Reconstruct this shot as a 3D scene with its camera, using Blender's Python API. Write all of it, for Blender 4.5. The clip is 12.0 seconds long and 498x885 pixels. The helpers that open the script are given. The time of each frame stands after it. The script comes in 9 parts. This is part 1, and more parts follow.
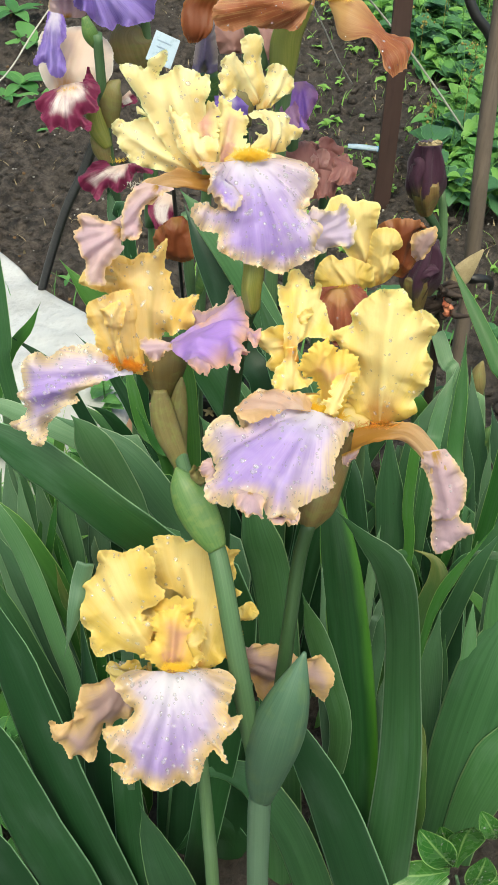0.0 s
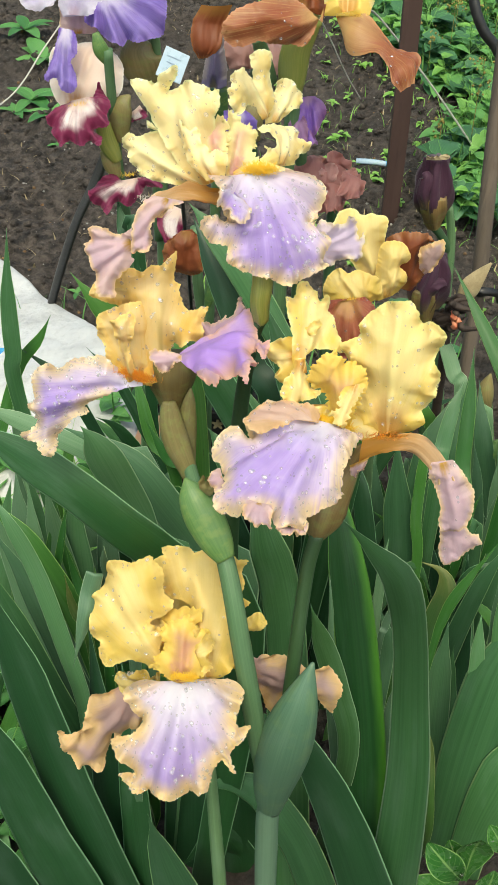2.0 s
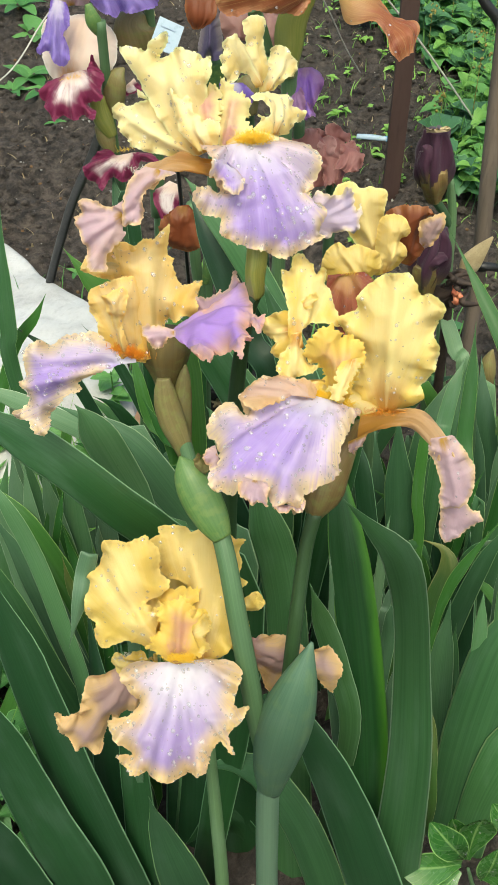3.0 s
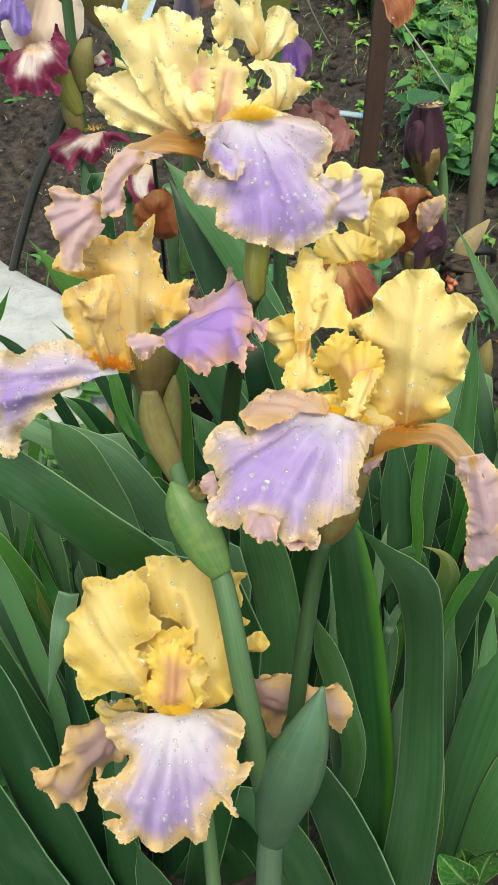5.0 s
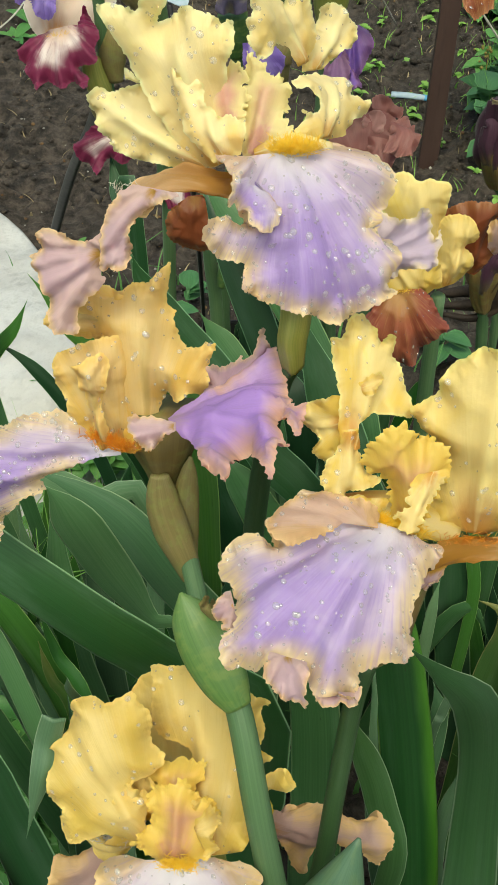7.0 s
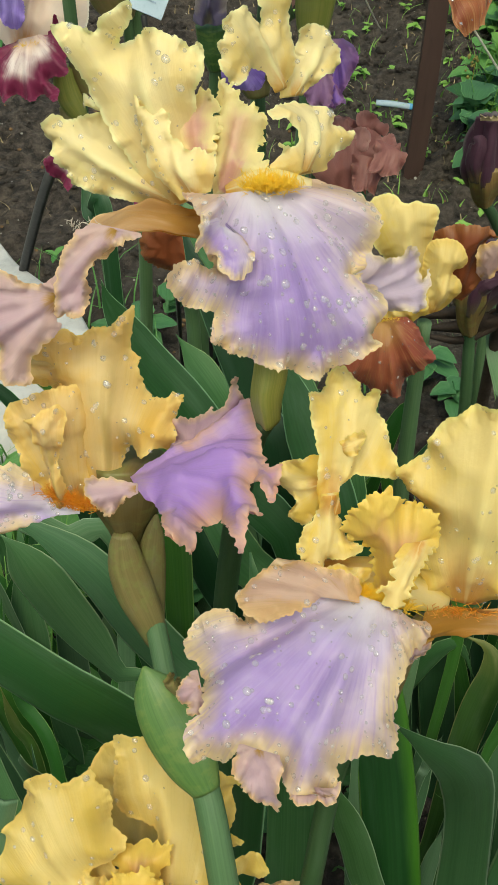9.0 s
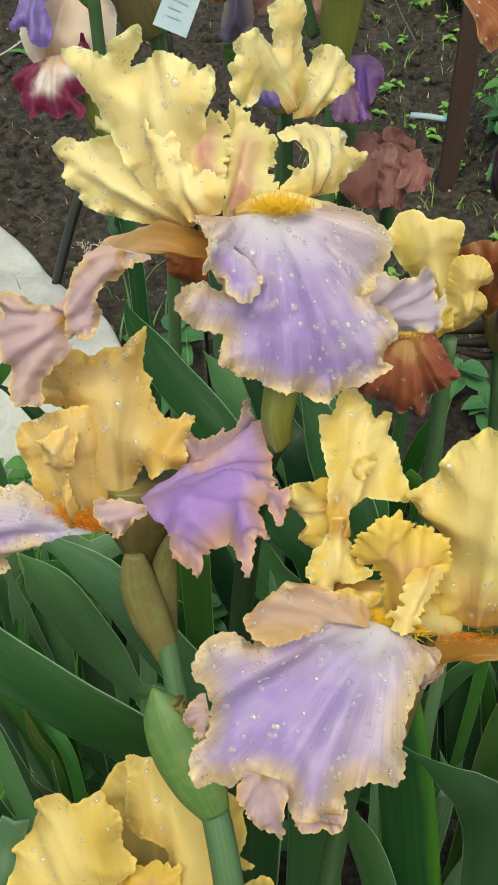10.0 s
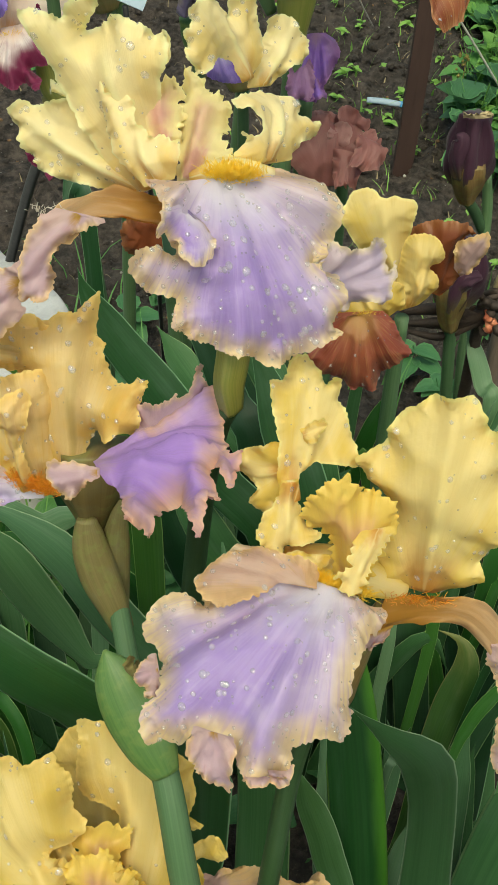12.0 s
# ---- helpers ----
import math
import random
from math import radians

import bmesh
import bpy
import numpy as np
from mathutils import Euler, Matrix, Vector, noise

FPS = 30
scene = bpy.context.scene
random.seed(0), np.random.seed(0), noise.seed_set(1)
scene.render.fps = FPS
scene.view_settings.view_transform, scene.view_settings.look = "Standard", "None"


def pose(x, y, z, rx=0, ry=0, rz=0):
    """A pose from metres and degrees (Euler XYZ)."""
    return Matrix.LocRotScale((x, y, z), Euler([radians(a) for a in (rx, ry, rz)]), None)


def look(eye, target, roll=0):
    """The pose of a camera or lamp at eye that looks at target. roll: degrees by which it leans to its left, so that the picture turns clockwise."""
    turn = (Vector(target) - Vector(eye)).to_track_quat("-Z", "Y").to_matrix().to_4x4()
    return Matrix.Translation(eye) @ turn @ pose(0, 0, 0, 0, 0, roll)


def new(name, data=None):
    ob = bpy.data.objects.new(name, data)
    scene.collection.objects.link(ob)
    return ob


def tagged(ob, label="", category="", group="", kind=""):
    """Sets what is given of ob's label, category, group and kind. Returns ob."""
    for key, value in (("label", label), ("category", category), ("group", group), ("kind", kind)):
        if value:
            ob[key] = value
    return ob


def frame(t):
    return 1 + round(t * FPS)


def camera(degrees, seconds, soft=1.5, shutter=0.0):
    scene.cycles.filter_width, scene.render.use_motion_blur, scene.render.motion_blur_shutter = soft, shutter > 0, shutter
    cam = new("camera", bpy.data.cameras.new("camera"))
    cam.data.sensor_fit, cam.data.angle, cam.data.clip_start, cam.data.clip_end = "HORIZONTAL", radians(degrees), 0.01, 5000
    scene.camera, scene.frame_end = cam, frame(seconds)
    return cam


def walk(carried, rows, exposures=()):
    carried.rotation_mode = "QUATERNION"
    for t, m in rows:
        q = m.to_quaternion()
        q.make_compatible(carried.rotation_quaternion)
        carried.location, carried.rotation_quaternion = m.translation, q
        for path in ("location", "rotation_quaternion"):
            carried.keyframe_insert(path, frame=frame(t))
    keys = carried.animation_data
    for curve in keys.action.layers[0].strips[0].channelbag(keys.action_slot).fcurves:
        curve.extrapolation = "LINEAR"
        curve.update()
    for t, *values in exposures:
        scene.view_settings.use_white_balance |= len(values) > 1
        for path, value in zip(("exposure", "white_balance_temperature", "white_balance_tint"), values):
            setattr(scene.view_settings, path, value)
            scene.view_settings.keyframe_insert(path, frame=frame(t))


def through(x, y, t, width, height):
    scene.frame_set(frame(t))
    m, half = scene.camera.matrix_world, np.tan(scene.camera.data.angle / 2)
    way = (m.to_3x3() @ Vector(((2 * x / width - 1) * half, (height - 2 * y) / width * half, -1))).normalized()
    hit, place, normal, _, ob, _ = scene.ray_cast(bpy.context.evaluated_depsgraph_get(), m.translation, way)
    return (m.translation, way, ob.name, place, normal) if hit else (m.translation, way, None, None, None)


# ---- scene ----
from mathutils import geometry

cam = camera(26.7, 12.0, soft=0.8)
PATH = [
    (0, (0.089, 0.084, 1.12), (0.021, 1.614, -0.166), 1.5),
    (0.5, (0.088, 0.094, 1.115), (0.023, 1.632, -0.162), 1.6),
    (1, (0.085, 0.08, 1.123), (0.008, 1.627, -0.142), 1.2),
    (1.5, (0.094, 0.089, 1.117), (-0.007, 1.624, -0.161), 0.7),
    (2, (0.089, 0.08, 1.121), (0.004, 1.626, -0.145), 1.2),
    (2.5, (0.088, 0.084, 1.117), (-0.005, 1.612, -0.17), 0.9),
    (3, (0.093, 0.088, 1.112), (0.003, 1.61, -0.183), 0.6),
    (3.2, (0.088, 0.083, 1.116), (0.006, 1.605, -0.179), 1.1),
    (4.8, (0.069, 0.146, 1.082), (0.075, 1.652, -0.234), 1.6),
    (5, (0.071, 0.16, 1.078), (0.047, 1.659, -0.245), 1.3),
    (5.5, (0.07, 0.183, 1.077), (0.047, 1.674, -0.256), 2.5),
    (6, (0.074, 0.226, 1.07), (0.016, 1.704, -0.276), 1.3),
    (6.5, (0.071, 0.252, 1.062), (0.0, 1.724, -0.29), 1.7),
    (7, (0.074, 0.274, 1.051), (-0.038, 1.731, -0.314), 0.9),
    (7.2, (0.075, 0.286, 1.045), (-0.038, 1.729, -0.335), 1.1),
    (8.8, (0.075, 0.317, 1.043), (0.001, 1.786, -0.312), 2.2),
    (9, (0.075, 0.316, 1.042), (-0.005, 1.778, -0.32), 2.1),
    (9.5, (0.089, 0.324, 1.04), (-0.073, 1.783, -0.319), 0.0),
    (10, (0.084, 0.321, 1.044), (-0.067, 1.79, -0.305), 0.6),
    (10.5, (0.095, 0.326, 1.04), (-0.031, 1.785, -0.322), 0.9),
    (11, (0.094, 0.318, 1.042), (0.005, 1.774, -0.326), 2.3),
    (11.5, (0.097, 0.318, 1.039), (0.027, 1.768, -0.337), 3.1),
    (12, (0.086, 0.312, 1.042), (0.023, 1.772, -0.325), 3.4),
]
walk(cam, [(t, look(eye, target, roll)) for t, eye, target, roll in PATH],
     exposures=[(0, 0.68, 7200, -4), (3, 0.68, 7200, -4), (5.5, 0.49, 7400, -6), (7, 0.35, 7600, -8), (9, 0.20, 7650, -9), (12, 0.20, 7650, -9)])


# ---- sky, sun and exposure: a bright overcast day ----
world = bpy.data.worlds.new("world")
scene.world = world
world.use_nodes = True
wn = world.node_tree.nodes
sky = wn.new("ShaderNodeTexSky")
sky.sky_type = "NISHITA"
sky.sun_disc = False
sky.sun_elevation, sky.sun_rotation = radians(58), radians(160)
sky.air_density, sky.dust_density = 1.0, 4.0
wn["Background"].inputs[1].default_value = 0.15
world.node_tree.links.new(sky.outputs[0], wn["Background"].inputs[0])
sun = new("sun", bpy.data.lights.new("sun", "SUN"))
sun.data.energy, sun.data.angle, sun.data.color = 1.5, radians(22), (1.0, 0.95, 0.88)
sun.matrix_world = look((-1.2, -1.8, 6.0), (0.1, 0.9, 0.3))


# ---- materials ----
def nodes_of(name, rough=0.5):
    m = bpy.data.materials.new(name)
    m.use_nodes = True
    bsdf = m.node_tree.nodes["Principled BSDF"]
    bsdf.inputs["Roughness"].default_value = rough
    return m, m.node_tree, bsdf


def put(tree, kind, *links, **values):
    """A node of that kind with its sockets linked (index or name, socket) and its settings set."""
    n = tree.nodes.new(kind)
    for key, value in values.items():
        setattr_plain(n, key, value)
    for key, value in links:
        if isinstance(value, bpy.types.NodeSocket):
            tree.links.new(value, n.inputs[key])
        else:
            n.inputs[key].default_value = value
    return n


def setattr_plain(n, key, value):
    if key == "op":
        n.operation = value
    elif key == "clamp":
        n.use_clamp = value
    elif key == "mode":
        n.data_type = value


def calc(tree, op, a, b=0.0, c=0.0, clamp=False):
    return put(tree, "ShaderNodeMath", (0, a), (1, b), (2, c), op=op, clamp=clamp).outputs[0]


def blend(tree, fac, a, b):
    n = put(tree, "ShaderNodeMix", mode="RGBA")
    for key, value in ((0, fac), (6, a), (7, b)):
        if isinstance(value, bpy.types.NodeSocket):
            tree.links.new(value, n.inputs[key])
        else:
            n.inputs[key].default_value = value if key == 0 else (*value, 1.0)
    return n.outputs[2]


def band(tree, x, lo, hi):
    """0 below lo, 1 above hi, smooth between."""
    n = put(tree, "ShaderNodeMapRange", ("Value", x), ("From Min", lo), ("From Max", hi))
    n.interpolation_type = "SMOOTHSTEP"
    return n.outputs[0]


def noise_tex(tree, scale, detail=3.0, vec=None, rough=0.55):
    n = put(tree, "ShaderNodeTexNoise", ("Scale", scale), ("Detail", detail), ("Roughness", rough))
    if vec is not None:
        tree.links.new(vec, n.inputs["Vector"])
    return n.outputs[0]


def world_pos(tree):
    return tree.nodes.new("ShaderNodeTexCoord").outputs["Object"]


def stretched(tree, vec, sx, sy, sz):
    n = put(tree, "ShaderNodeMapping", ("Vector", vec))
    n.inputs["Scale"].default_value = (sx, sy, sz)
    return n.outputs[0]


def bump(tree, bsdf, height, strength, distance=0.001, crepe=None):
    if crepe is not None:
        height = calc(tree, "MULTIPLY_ADD", crepe, 1.1, height)
    n = put(tree, "ShaderNodeBump", ("Height", height), ("Strength", strength), ("Distance", distance))
    tree.links.new(n.outputs[0], bsdf.inputs["Normal"])


def translucent(m, tree, bsdf, color, amount):
    """Let part of the light through a thin leaf or petal."""
    t = put(tree, "ShaderNodeBsdfTranslucent", ("Color", color))
    mix = put(tree, "ShaderNodeMixShader", (0, amount), (1, bsdf.outputs[0]), (2, t.outputs[0]))
    tree.links.new(mix.outputs[0], tree.nodes["Material Output"].inputs[0])


def petal_material(name, heart, body, rim, root, rim_at=(0.74, 0.97), root_at=(0.04, 0.3), heart_at=(0.15, 0.62), veins=0.35, vein_color=None,
                   through=0.48, rough=0.34, blotch=0.25, haft=None, vein_at=(0.56, 0.72), midrib=0.0):
    """heart: along the midrib; body: the blade; rim: the frilled edge; root: the claw at the base."""
    m, tree, bsdf = nodes_of(name, rough)
    plan = tree.nodes.new("ShaderNodeUVMap")
    plan.uv_map = "UVMap"
    uv = plan.outputs[0]
    sep = put(tree, "ShaderNodeSeparateXYZ", (0, uv))
    u, s = sep.outputs[0], sep.outputs[1]
    across = calc(tree, "ABSOLUTE", calc(tree, "MULTIPLY_ADD", u, 2.0, -1.0))
    rim_map = tree.nodes.new("ShaderNodeUVMap")
    rim_map.uv_map = "rim"
    edge = put(tree, "ShaderNodeSeparateXYZ", (0, rim_map.outputs[0])).outputs[0]
    streak = noise_tex(tree, 1.0, 3.0, stretched(tree, uv, 42.0, 1.6, 1.0))
    patch = noise_tex(tree, 1.0, 3.0, stretched(tree, uv, 4.0, 4.0, 1.0))
    wobble = calc(tree, "MULTIPLY_ADD", calc(tree, "SUBTRACT", patch, 0.5), 0.35, calc(tree, "MULTIPLY", calc(tree, "SUBTRACT", streak, 0.5), 0.3))
    edge_w = calc(tree, "MULTIPLY_ADD", wobble, 0.28, edge)
    col = blend(tree, band(tree, calc(tree, "ADD", across, wobble), *heart_at), heart, body)
    if haft:
        col = blend(tree, calc(tree, "MULTIPLY", band(tree, calc(tree, "MULTIPLY_ADD", wobble, 0.6, across), 0.62, 0.92), 0.8), col, haft)
    col = blend(tree, band(tree, edge_w, *rim_at), col, rim)
    # paler outermost edge, with the rim's bright highlight put into its colour
    col = blend(tree, calc(tree, "MULTIPLY", band(tree, edge, 0.955, 0.99), 0.7), col, tuple(min(1.0, c * 1.12 + 0.05) for c in rim))
    vein = band(tree, streak, vein_at[0], vein_at[1])
    dark = vein_color or tuple(c * 0.72 for c in body)
    col = blend(tree, calc(tree, "MULTIPLY", vein, veins), col, dark)
    thin = noise_tex(tree, 1.0, 2.0, stretched(tree, uv, 130.0, 2.6, 1.0))
    col = blend(tree, calc(tree, "MULTIPLY", band(tree, thin, 0.52, 0.66), veins * 0.7), col, dark)
    col = blend(tree, calc(tree, "MULTIPLY", band(tree, thin, 0.46, 0.30), veins * 0.3), col, tuple(min(1.0, c * 1.2 + 0.05) for c in body))
    col = blend(tree, band(tree, calc(tree, "MULTIPLY_ADD", wobble, 0.5, s), root_at[1], root_at[0]), col, root)
    col = blend(tree, calc(tree, "MULTIPLY", band(tree, patch, 0.5, 0.75), blotch), col, tuple(min(1, c * 1.15 + 0.03) for c in body))
    if midrib:
        line = calc(tree, "MULTIPLY", band(tree, calc(tree, "MULTIPLY_ADD", wobble, 0.06, across), 0.085, 0.015), band(tree, s, 0.95, 0.45))
        col = blend(tree, calc(tree, "MULTIPLY", line, abs(midrib)), col, tuple(min(1.0, c * 1.06 + 0.06) for c in heart) if midrib > 0 else tuple(c * 0.55 for c in body))
    tree.links.new(col, bsdf.inputs["Base Color"])
    fine = noise_tex(tree, 900.0, 2.0, world_pos(tree))
    bump(tree, bsdf, calc(tree, "ADD", calc(tree, "MULTIPLY_ADD", thin, 0.8, streak), calc(tree, "MULTIPLY", fine, 0.14)), 0.22, 0.0014, noise_tex(tree, 240.0, 3.0, world_pos(tree)))
    bsdf.inputs["Specular IOR Level"].default_value = 0.4
    bsdf.inputs["Sheen Weight"].default_value = 0.12
    # light that has passed through a petal comes out warmer and more saturated
    warm = put(tree, "ShaderNodeHueSaturation", ("Color", col), ("Saturation", 1.32), ("Hue", 0.492)).outputs[0]
    translucent(m, tree, bsdf, warm, through)
    return m


# yellow, amber and violet petals of the main flowers
PALE_STANDARD = petal_material("pale_yellow_petal", (0.97, 0.88, 0.56), (0.96, 0.82, 0.38), (0.98, 0.89, 0.55), (0.78, 0.50, 0.12), (0.8, 1.0), (0.0, 0.34), veins=0.08, midrib=0.5)
WARM_STANDARD = petal_material("warm_yellow_petal", (0.93, 0.81, 0.41), (0.90, 0.73, 0.21), (0.94, 0.81, 0.38), (0.74, 0.42, 0.09), (0.8, 1.0), (0.0, 0.42), veins=0.1, midrib=0.5)
GOLD_STANDARD = petal_material("golden_yellow_petal", (0.86, 0.73, 0.32), (0.78, 0.61, 0.15), (0.85, 0.70, 0.25), (0.60, 0.33, 0.05), (0.8, 1.0), (0.0, 0.26), veins=0.12, midrib=0.4)
AMBER_STANDARD = petal_material("amber_petal", (0.87, 0.71, 0.36), (0.84, 0.60, 0.15), (0.90, 0.70, 0.27), (0.50, 0.20, 0.03), (0.8, 1.0), (0.0, 0.3), veins=0.14, midrib=-0.5)
VIOLET_FALL = petal_material("violet_fall_petal", (0.53, 0.39, 0.77), (0.77, 0.68, 0.81), (0.84, 0.71, 0.46), (0.80, 0.77, 0.88), (0.78, 1.0), (0.02, 0.5), (0.05, 0.62), 0.34, (0.42, 0.27, 0.66), haft=(0.74, 0.55, 0.32))
PALE_FALL = petal_material("pale_violet_fall_petal", (0.50, 0.38, 0.68), (0.70, 0.61, 0.75), (0.82, 0.65, 0.34), (0.82, 0.79, 0.87), (0.7, 0.97), (0.1, 0.68), (0.02, 0.55), 0.2, (0.48, 0.34, 0.66), haft=(0.70, 0.54, 0.26))
DEEP_FALL = petal_material("deep_violet_fall_petal", (0.54, 0.34, 0.8), (0.6, 0.4, 0.78), (0.76, 0.52, 0.4), (0.56, 0.40, 0.60), (0.8, 1.02), (0.02, 0.2), (0.2, 0.8), 0.25)
TAN_FALL = petal_material("tan_mauve_fall_petal", (0.7, 0.53, 0.6), (0.74, 0.57, 0.56), (0.84, 0.66, 0.42), (0.58, 0.36, 0.08), (0.85, 1.0), (0.02, 0.24), veins=0.2)
HAFT = petal_material("tan_amber_haft", (0.68, 0.50, 0.42), (0.68, 0.47, 0.26), (0.78, 0.58, 0.32), (0.70, 0.54, 0.44), (0.8, 1.0), (0.0, 0.3), veins=0.3)
ARM_FALL = petal_material("orange_tan_fall_petal", (0.62, 0.43, 0.24), (0.66, 0.47, 0.28), (0.80, 0.62, 0.36), (0.52, 0.27, 0.05), (0.82, 1.0), (0.15, 0.75), veins=0.35)
ROSE_BACK = petal_material("rose_mauve_petal_back", (0.56, 0.38, 0.50), (0.56, 0.39, 0.46), (0.72, 0.54, 0.42), (0.50, 0.34, 0.46), (0.84, 1.0), (0.0, 0.2), veins=0.25)
MAUVE_BACK = petal_material("mauve_brown_petal", (0.54, 0.39, 0.38), (0.57, 0.41, 0.37), (0.76, 0.56, 0.28), (0.42, 0.24, 0.08), (0.7, 0.96), (0.0, 0.2), veins=0.2)
STYLE = petal_material("style_arm_petal", (0.74, 0.46, 0.3), (0.86, 0.66, 0.18), (0.88, 0.7, 0.18), (0.54, 0.28, 0.18), (0.45, 0.9), (0.05, 0.35), veins=0.12)
CREAM_STYLE = petal_material("cream_style_arm", (0.78, 0.50, 0.42), (0.88, 0.79, 0.48), (0.90, 0.82, 0.46), (0.70, 0.42, 0.36), (0.5, 0.95), (0.05, 0.35), veins=0.1)
# the other irises behind
RUST_FALL = petal_material("rust_fall_petal", (0.42, 0.13, 0.07), (0.35, 0.085, 0.05), (0.32, 0.085, 0.06), (0.58, 0.34, 0.12), (0.75, 1.0), (0.0, 0.5), veins=0.35, vein_color=(0.60, 0.34, 0.16), vein_at=(0.54, 0.66))
SPECKLED_FALL = petal_material("speckled_orange_fall_petal", (0.42, 0.14, 0.06), (0.36, 0.105, 0.05), (0.54, 0.26, 0.13), (0.68, 0.46, 0.20), (0.75, 1.0), (0.02, 0.5), veins=0.5, vein_color=(0.72, 0.46, 0.22), vein_at=(0.55, 0.66), blotch=0.5)
COPPER = petal_material("copper_petal", (0.27, 0.075, 0.028), (0.29, 0.085, 0.03), (0.36, 0.14, 0.05), (0.38, 0.18, 0.05), veins=0.2, vein_color=(0.20, 0.05, 0.02))
CREAM = petal_material("cream_pink_petal", (0.90, 0.76, 0.66), (0.91, 0.80, 0.72), (0.92, 0.83, 0.76), (0.78, 0.48, 0.22), veins=0.1)
BURGUNDY = petal_material("burgundy_white_petal", (0.90, 0.83, 0.83), (0.27, 0.035, 0.11), (0.26, 0.03, 0.10), (0.90, 0.76, 0.68), (0.5, 0.8), (0.1, 0.5), (0.3, 0.6), 0.3, (0.22, 0.02, 0.08))
PURPLE = petal_material("purple_petal", (0.36, 0.27, 0.66), (0.27, 0.17, 0.58), (0.33, 0.23, 0.62), (0.70, 0.65, 0.78), (0.8, 1.0), (0.08, 0.62), veins=0.45)
PALE_LILAC = petal_material("pale_lilac_petal", (0.60, 0.54, 0.72), (0.68, 0.64, 0.76), (0.74, 0.70, 0.80), (0.56, 0.44, 0.56), veins=0.3)
BLUSH = petal_material("blush_lilac_petal", (0.68, 0.58, 0.74), (0.74, 0.63, 0.71), (0.84, 0.74, 0.58), (0.70, 0.54, 0.52), (0.85, 1.0), (0.0, 0.3), veins=0.2)
MAUVE_LIGHT = petal_material("light_mauve_petal", (0.52, 0.29, 0.28), (0.50, 0.27, 0.26), (0.55, 0.33, 0.31), (0.42, 0.20, 0.19), veins=0.3)
ORCHID_BACK = petal_material("orchid_mauve_petal_back", (0.38, 0.21, 0.44), (0.36, 0.19, 0.38), (0.40, 0.22, 0.40), (0.42, 0.24, 0.44), veins=0.4)
ORCHID = petal_material("orchid_petal", (0.32, 0.17, 0.62), (0.36, 0.20, 0.50), (0.33, 0.16, 0.40), (0.45, 0.28, 0.50), veins=0.35)
MAUVE = petal_material("faded_mauve_petal", (0.40, 0.18, 0.17), (0.36, 0.16, 0.15), (0.44, 0.22, 0.20), (0.36, 0.15, 0.14), veins=0.4)
WITHERED = petal_material("withered_purple_petal", (0.050, 0.014, 0.036), (0.038, 0.010, 0.028), (0.07, 0.022, 0.035), (0.10, 0.07, 0.03), (0.8, 1.0), (0.0, 0.3), veins=0.5, through=0.1, rough=0.62)
PINK = petal_material("pale_pink_petal", (0.50, 0.30, 0.27), (0.48, 0.28, 0.26), (0.50, 0.30, 0.26), (0.40, 0.22, 0.18), veins=0.25)
LILAC_GREY = petal_material("lilac_grey_petal", (0.20, 0.17, 0.30), (0.22, 0.19, 0.32), (0.42, 0.36, 0.36), (0.42, 0.38, 0.30), veins=0.3)


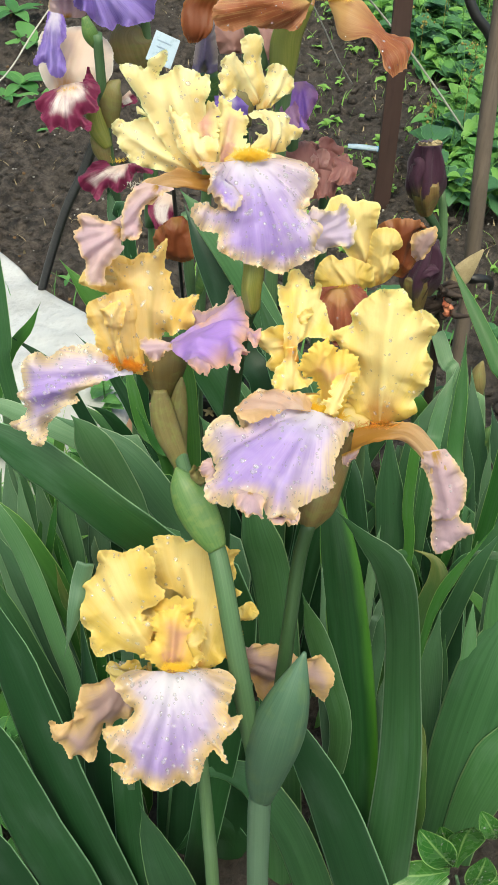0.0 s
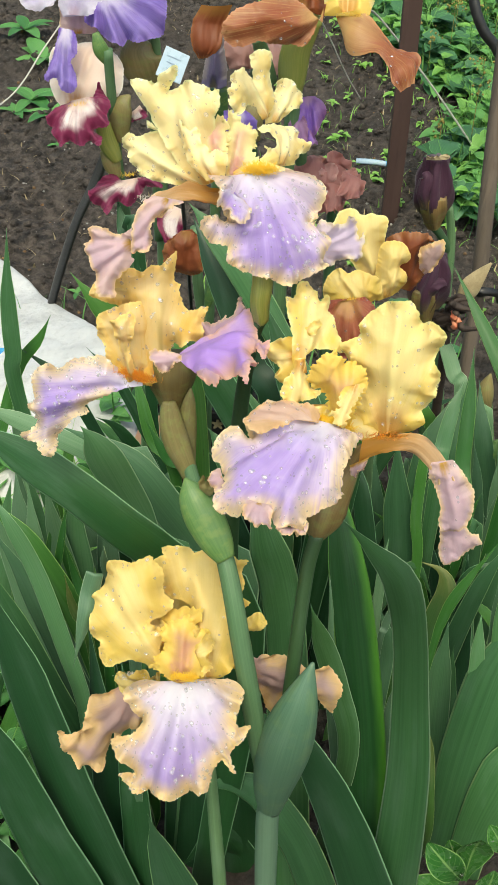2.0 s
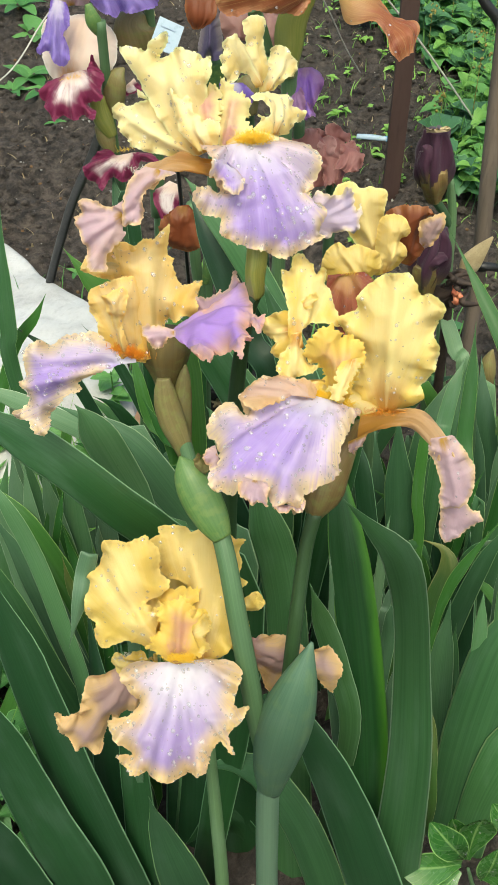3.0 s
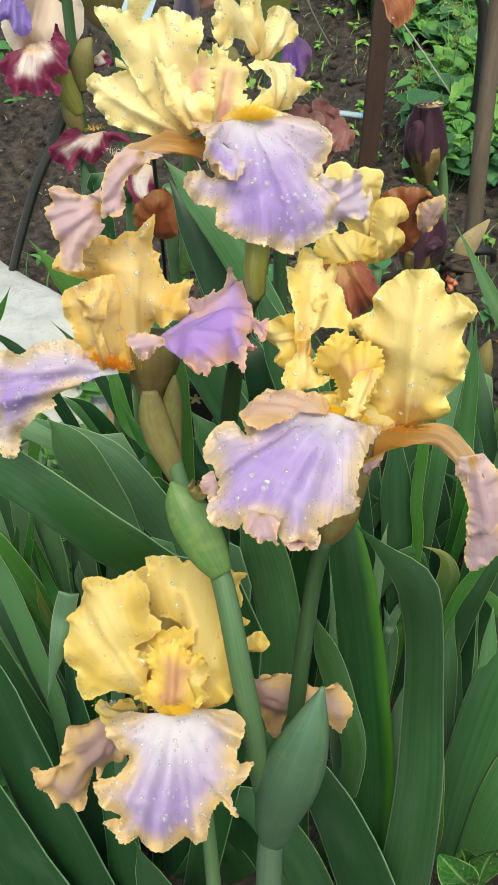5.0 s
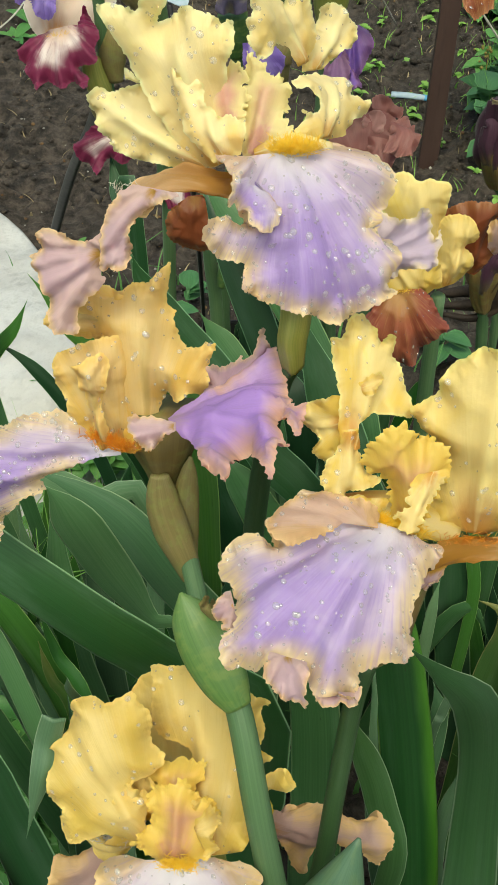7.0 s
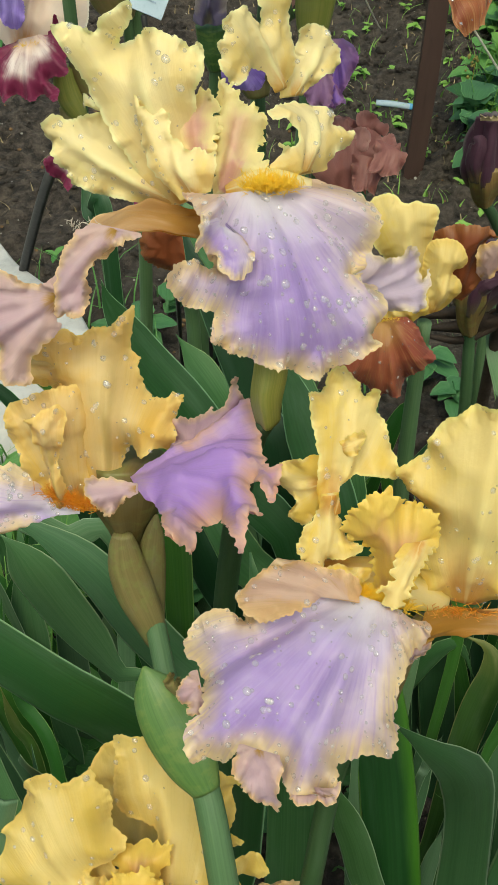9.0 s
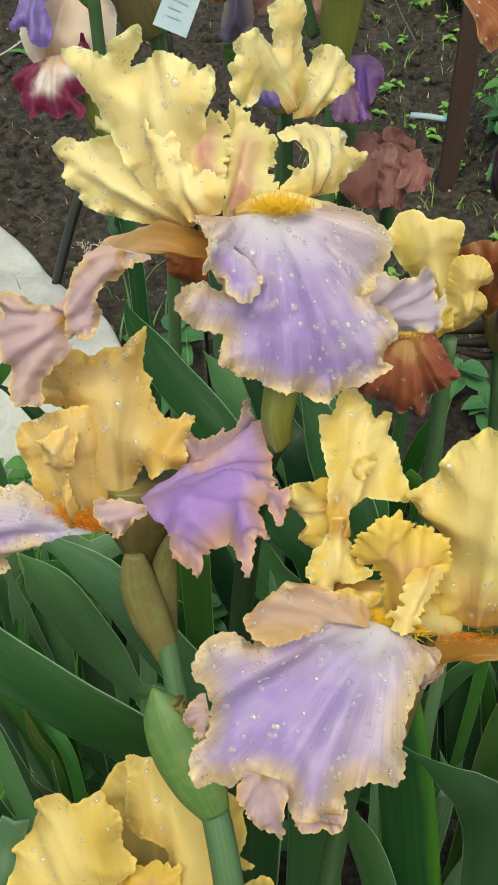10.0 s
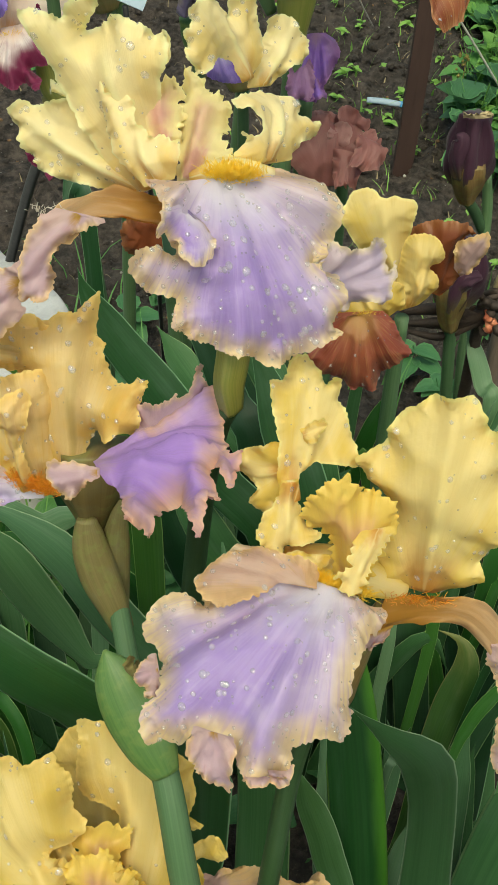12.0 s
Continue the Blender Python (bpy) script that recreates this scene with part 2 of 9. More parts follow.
def leaf_material(name, body, light, rim, rough=0.42, through=0.16, yellow=0.0, lit_side=0.0, blotch=0.0, specks=0.6, midrib=0.0):
    """A sword leaf: long streaks, a waxy bloom, a thin pale margin."""
    m, tree, bsdf = nodes_of(name, rough)
    uv = tree.nodes.new("ShaderNodeUVMap").outputs[0]
    sep = put(tree, "ShaderNodeSeparateXYZ", (0, uv))
    u, s = sep.outputs[0], sep.outputs[1]
    across = calc(tree, "ABSOLUTE", calc(tree, "MULTIPLY_ADD", u, 2.0, -1.0))
    rand = tree.nodes.new("ShaderNodeObjectInfo").outputs["Random"]
    shift = put(tree, "ShaderNodeCombineXYZ", (0, calc(tree, "MULTIPLY", rand, 40.0)), (1, calc(tree, "MULTIPLY", rand, 17.0)))
    moved = put(tree, "ShaderNodeVectorMath", (0, uv), (1, shift.outputs[0]), op="ADD").outputs[0]
    streak = noise_tex(tree, 1.0, 2.0, stretched(tree, moved, 26.0, 0.9, 1.0))
    fine = noise_tex(tree, 1.0, 2.0, stretched(tree, moved, 90.0, 1.5, 1.0))
    bloom = noise_tex(tree, 1.0, 4.0, stretched(tree, moved, 2.6, 5.0, 1.0))
    col = blend(tree, calc(tree, "MULTIPLY_ADD", band(tree, streak, 0.28, 0.74), 0.62, 0.14), body, light)
    col = blend(tree, calc(tree, "MULTIPLY", band(tree, bloom, 0.45, 0.75), 0.34), col, tuple(0.55 * a + 0.45 * b for a, b in zip(light, (0.16, 0.24, 0.20))))
    col = blend(tree, calc(tree, "MULTIPLY", band(tree, fine, 0.50, 0.66), 0.2), col, tuple(c * 0.6 for c in body))
    tint = put(tree, "ShaderNodeHueSaturation", ("Color", col), ("Value", calc(tree, "MULTIPLY_ADD", rand, 0.62, 0.66)), ("Hue", calc(tree, "MULTIPLY_ADD", rand, -0.03, 0.512)))
    col = blend(tree, band(tree, across, 0.925, 0.985), tint.outputs[0], tuple(min(1.0, c * 1.25) for c in rim))
    if midrib:
        ribs = calc(tree, "SINE", calc(tree, "MULTIPLY", calc(tree, "MULTIPLY_ADD", across, -0.35, s), 52.0))
        col = blend(tree, calc(tree, "MULTIPLY", band(tree, ribs, 0.86, 1.0), 0.4 * midrib), col, rim)
        col = blend(tree, calc(tree, "MULTIPLY", band(tree, across, 0.10, 0.03), midrib), col, rim)
    # light glowing through one half, painted as brighter green towards that edge
    if lit_side:
        col = blend(tree, calc(tree, "MULTIPLY", band(tree, calc(tree, "MULTIPLY_ADD", calc(tree, "SUBTRACT", bloom, 0.5), 0.35, u), 0.68, 1.0), lit_side), col, (0.085, 0.27, 0.025))
    if blotch:
        marks = noise_tex(tree, 1.0, 4.0, stretched(tree, moved, 4.0, 7.0, 1.0))
        col = blend(tree, calc(tree, "MULTIPLY", band(tree, marks, 0.48, 0.62), blotch), col, (0.24, 0.32, 0.09))
    if yellow:
        col = blend(tree, calc(tree, "MULTIPLY", band(tree, calc(tree, "ADD", s, calc(tree, "MULTIPLY", bloom, 0.5)), 0.75, 1.35), yellow), col, (0.42, 0.36, 0.12))
    spots = noise_tex(tree, 1.0, 1.0, stretched(tree, moved, 20.0, 60.0, 1.0))
    col = blend(tree, calc(tree, "MULTIPLY", band(tree, spots, 0.76, 0.8), specks), col, (0.03, 0.035, 0.015))
    tree.links.new(col, bsdf.inputs["Base Color"])
    bump(tree, bsdf, calc(tree, "ADD", streak, calc(tree, "MULTIPLY", fine, 0.45)), 0.12, 0.0012)
    tree.links.new(calc(tree, "MULTIPLY_ADD", bloom, 0.25, rough - 0.1), bsdf.inputs["Roughness"])
    bsdf.inputs["Specular IOR Level"].default_value = 0.45
    translucent(m, tree, bsdf, col, through)
    return m


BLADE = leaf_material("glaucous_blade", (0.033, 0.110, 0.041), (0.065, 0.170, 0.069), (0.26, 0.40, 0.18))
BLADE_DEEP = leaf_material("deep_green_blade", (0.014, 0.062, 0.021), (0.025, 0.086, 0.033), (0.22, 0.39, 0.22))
BLADE_FRESH = leaf_material("fresh_green_blade", (0.035, 0.150, 0.025), (0.063, 0.210, 0.041), (0.28, 0.44, 0.13), through=0.24)
# pale waxy leaves; sky sheen and a lift against shade are in the colour
BLADE_PALE = leaf_material("pale_waxy_sheen_blade", (0.100, 0.215, 0.107), (0.158, 0.290, 0.152), (0.32, 0.42, 0.28))
# shading across the V-fold is put into the colours: dark base, glowing edge
BLADE_EDGE = leaf_material("deep_green_blade_with_lit_edge", (0.011, 0.062, 0.016), (0.022, 0.090, 0.026), (0.26, 0.46, 0.12), lit_side=0.85, through=0.2)
BLADE_GREY = leaf_material("grey_green_blade", (0.023, 0.088, 0.026), (0.055, 0.145, 0.056), (0.26, 0.36, 0.24), 0.34)
BLADE_SOFT = leaf_material("soft_grey_green_blade", (0.063, 0.168, 0.075), (0.105, 0.230, 0.108), (0.30, 0.42, 0.24), 0.38)
BLADE_OLD = leaf_material("yellowing_blade", (0.046, 0.130, 0.025), (0.082, 0.180, 0.041), (0.40, 0.42, 0.18), yellow=0.5)


def plain_material(name, a, b, scale, rough=0.6, bump_by=0.3, depth=0.002, metal=0.0, stretch=(1, 1, 1), detail=5.0):
    """Two tones mixed by noise at two scales, with relief."""
    m, tree, bsdf = nodes_of(name, rough)
    pos = stretched(tree, world_pos(tree), *stretch)
    big = noise_tex(tree, scale, detail, pos)
    small = noise_tex(tree, scale * 7.0, 3.0, pos)
    col = blend(tree, band(tree, big, 0.32, 0.68), a, b)
    col = blend(tree, calc(tree, "MULTIPLY", band(tree, small, 0.5, 0.75), 0.4), col, tuple(c * 0.55 for c in a))
    tree.links.new(col, bsdf.inputs["Base Color"])
    bump(tree, bsdf, calc(tree, "MULTIPLY_ADD", small, 0.5, big), bump_by, depth)
    tree.links.new(calc(tree, "MULTIPLY_ADD", small, 0.25, rough - 0.12), bsdf.inputs["Roughness"])
    bsdf.inputs["Metallic"].default_value = metal
    return m


STEM = leaf_material("waxy_green_stem", (0.075, 0.160, 0.070), (0.115, 0.215, 0.100), (0.115, 0.215, 0.100), 0.45, 0.05, specks=0.0)
STEM_DARK = leaf_material("dark_green_stem", (0.034, 0.085, 0.030), (0.065, 0.125, 0.046), (0.065, 0.125, 0.046), 0.45, 0.05, specks=0.0)
SPATHE = leaf_material("green_spathe", (0.058, 0.150, 0.042), (0.10, 0.205, 0.06), (0.16, 0.27, 0.09), 0.42, 0.12, blotch=0.35, specks=0.0)
SHEATH = leaf_material("waxy_bud_sheath", (0.070, 0.165, 0.095), (0.135, 0.25, 0.155), (0.22, 0.32, 0.15), 0.40, 0.10, blotch=0.12, specks=0.15)
STEM_PALE = leaf_material("pale_waxy_stem", (0.115, 0.215, 0.13), (0.17, 0.28, 0.18), (0.17, 0.28, 0.18), 0.45, 0.05, specks=0.0)
OVARY = leaf_material("striped_ovary", (0.22, 0.27, 0.055), (0.36, 0.36, 0.10), (0.36, 0.36, 0.10), 0.45, 0.1, specks=0.0)
TUBE = leaf_material("brownish_perianth_tube", (0.15, 0.105, 0.035), (0.235, 0.17, 0.06), (0.22, 0.15, 0.05), 0.45, 0.1, blotch=0.25, specks=0.0)
PAPER = leaf_material("dry_papery_spathe", (0.17, 0.155, 0.052), (0.25, 0.205, 0.085), (0.30, 0.22, 0.11), 0.55, 0.1, blotch=0.25, specks=0.0)
AMBER_TUBE = plain_material("amber_perianth_tube", (0.50, 0.30, 0.07), (0.42, 0.26, 0.08), 90, 0.5, 0.2, 0.0008, stretch=(1, 1, 0.15))
BEARD = plain_material("orange_beard_hair", (0.95, 0.60, 0.04), (0.96, 0.70, 0.10), 300, 0.6, 0.1)
BEARD_DARK = plain_material("deep_orange_beard_hair", (0.74, 0.24, 0.02), (0.82, 0.36, 0.03), 300, 0.6, 0.1)
BEARD_WHITE = plain_material("white_beard_hair", (0.75, 0.70, 0.62), (0.8, 0.76, 0.7), 300, 0.6, 0.1)


def soil_material():
    m, tree, bsdf = nodes_of("damp_soil", 0.85)
    pos = world_pos(tree)
    big, mid, fine = noise_tex(tree, 2.2, 4.0, pos), noise_tex(tree, 42.0, 6.0, pos, 0.7), noise_tex(tree, 230.0, 4.0, pos, 0.75)
    col = blend(tree, band(tree, mid, 0.35, 0.7), (0.028, 0.022, 0.019), (0.170, 0.136, 0.112))
    col = blend(tree, calc(tree, "MULTIPLY", band(tree, big, 0.4, 0.65), 0.5), col, (0.078, 0.065, 0.057))
    col = blend(tree, calc(tree, "MULTIPLY", band(tree, fine, 0.60, 0.74), 0.7), col, (0.24, 0.20, 0.165))
    tree.links.new(col, bsdf.inputs["Base Color"])
    bump(tree, bsdf, calc(tree, "MULTIPLY_ADD", fine, 0.4, mid), 1.0, 0.03)
    return m


SOIL = soil_material()
WEED = leaf_material("weed_leaf", (0.070, 0.235, 0.060), (0.13, 0.34, 0.095), (0.14, 0.35, 0.10), 0.5, 0.28)
WEED_DARK = leaf_material("dark_weed_leaf", (0.051, 0.167, 0.065), (0.094, 0.246, 0.102), (0.116, 0.275, 0.102), 0.45, 0.22)
WEED_LIGHT = leaf_material("light_weed_leaf", (0.138, 0.338, 0.062), (0.225, 0.463, 0.112), (0.225, 0.45, 0.125), 0.5, 0.3)
ROSE_LEAF = leaf_material("rose_leaf", (0.045, 0.17, 0.03), (0.08, 0.235, 0.05), (0.24, 0.40, 0.14), 0.24, 0.22, midrib=0.7)
SEED = plain_material("yellowish_seed_head", (0.22, 0.20, 0.05), (0.32, 0.26, 0.07), 200, 0.7)
FABRIC = plain_material("white_sheet", (0.56, 0.565, 0.57), (0.46, 0.455, 0.45), 9, 0.55, 0.6, 0.012)
BLUE = plain_material("blue_plastic", (0.04, 0.25, 0.55), (0.07, 0.33, 0.62), 40, 0.4, 0.1)
PALE_BLUE = plain_material("pale_blue_plastic", (0.30, 0.41, 0.52), (0.36, 0.46, 0.56), 30, 0.45, 0.1)
INK = plain_material("faded_pencil", (0.22, 0.30, 0.42), (0.28, 0.36, 0.46), 30, 0.6, 0.1)
BLACK = plain_material("black_plastic", (0.010, 0.010, 0.011), (0.018, 0.018, 0.019), 30, 0.45, 0.2)
POST = plain_material("brown_painted_post", (0.046, 0.024, 0.020), (0.066, 0.036, 0.030), 14, 0.6, 0.4, 0.002, stretch=(1, 1, 0.15))
STAKE = plain_material("weathered_grey_stake", (0.10, 0.078, 0.060), (0.16, 0.125, 0.10), 40, 0.75, 0.5, 0.002, stretch=(1, 1, 0.08))
STRING = plain_material("pale_twine", (0.42, 0.40, 0.36), (0.52, 0.50, 0.46), 200, 0.8, 0.3)
TERRA = plain_material("terracotta", (0.48, 0.24, 0.15), (0.55, 0.32, 0.22), 30, 0.8, 0.4)
DRY = plain_material("dry_brown_leaf", (0.13, 0.07, 0.03), (0.22, 0.13, 0.06), 40, 0.75, 0.4)
BARK = plain_material("dark_dead_stem", (0.030, 0.020, 0.016), (0.055, 0.035, 0.026), 60, 0.75, 0.6)
CORAL = plain_material("coral_bud", (0.55, 0.14, 0.08), (0.65, 0.26, 0.14), 80, 0.5, 0.2)
STRAW = plain_material("straw", (0.34, 0.27, 0.15), (0.45, 0.37, 0.22), 60, 0.8, 0.3)
STONE = plain_material("pale_pebble", (0.25, 0.24, 0.22), (0.4, 0.38, 0.35), 40, 0.8, 0.4)


def drop_material():
    """Water beads: mostly see-through, a little milky with the sky's light, and shiny."""
    m, tree, bsdf = nodes_of("rain_drop", 0.3)
    bsdf.inputs["Base Color"].default_value = (0.95, 0.95, 0.97, 1)
    clear = put(tree, "ShaderNodeBsdfTransparent")
    gloss = put(tree, "ShaderNodeBsdfGlossy", ("Roughness", 0.1))
    milk = put(tree, "ShaderNodeMixShader", (0, 0.14), (1, clear.outputs[0]), (2, bsdf.outputs[0]))
    facing = put(tree, "ShaderNodeLayerWeight", ("Blend", 0.3)).outputs["Facing"]
    shine = calc(tree, "MULTIPLY_ADD", calc(tree, "POWER", facing, 4.0), 0.18, 0.07)
    mix = put(tree, "ShaderNodeMixShader", (0, shine), (1, milk.outputs[0]), (2, gloss.outputs[0]))
    tree.links.new(mix.outputs[0], tree.nodes["Material Output"].inputs[0])
    return m


DROP = drop_material()


# ---- builders ----
FRONT = Vector((0.0, -0.76, 0.65))


def thing(name, base, label, category, group="", kind=""):
    """An empty at the base of a thing, which carries its parts."""
    ob = new(name)
    ob.empty_display_size = 0.02
    ob.location = base
    return tagged(ob, label, category, group, kind)


def link(name, verts, faces, material, parent=None, uvs=None, smooth=True, label="", rims=None):
    """One mesh object in world places; under a parent it keeps them."""
    base = Vector(parent.location) if parent is not None and parent.parent is None else (
        Vector(parent.location) + Vector(parent.parent.location) if parent is not None else Vector((0, 0, 0)))
    me = bpy.data.meshes.new(name)
    me.from_pydata([tuple(Vector(v) - base) for v in verts], [], faces)
    if uvs is not None:
        layer = me.uv_layers.new(name="UVMap")
        flat = np.array([uvs[v] for f in faces for v in f], dtype=np.float32).ravel()
        layer.data.foreach_set("uv", flat)
    if rims is not None:
        layer = me.uv_layers.new(name="rim")
        flat = np.array([(rims[v], 0.0) for f in faces for v in f], dtype=np.float32).ravel()
        layer.data.foreach_set("uv", flat)
    me.polygons.foreach_set("use_smooth", [smooth] * len(me.polygons))
    me.materials.append(material)
    ob = new(name, me)
    if parent is not None:
        ob.parent = parent
    if label:
        ob["label"] = label
    return ob


def spline(points, t):
    """Catmull-Rom through the points, t from 0 to 1."""
    n = len(points) - 1
    x = min(max(t, 0.0), 1.0) * n
    i = min(int(x), n - 1)
    f = x - i
    p1, p2 = points[i], points[i + 1]
    p0 = points[i - 1] if i else p1 * 2 - p2
    p3 = points[i + 2] if i + 2 <= n else p2 * 2 - p1
    return 0.5 * (2 * p1 + (p2 - p0) * f + (2 * p0 - 5 * p1 + 4 * p2 - p3) * f * f + (3 * p1 - p0 - 3 * p2 + p3) * f ** 3)


def petal(parent, name, material, ribs, seed, cup=0.12, ruffle=0.0022, waves=15, lace=0.09, folds=1.0, res=(52, 44), label="", drops=0):
    """A frilled petal lofted over ribs (centre, half span) from claw to tip."""
    rnd = random.Random(seed)
    off = Vector((rnd.uniform(0, 90), rnd.uniform(0, 90), rnd.uniform(0, 90)))
    mids = [Vector(r[0]) for r in ribs]
    spans = [Vector(r[1]) for r in ribs]
    ns, nv = res
    verts, uvs, tops, rims = [], [], [], []
    for i in range(ns + 1):
        s = i / ns
        c, h = spline(mids, s), spline(spans, s)
        tangent = spline(mids, min(1, s + 0.02)) - spline(mids, max(0, s - 0.02))
        normal = tangent.cross(h)
        normal = normal.normalized() if normal.length > 1e-9 else FRONT.copy()
        if normal.dot(FRONT) < 0:
            normal = -normal
        half = h.length
        for j in range(nv + 1):
            v = 2 * j / nv - 1
            v = math.copysign(abs(v) ** 0.85, v)
            tip = max(0.0, (s - 0.5) * 2)
            r = (abs(v) ** 5 + tip ** 5) ** 0.2
            g = min(1.0, max(0.0, (r - 0.5) / 0.5)) ** 1.6 * min(1.0, s * 5)
            ang = math.atan2(v, (s - 0.32) * 1.5)
            wob = noise.noise(off + Vector((math.cos(ang) * 1.6, math.sin(ang) * 1.6, r * 0.5)))
            wave = math.sin(ang * waves * 0.8 + wob * 8.0) * 0.6 + noise.noise(off + Vector((ang * waves * 0.5, r, 6))) * 0.8
            size = 0.85 + 0.7 * noise.noise(off * 1.7 + Vector((ang * 1.3, 3, 0)))
            small = math.sin(ang * waves * 5.1 + wob * 14.0) * (0.6 + noise.noise(off + Vector((ang * 9, 1, 2))))
            rim = g ** 3
            out = 1 + lace * (0.9 * g * wave * size + 0.5 * rim * small) * (1 if abs(v) > 0.3 else 0.3)
            p = c + h * v * out + tangent.normalized() * (rim * lace * half * (1.1 * math.cos(ang * waves + wob * 5.0) * size + 0.6 * small) * tip)
            soft = noise.noise(off + Vector((v * 1.5, s * 2.2, 5.0)))
            pleat = math.sin(v * 8.5 + seed + 3.0 * noise.noise(off + Vector((v * 2, s * 1.5, 1)))) * 0.02 * (0.25 + 0.75 * abs(v)) + noise.noise(off + Vector((v * 5, s * 2.2, 8))) * 0.05
            p = p + normal * (cup * half * (1 - v * v) + ruffle * 1.7 * g * wave * size + 0.0007 * rim * small + (soft * 0.14 + pleat * folds) * half * min(1, s * 3))
            verts.append(p)
            uvs.append((j / nv, s))
            rims.append(max(abs(v) ** 1.3, tip))
            if 0.12 < s < 0.93 and abs(v) < 0.9:
                tops.append((p, normal))
    w = nv + 1
    faces = [(i * w + j, i * w + j + 1, (i + 1) * w + j + 1, (i + 1) * w + j) for i in range(ns) for j in range(nv)]
    ob = link(name, verts, faces, material, parent, uvs, True, label, rims)
    mod = ob.modifiers.new("thickness", "SOLIDIFY")
    mod.thickness, mod.offset, mod.use_rim = 0.0005, -0.2, False
    if drops:
        rain(parent, [rnd.choice(tops) for _ in range(drops)], rnd)
    return ob


def frill(parent, name, material, claw_ends, outline, seed, cup=0.15, ruffle=0.004, waves=9, lace=0.06, folds=1.0, label="", drops=0):
    """A broad petal: a sheet that fills the lobed outline, which runs round from one end of the claw to the other. The ruffles of
    the rim fade inwards as pleats; the blade is bowed and softly waved, and the rim is crimped and finely scalloped."""
    rnd = random.Random(seed)
    off = Vector((rnd.uniform(0, 90), rnd.uniform(0, 90), rnd.uniform(0, 90)))
    foot = [Vector(p) for p in claw_ends]
    edge = [foot[0]] + [Vector(p) for p in outline] + [foot[1]]
    root = (foot[0] + foot[1]) / 2
    total = Vector((0, 0, 0))
    for a, b in zip(edge, edge[1:]):
        total += (a - root).cross(b - root)
    normal = total.normalized()
    if normal.dot(FRONT) < 0:
        normal = -normal
    tip = sum((p - root for p in edge[1:-1]), Vector()).normalized()
    ay = (tip - normal * tip.dot(normal)).normalized()
    ax = ay.cross(normal)
    lengths = [0.0]
    for a, b in zip(edge, edge[1:]):
        lengths.append(lengths[-1] + (b - a).length)
    whole = lengths[-1]
    size = sum((p - root).length for p in edge) / len(edge)
    pitch = whole / max(4, waves)
    step = max(0.0007, size * 0.022)
    na = int(min(420, max(60, whole / step)))
    # the rim, laid into the petal's plane, with its small scallops
    rim, k = [], 0
    for i in range(na + 1):
        want = whole * i / na
        while k < len(edge) - 2 and lengths[k + 1] < want:
            k += 1
        f = (want - lengths[k]) / max(1e-6, lengths[k + 1] - lengths[k])
        rim.append(spline(edge, (k + f) / (len(edge) - 1)) - root)
    line = np.array([(p.dot(ax), p.dot(ay), p.dot(normal)) for p in rim])
    ahead = np.gradient(line[:, :2], axis=0)
    out = np.stack([ahead[:, 1], -ahead[:, 0]], 1) / np.maximum(1e-9, np.linalg.norm(ahead, axis=1))[:, None]
    twice = np.sum(line[:-1, 0] * line[1:, 1] - line[1:, 0] * line[:-1, 1])
    out *= 1.0 if twice > 0 else -1.0
    fringe = 2.2 if name == "style_arm" else 1.0 if name == "fall" else 0.7
    calm = np.minimum(1.0, np.minimum(np.arange(na + 1), na - np.arange(na + 1)) / na * 14)
    for i in range(na + 1):
        arc = whole * i / na
        scal = abs(noise.noise(off + Vector((arc * 300, 0, 3)))) * 1.5 - 0.35 + 1.2 * noise.noise(off + Vector((arc * 760, 0, 5)))
        wave = noise.noise(off + Vector((arc / pitch, 0, 9)))
        line[i, :2] += out[i] * calm[i] * (0.0009 * fringe * scal + lace * 0.12 * size * wave)
    # inner points: rows close behind the rim, then an even spread
    inner = []
    for back in (1.0, 2.2, 3.8):
        rows = line[1:-1, :2] - out[1:-1] * step * back
        gap = np.sqrt(((rows[:, None, :] - line[None, :, :2]) ** 2).sum(2)).min(1)
        inner += [tuple(p) for p, g in zip(rows, gap) if g > 0.82 * step * back]
    lo, hi = line[:, :2].min(0), line[:, :2].max(0)
    wide = step * 2.1
    grid = np.array([(lo[0] + (i + 0.5 * (j % 2)) * wide, lo[1] + j * wide * 0.87) for j in range(int((hi[1] - lo[1]) / wide / 0.87) + 1) for i in range(int((hi[0] - lo[0]) / wide) + 1)])
    gap = np.sqrt(((grid[:, None, :] - line[None, :, :2]) ** 2).sum(2)).min(1)
    inner += [tuple(p) for p, g in zip(grid, gap) if g > 5.0 * step]
    flat = [Vector(p[:2]) for p in line] + [Vector(p) for p in inner]
    loop = [(i, (i + 1) % (na + 1)) for i in range(na + 1)]
    pts, _, faces, *_ = geometry.delaunay_2d_cdt(flat, loop, [], 1, step * 0.02)
    # heights: the rim's ruffles carried inwards, in part straight towards the claw
    spot = np.array([(p.x, p.y) for p in pts])
    gaps = np.sqrt(((spot[:, None, :] - line[None, :, :2]) ** 2).sum(2)) + 1e-5
    near, dist = gaps.argmin(1), gaps.min(1)
    weight = gaps ** -2.2
    carried = (weight * line[None, :, 2]).sum(1) / weight.sum(1)
    angle, rim_angle = np.arctan2(spot[:, 0], spot[:, 1] + 0.15 * size), np.arctan2(line[:, 0], line[:, 1] + 0.15 * size)
    reach = np.linalg.norm(spot, axis=1)
    turn = np.exp(-((angle[:, None] - rim_angle[None, :]) / 0.05) ** 2) + 1e-6
    r_all = np.minimum(1.0, reach / ((turn * np.linalg.norm(line[:, :2], axis=1)[None, :]).sum(1) / turn.sum(1)))
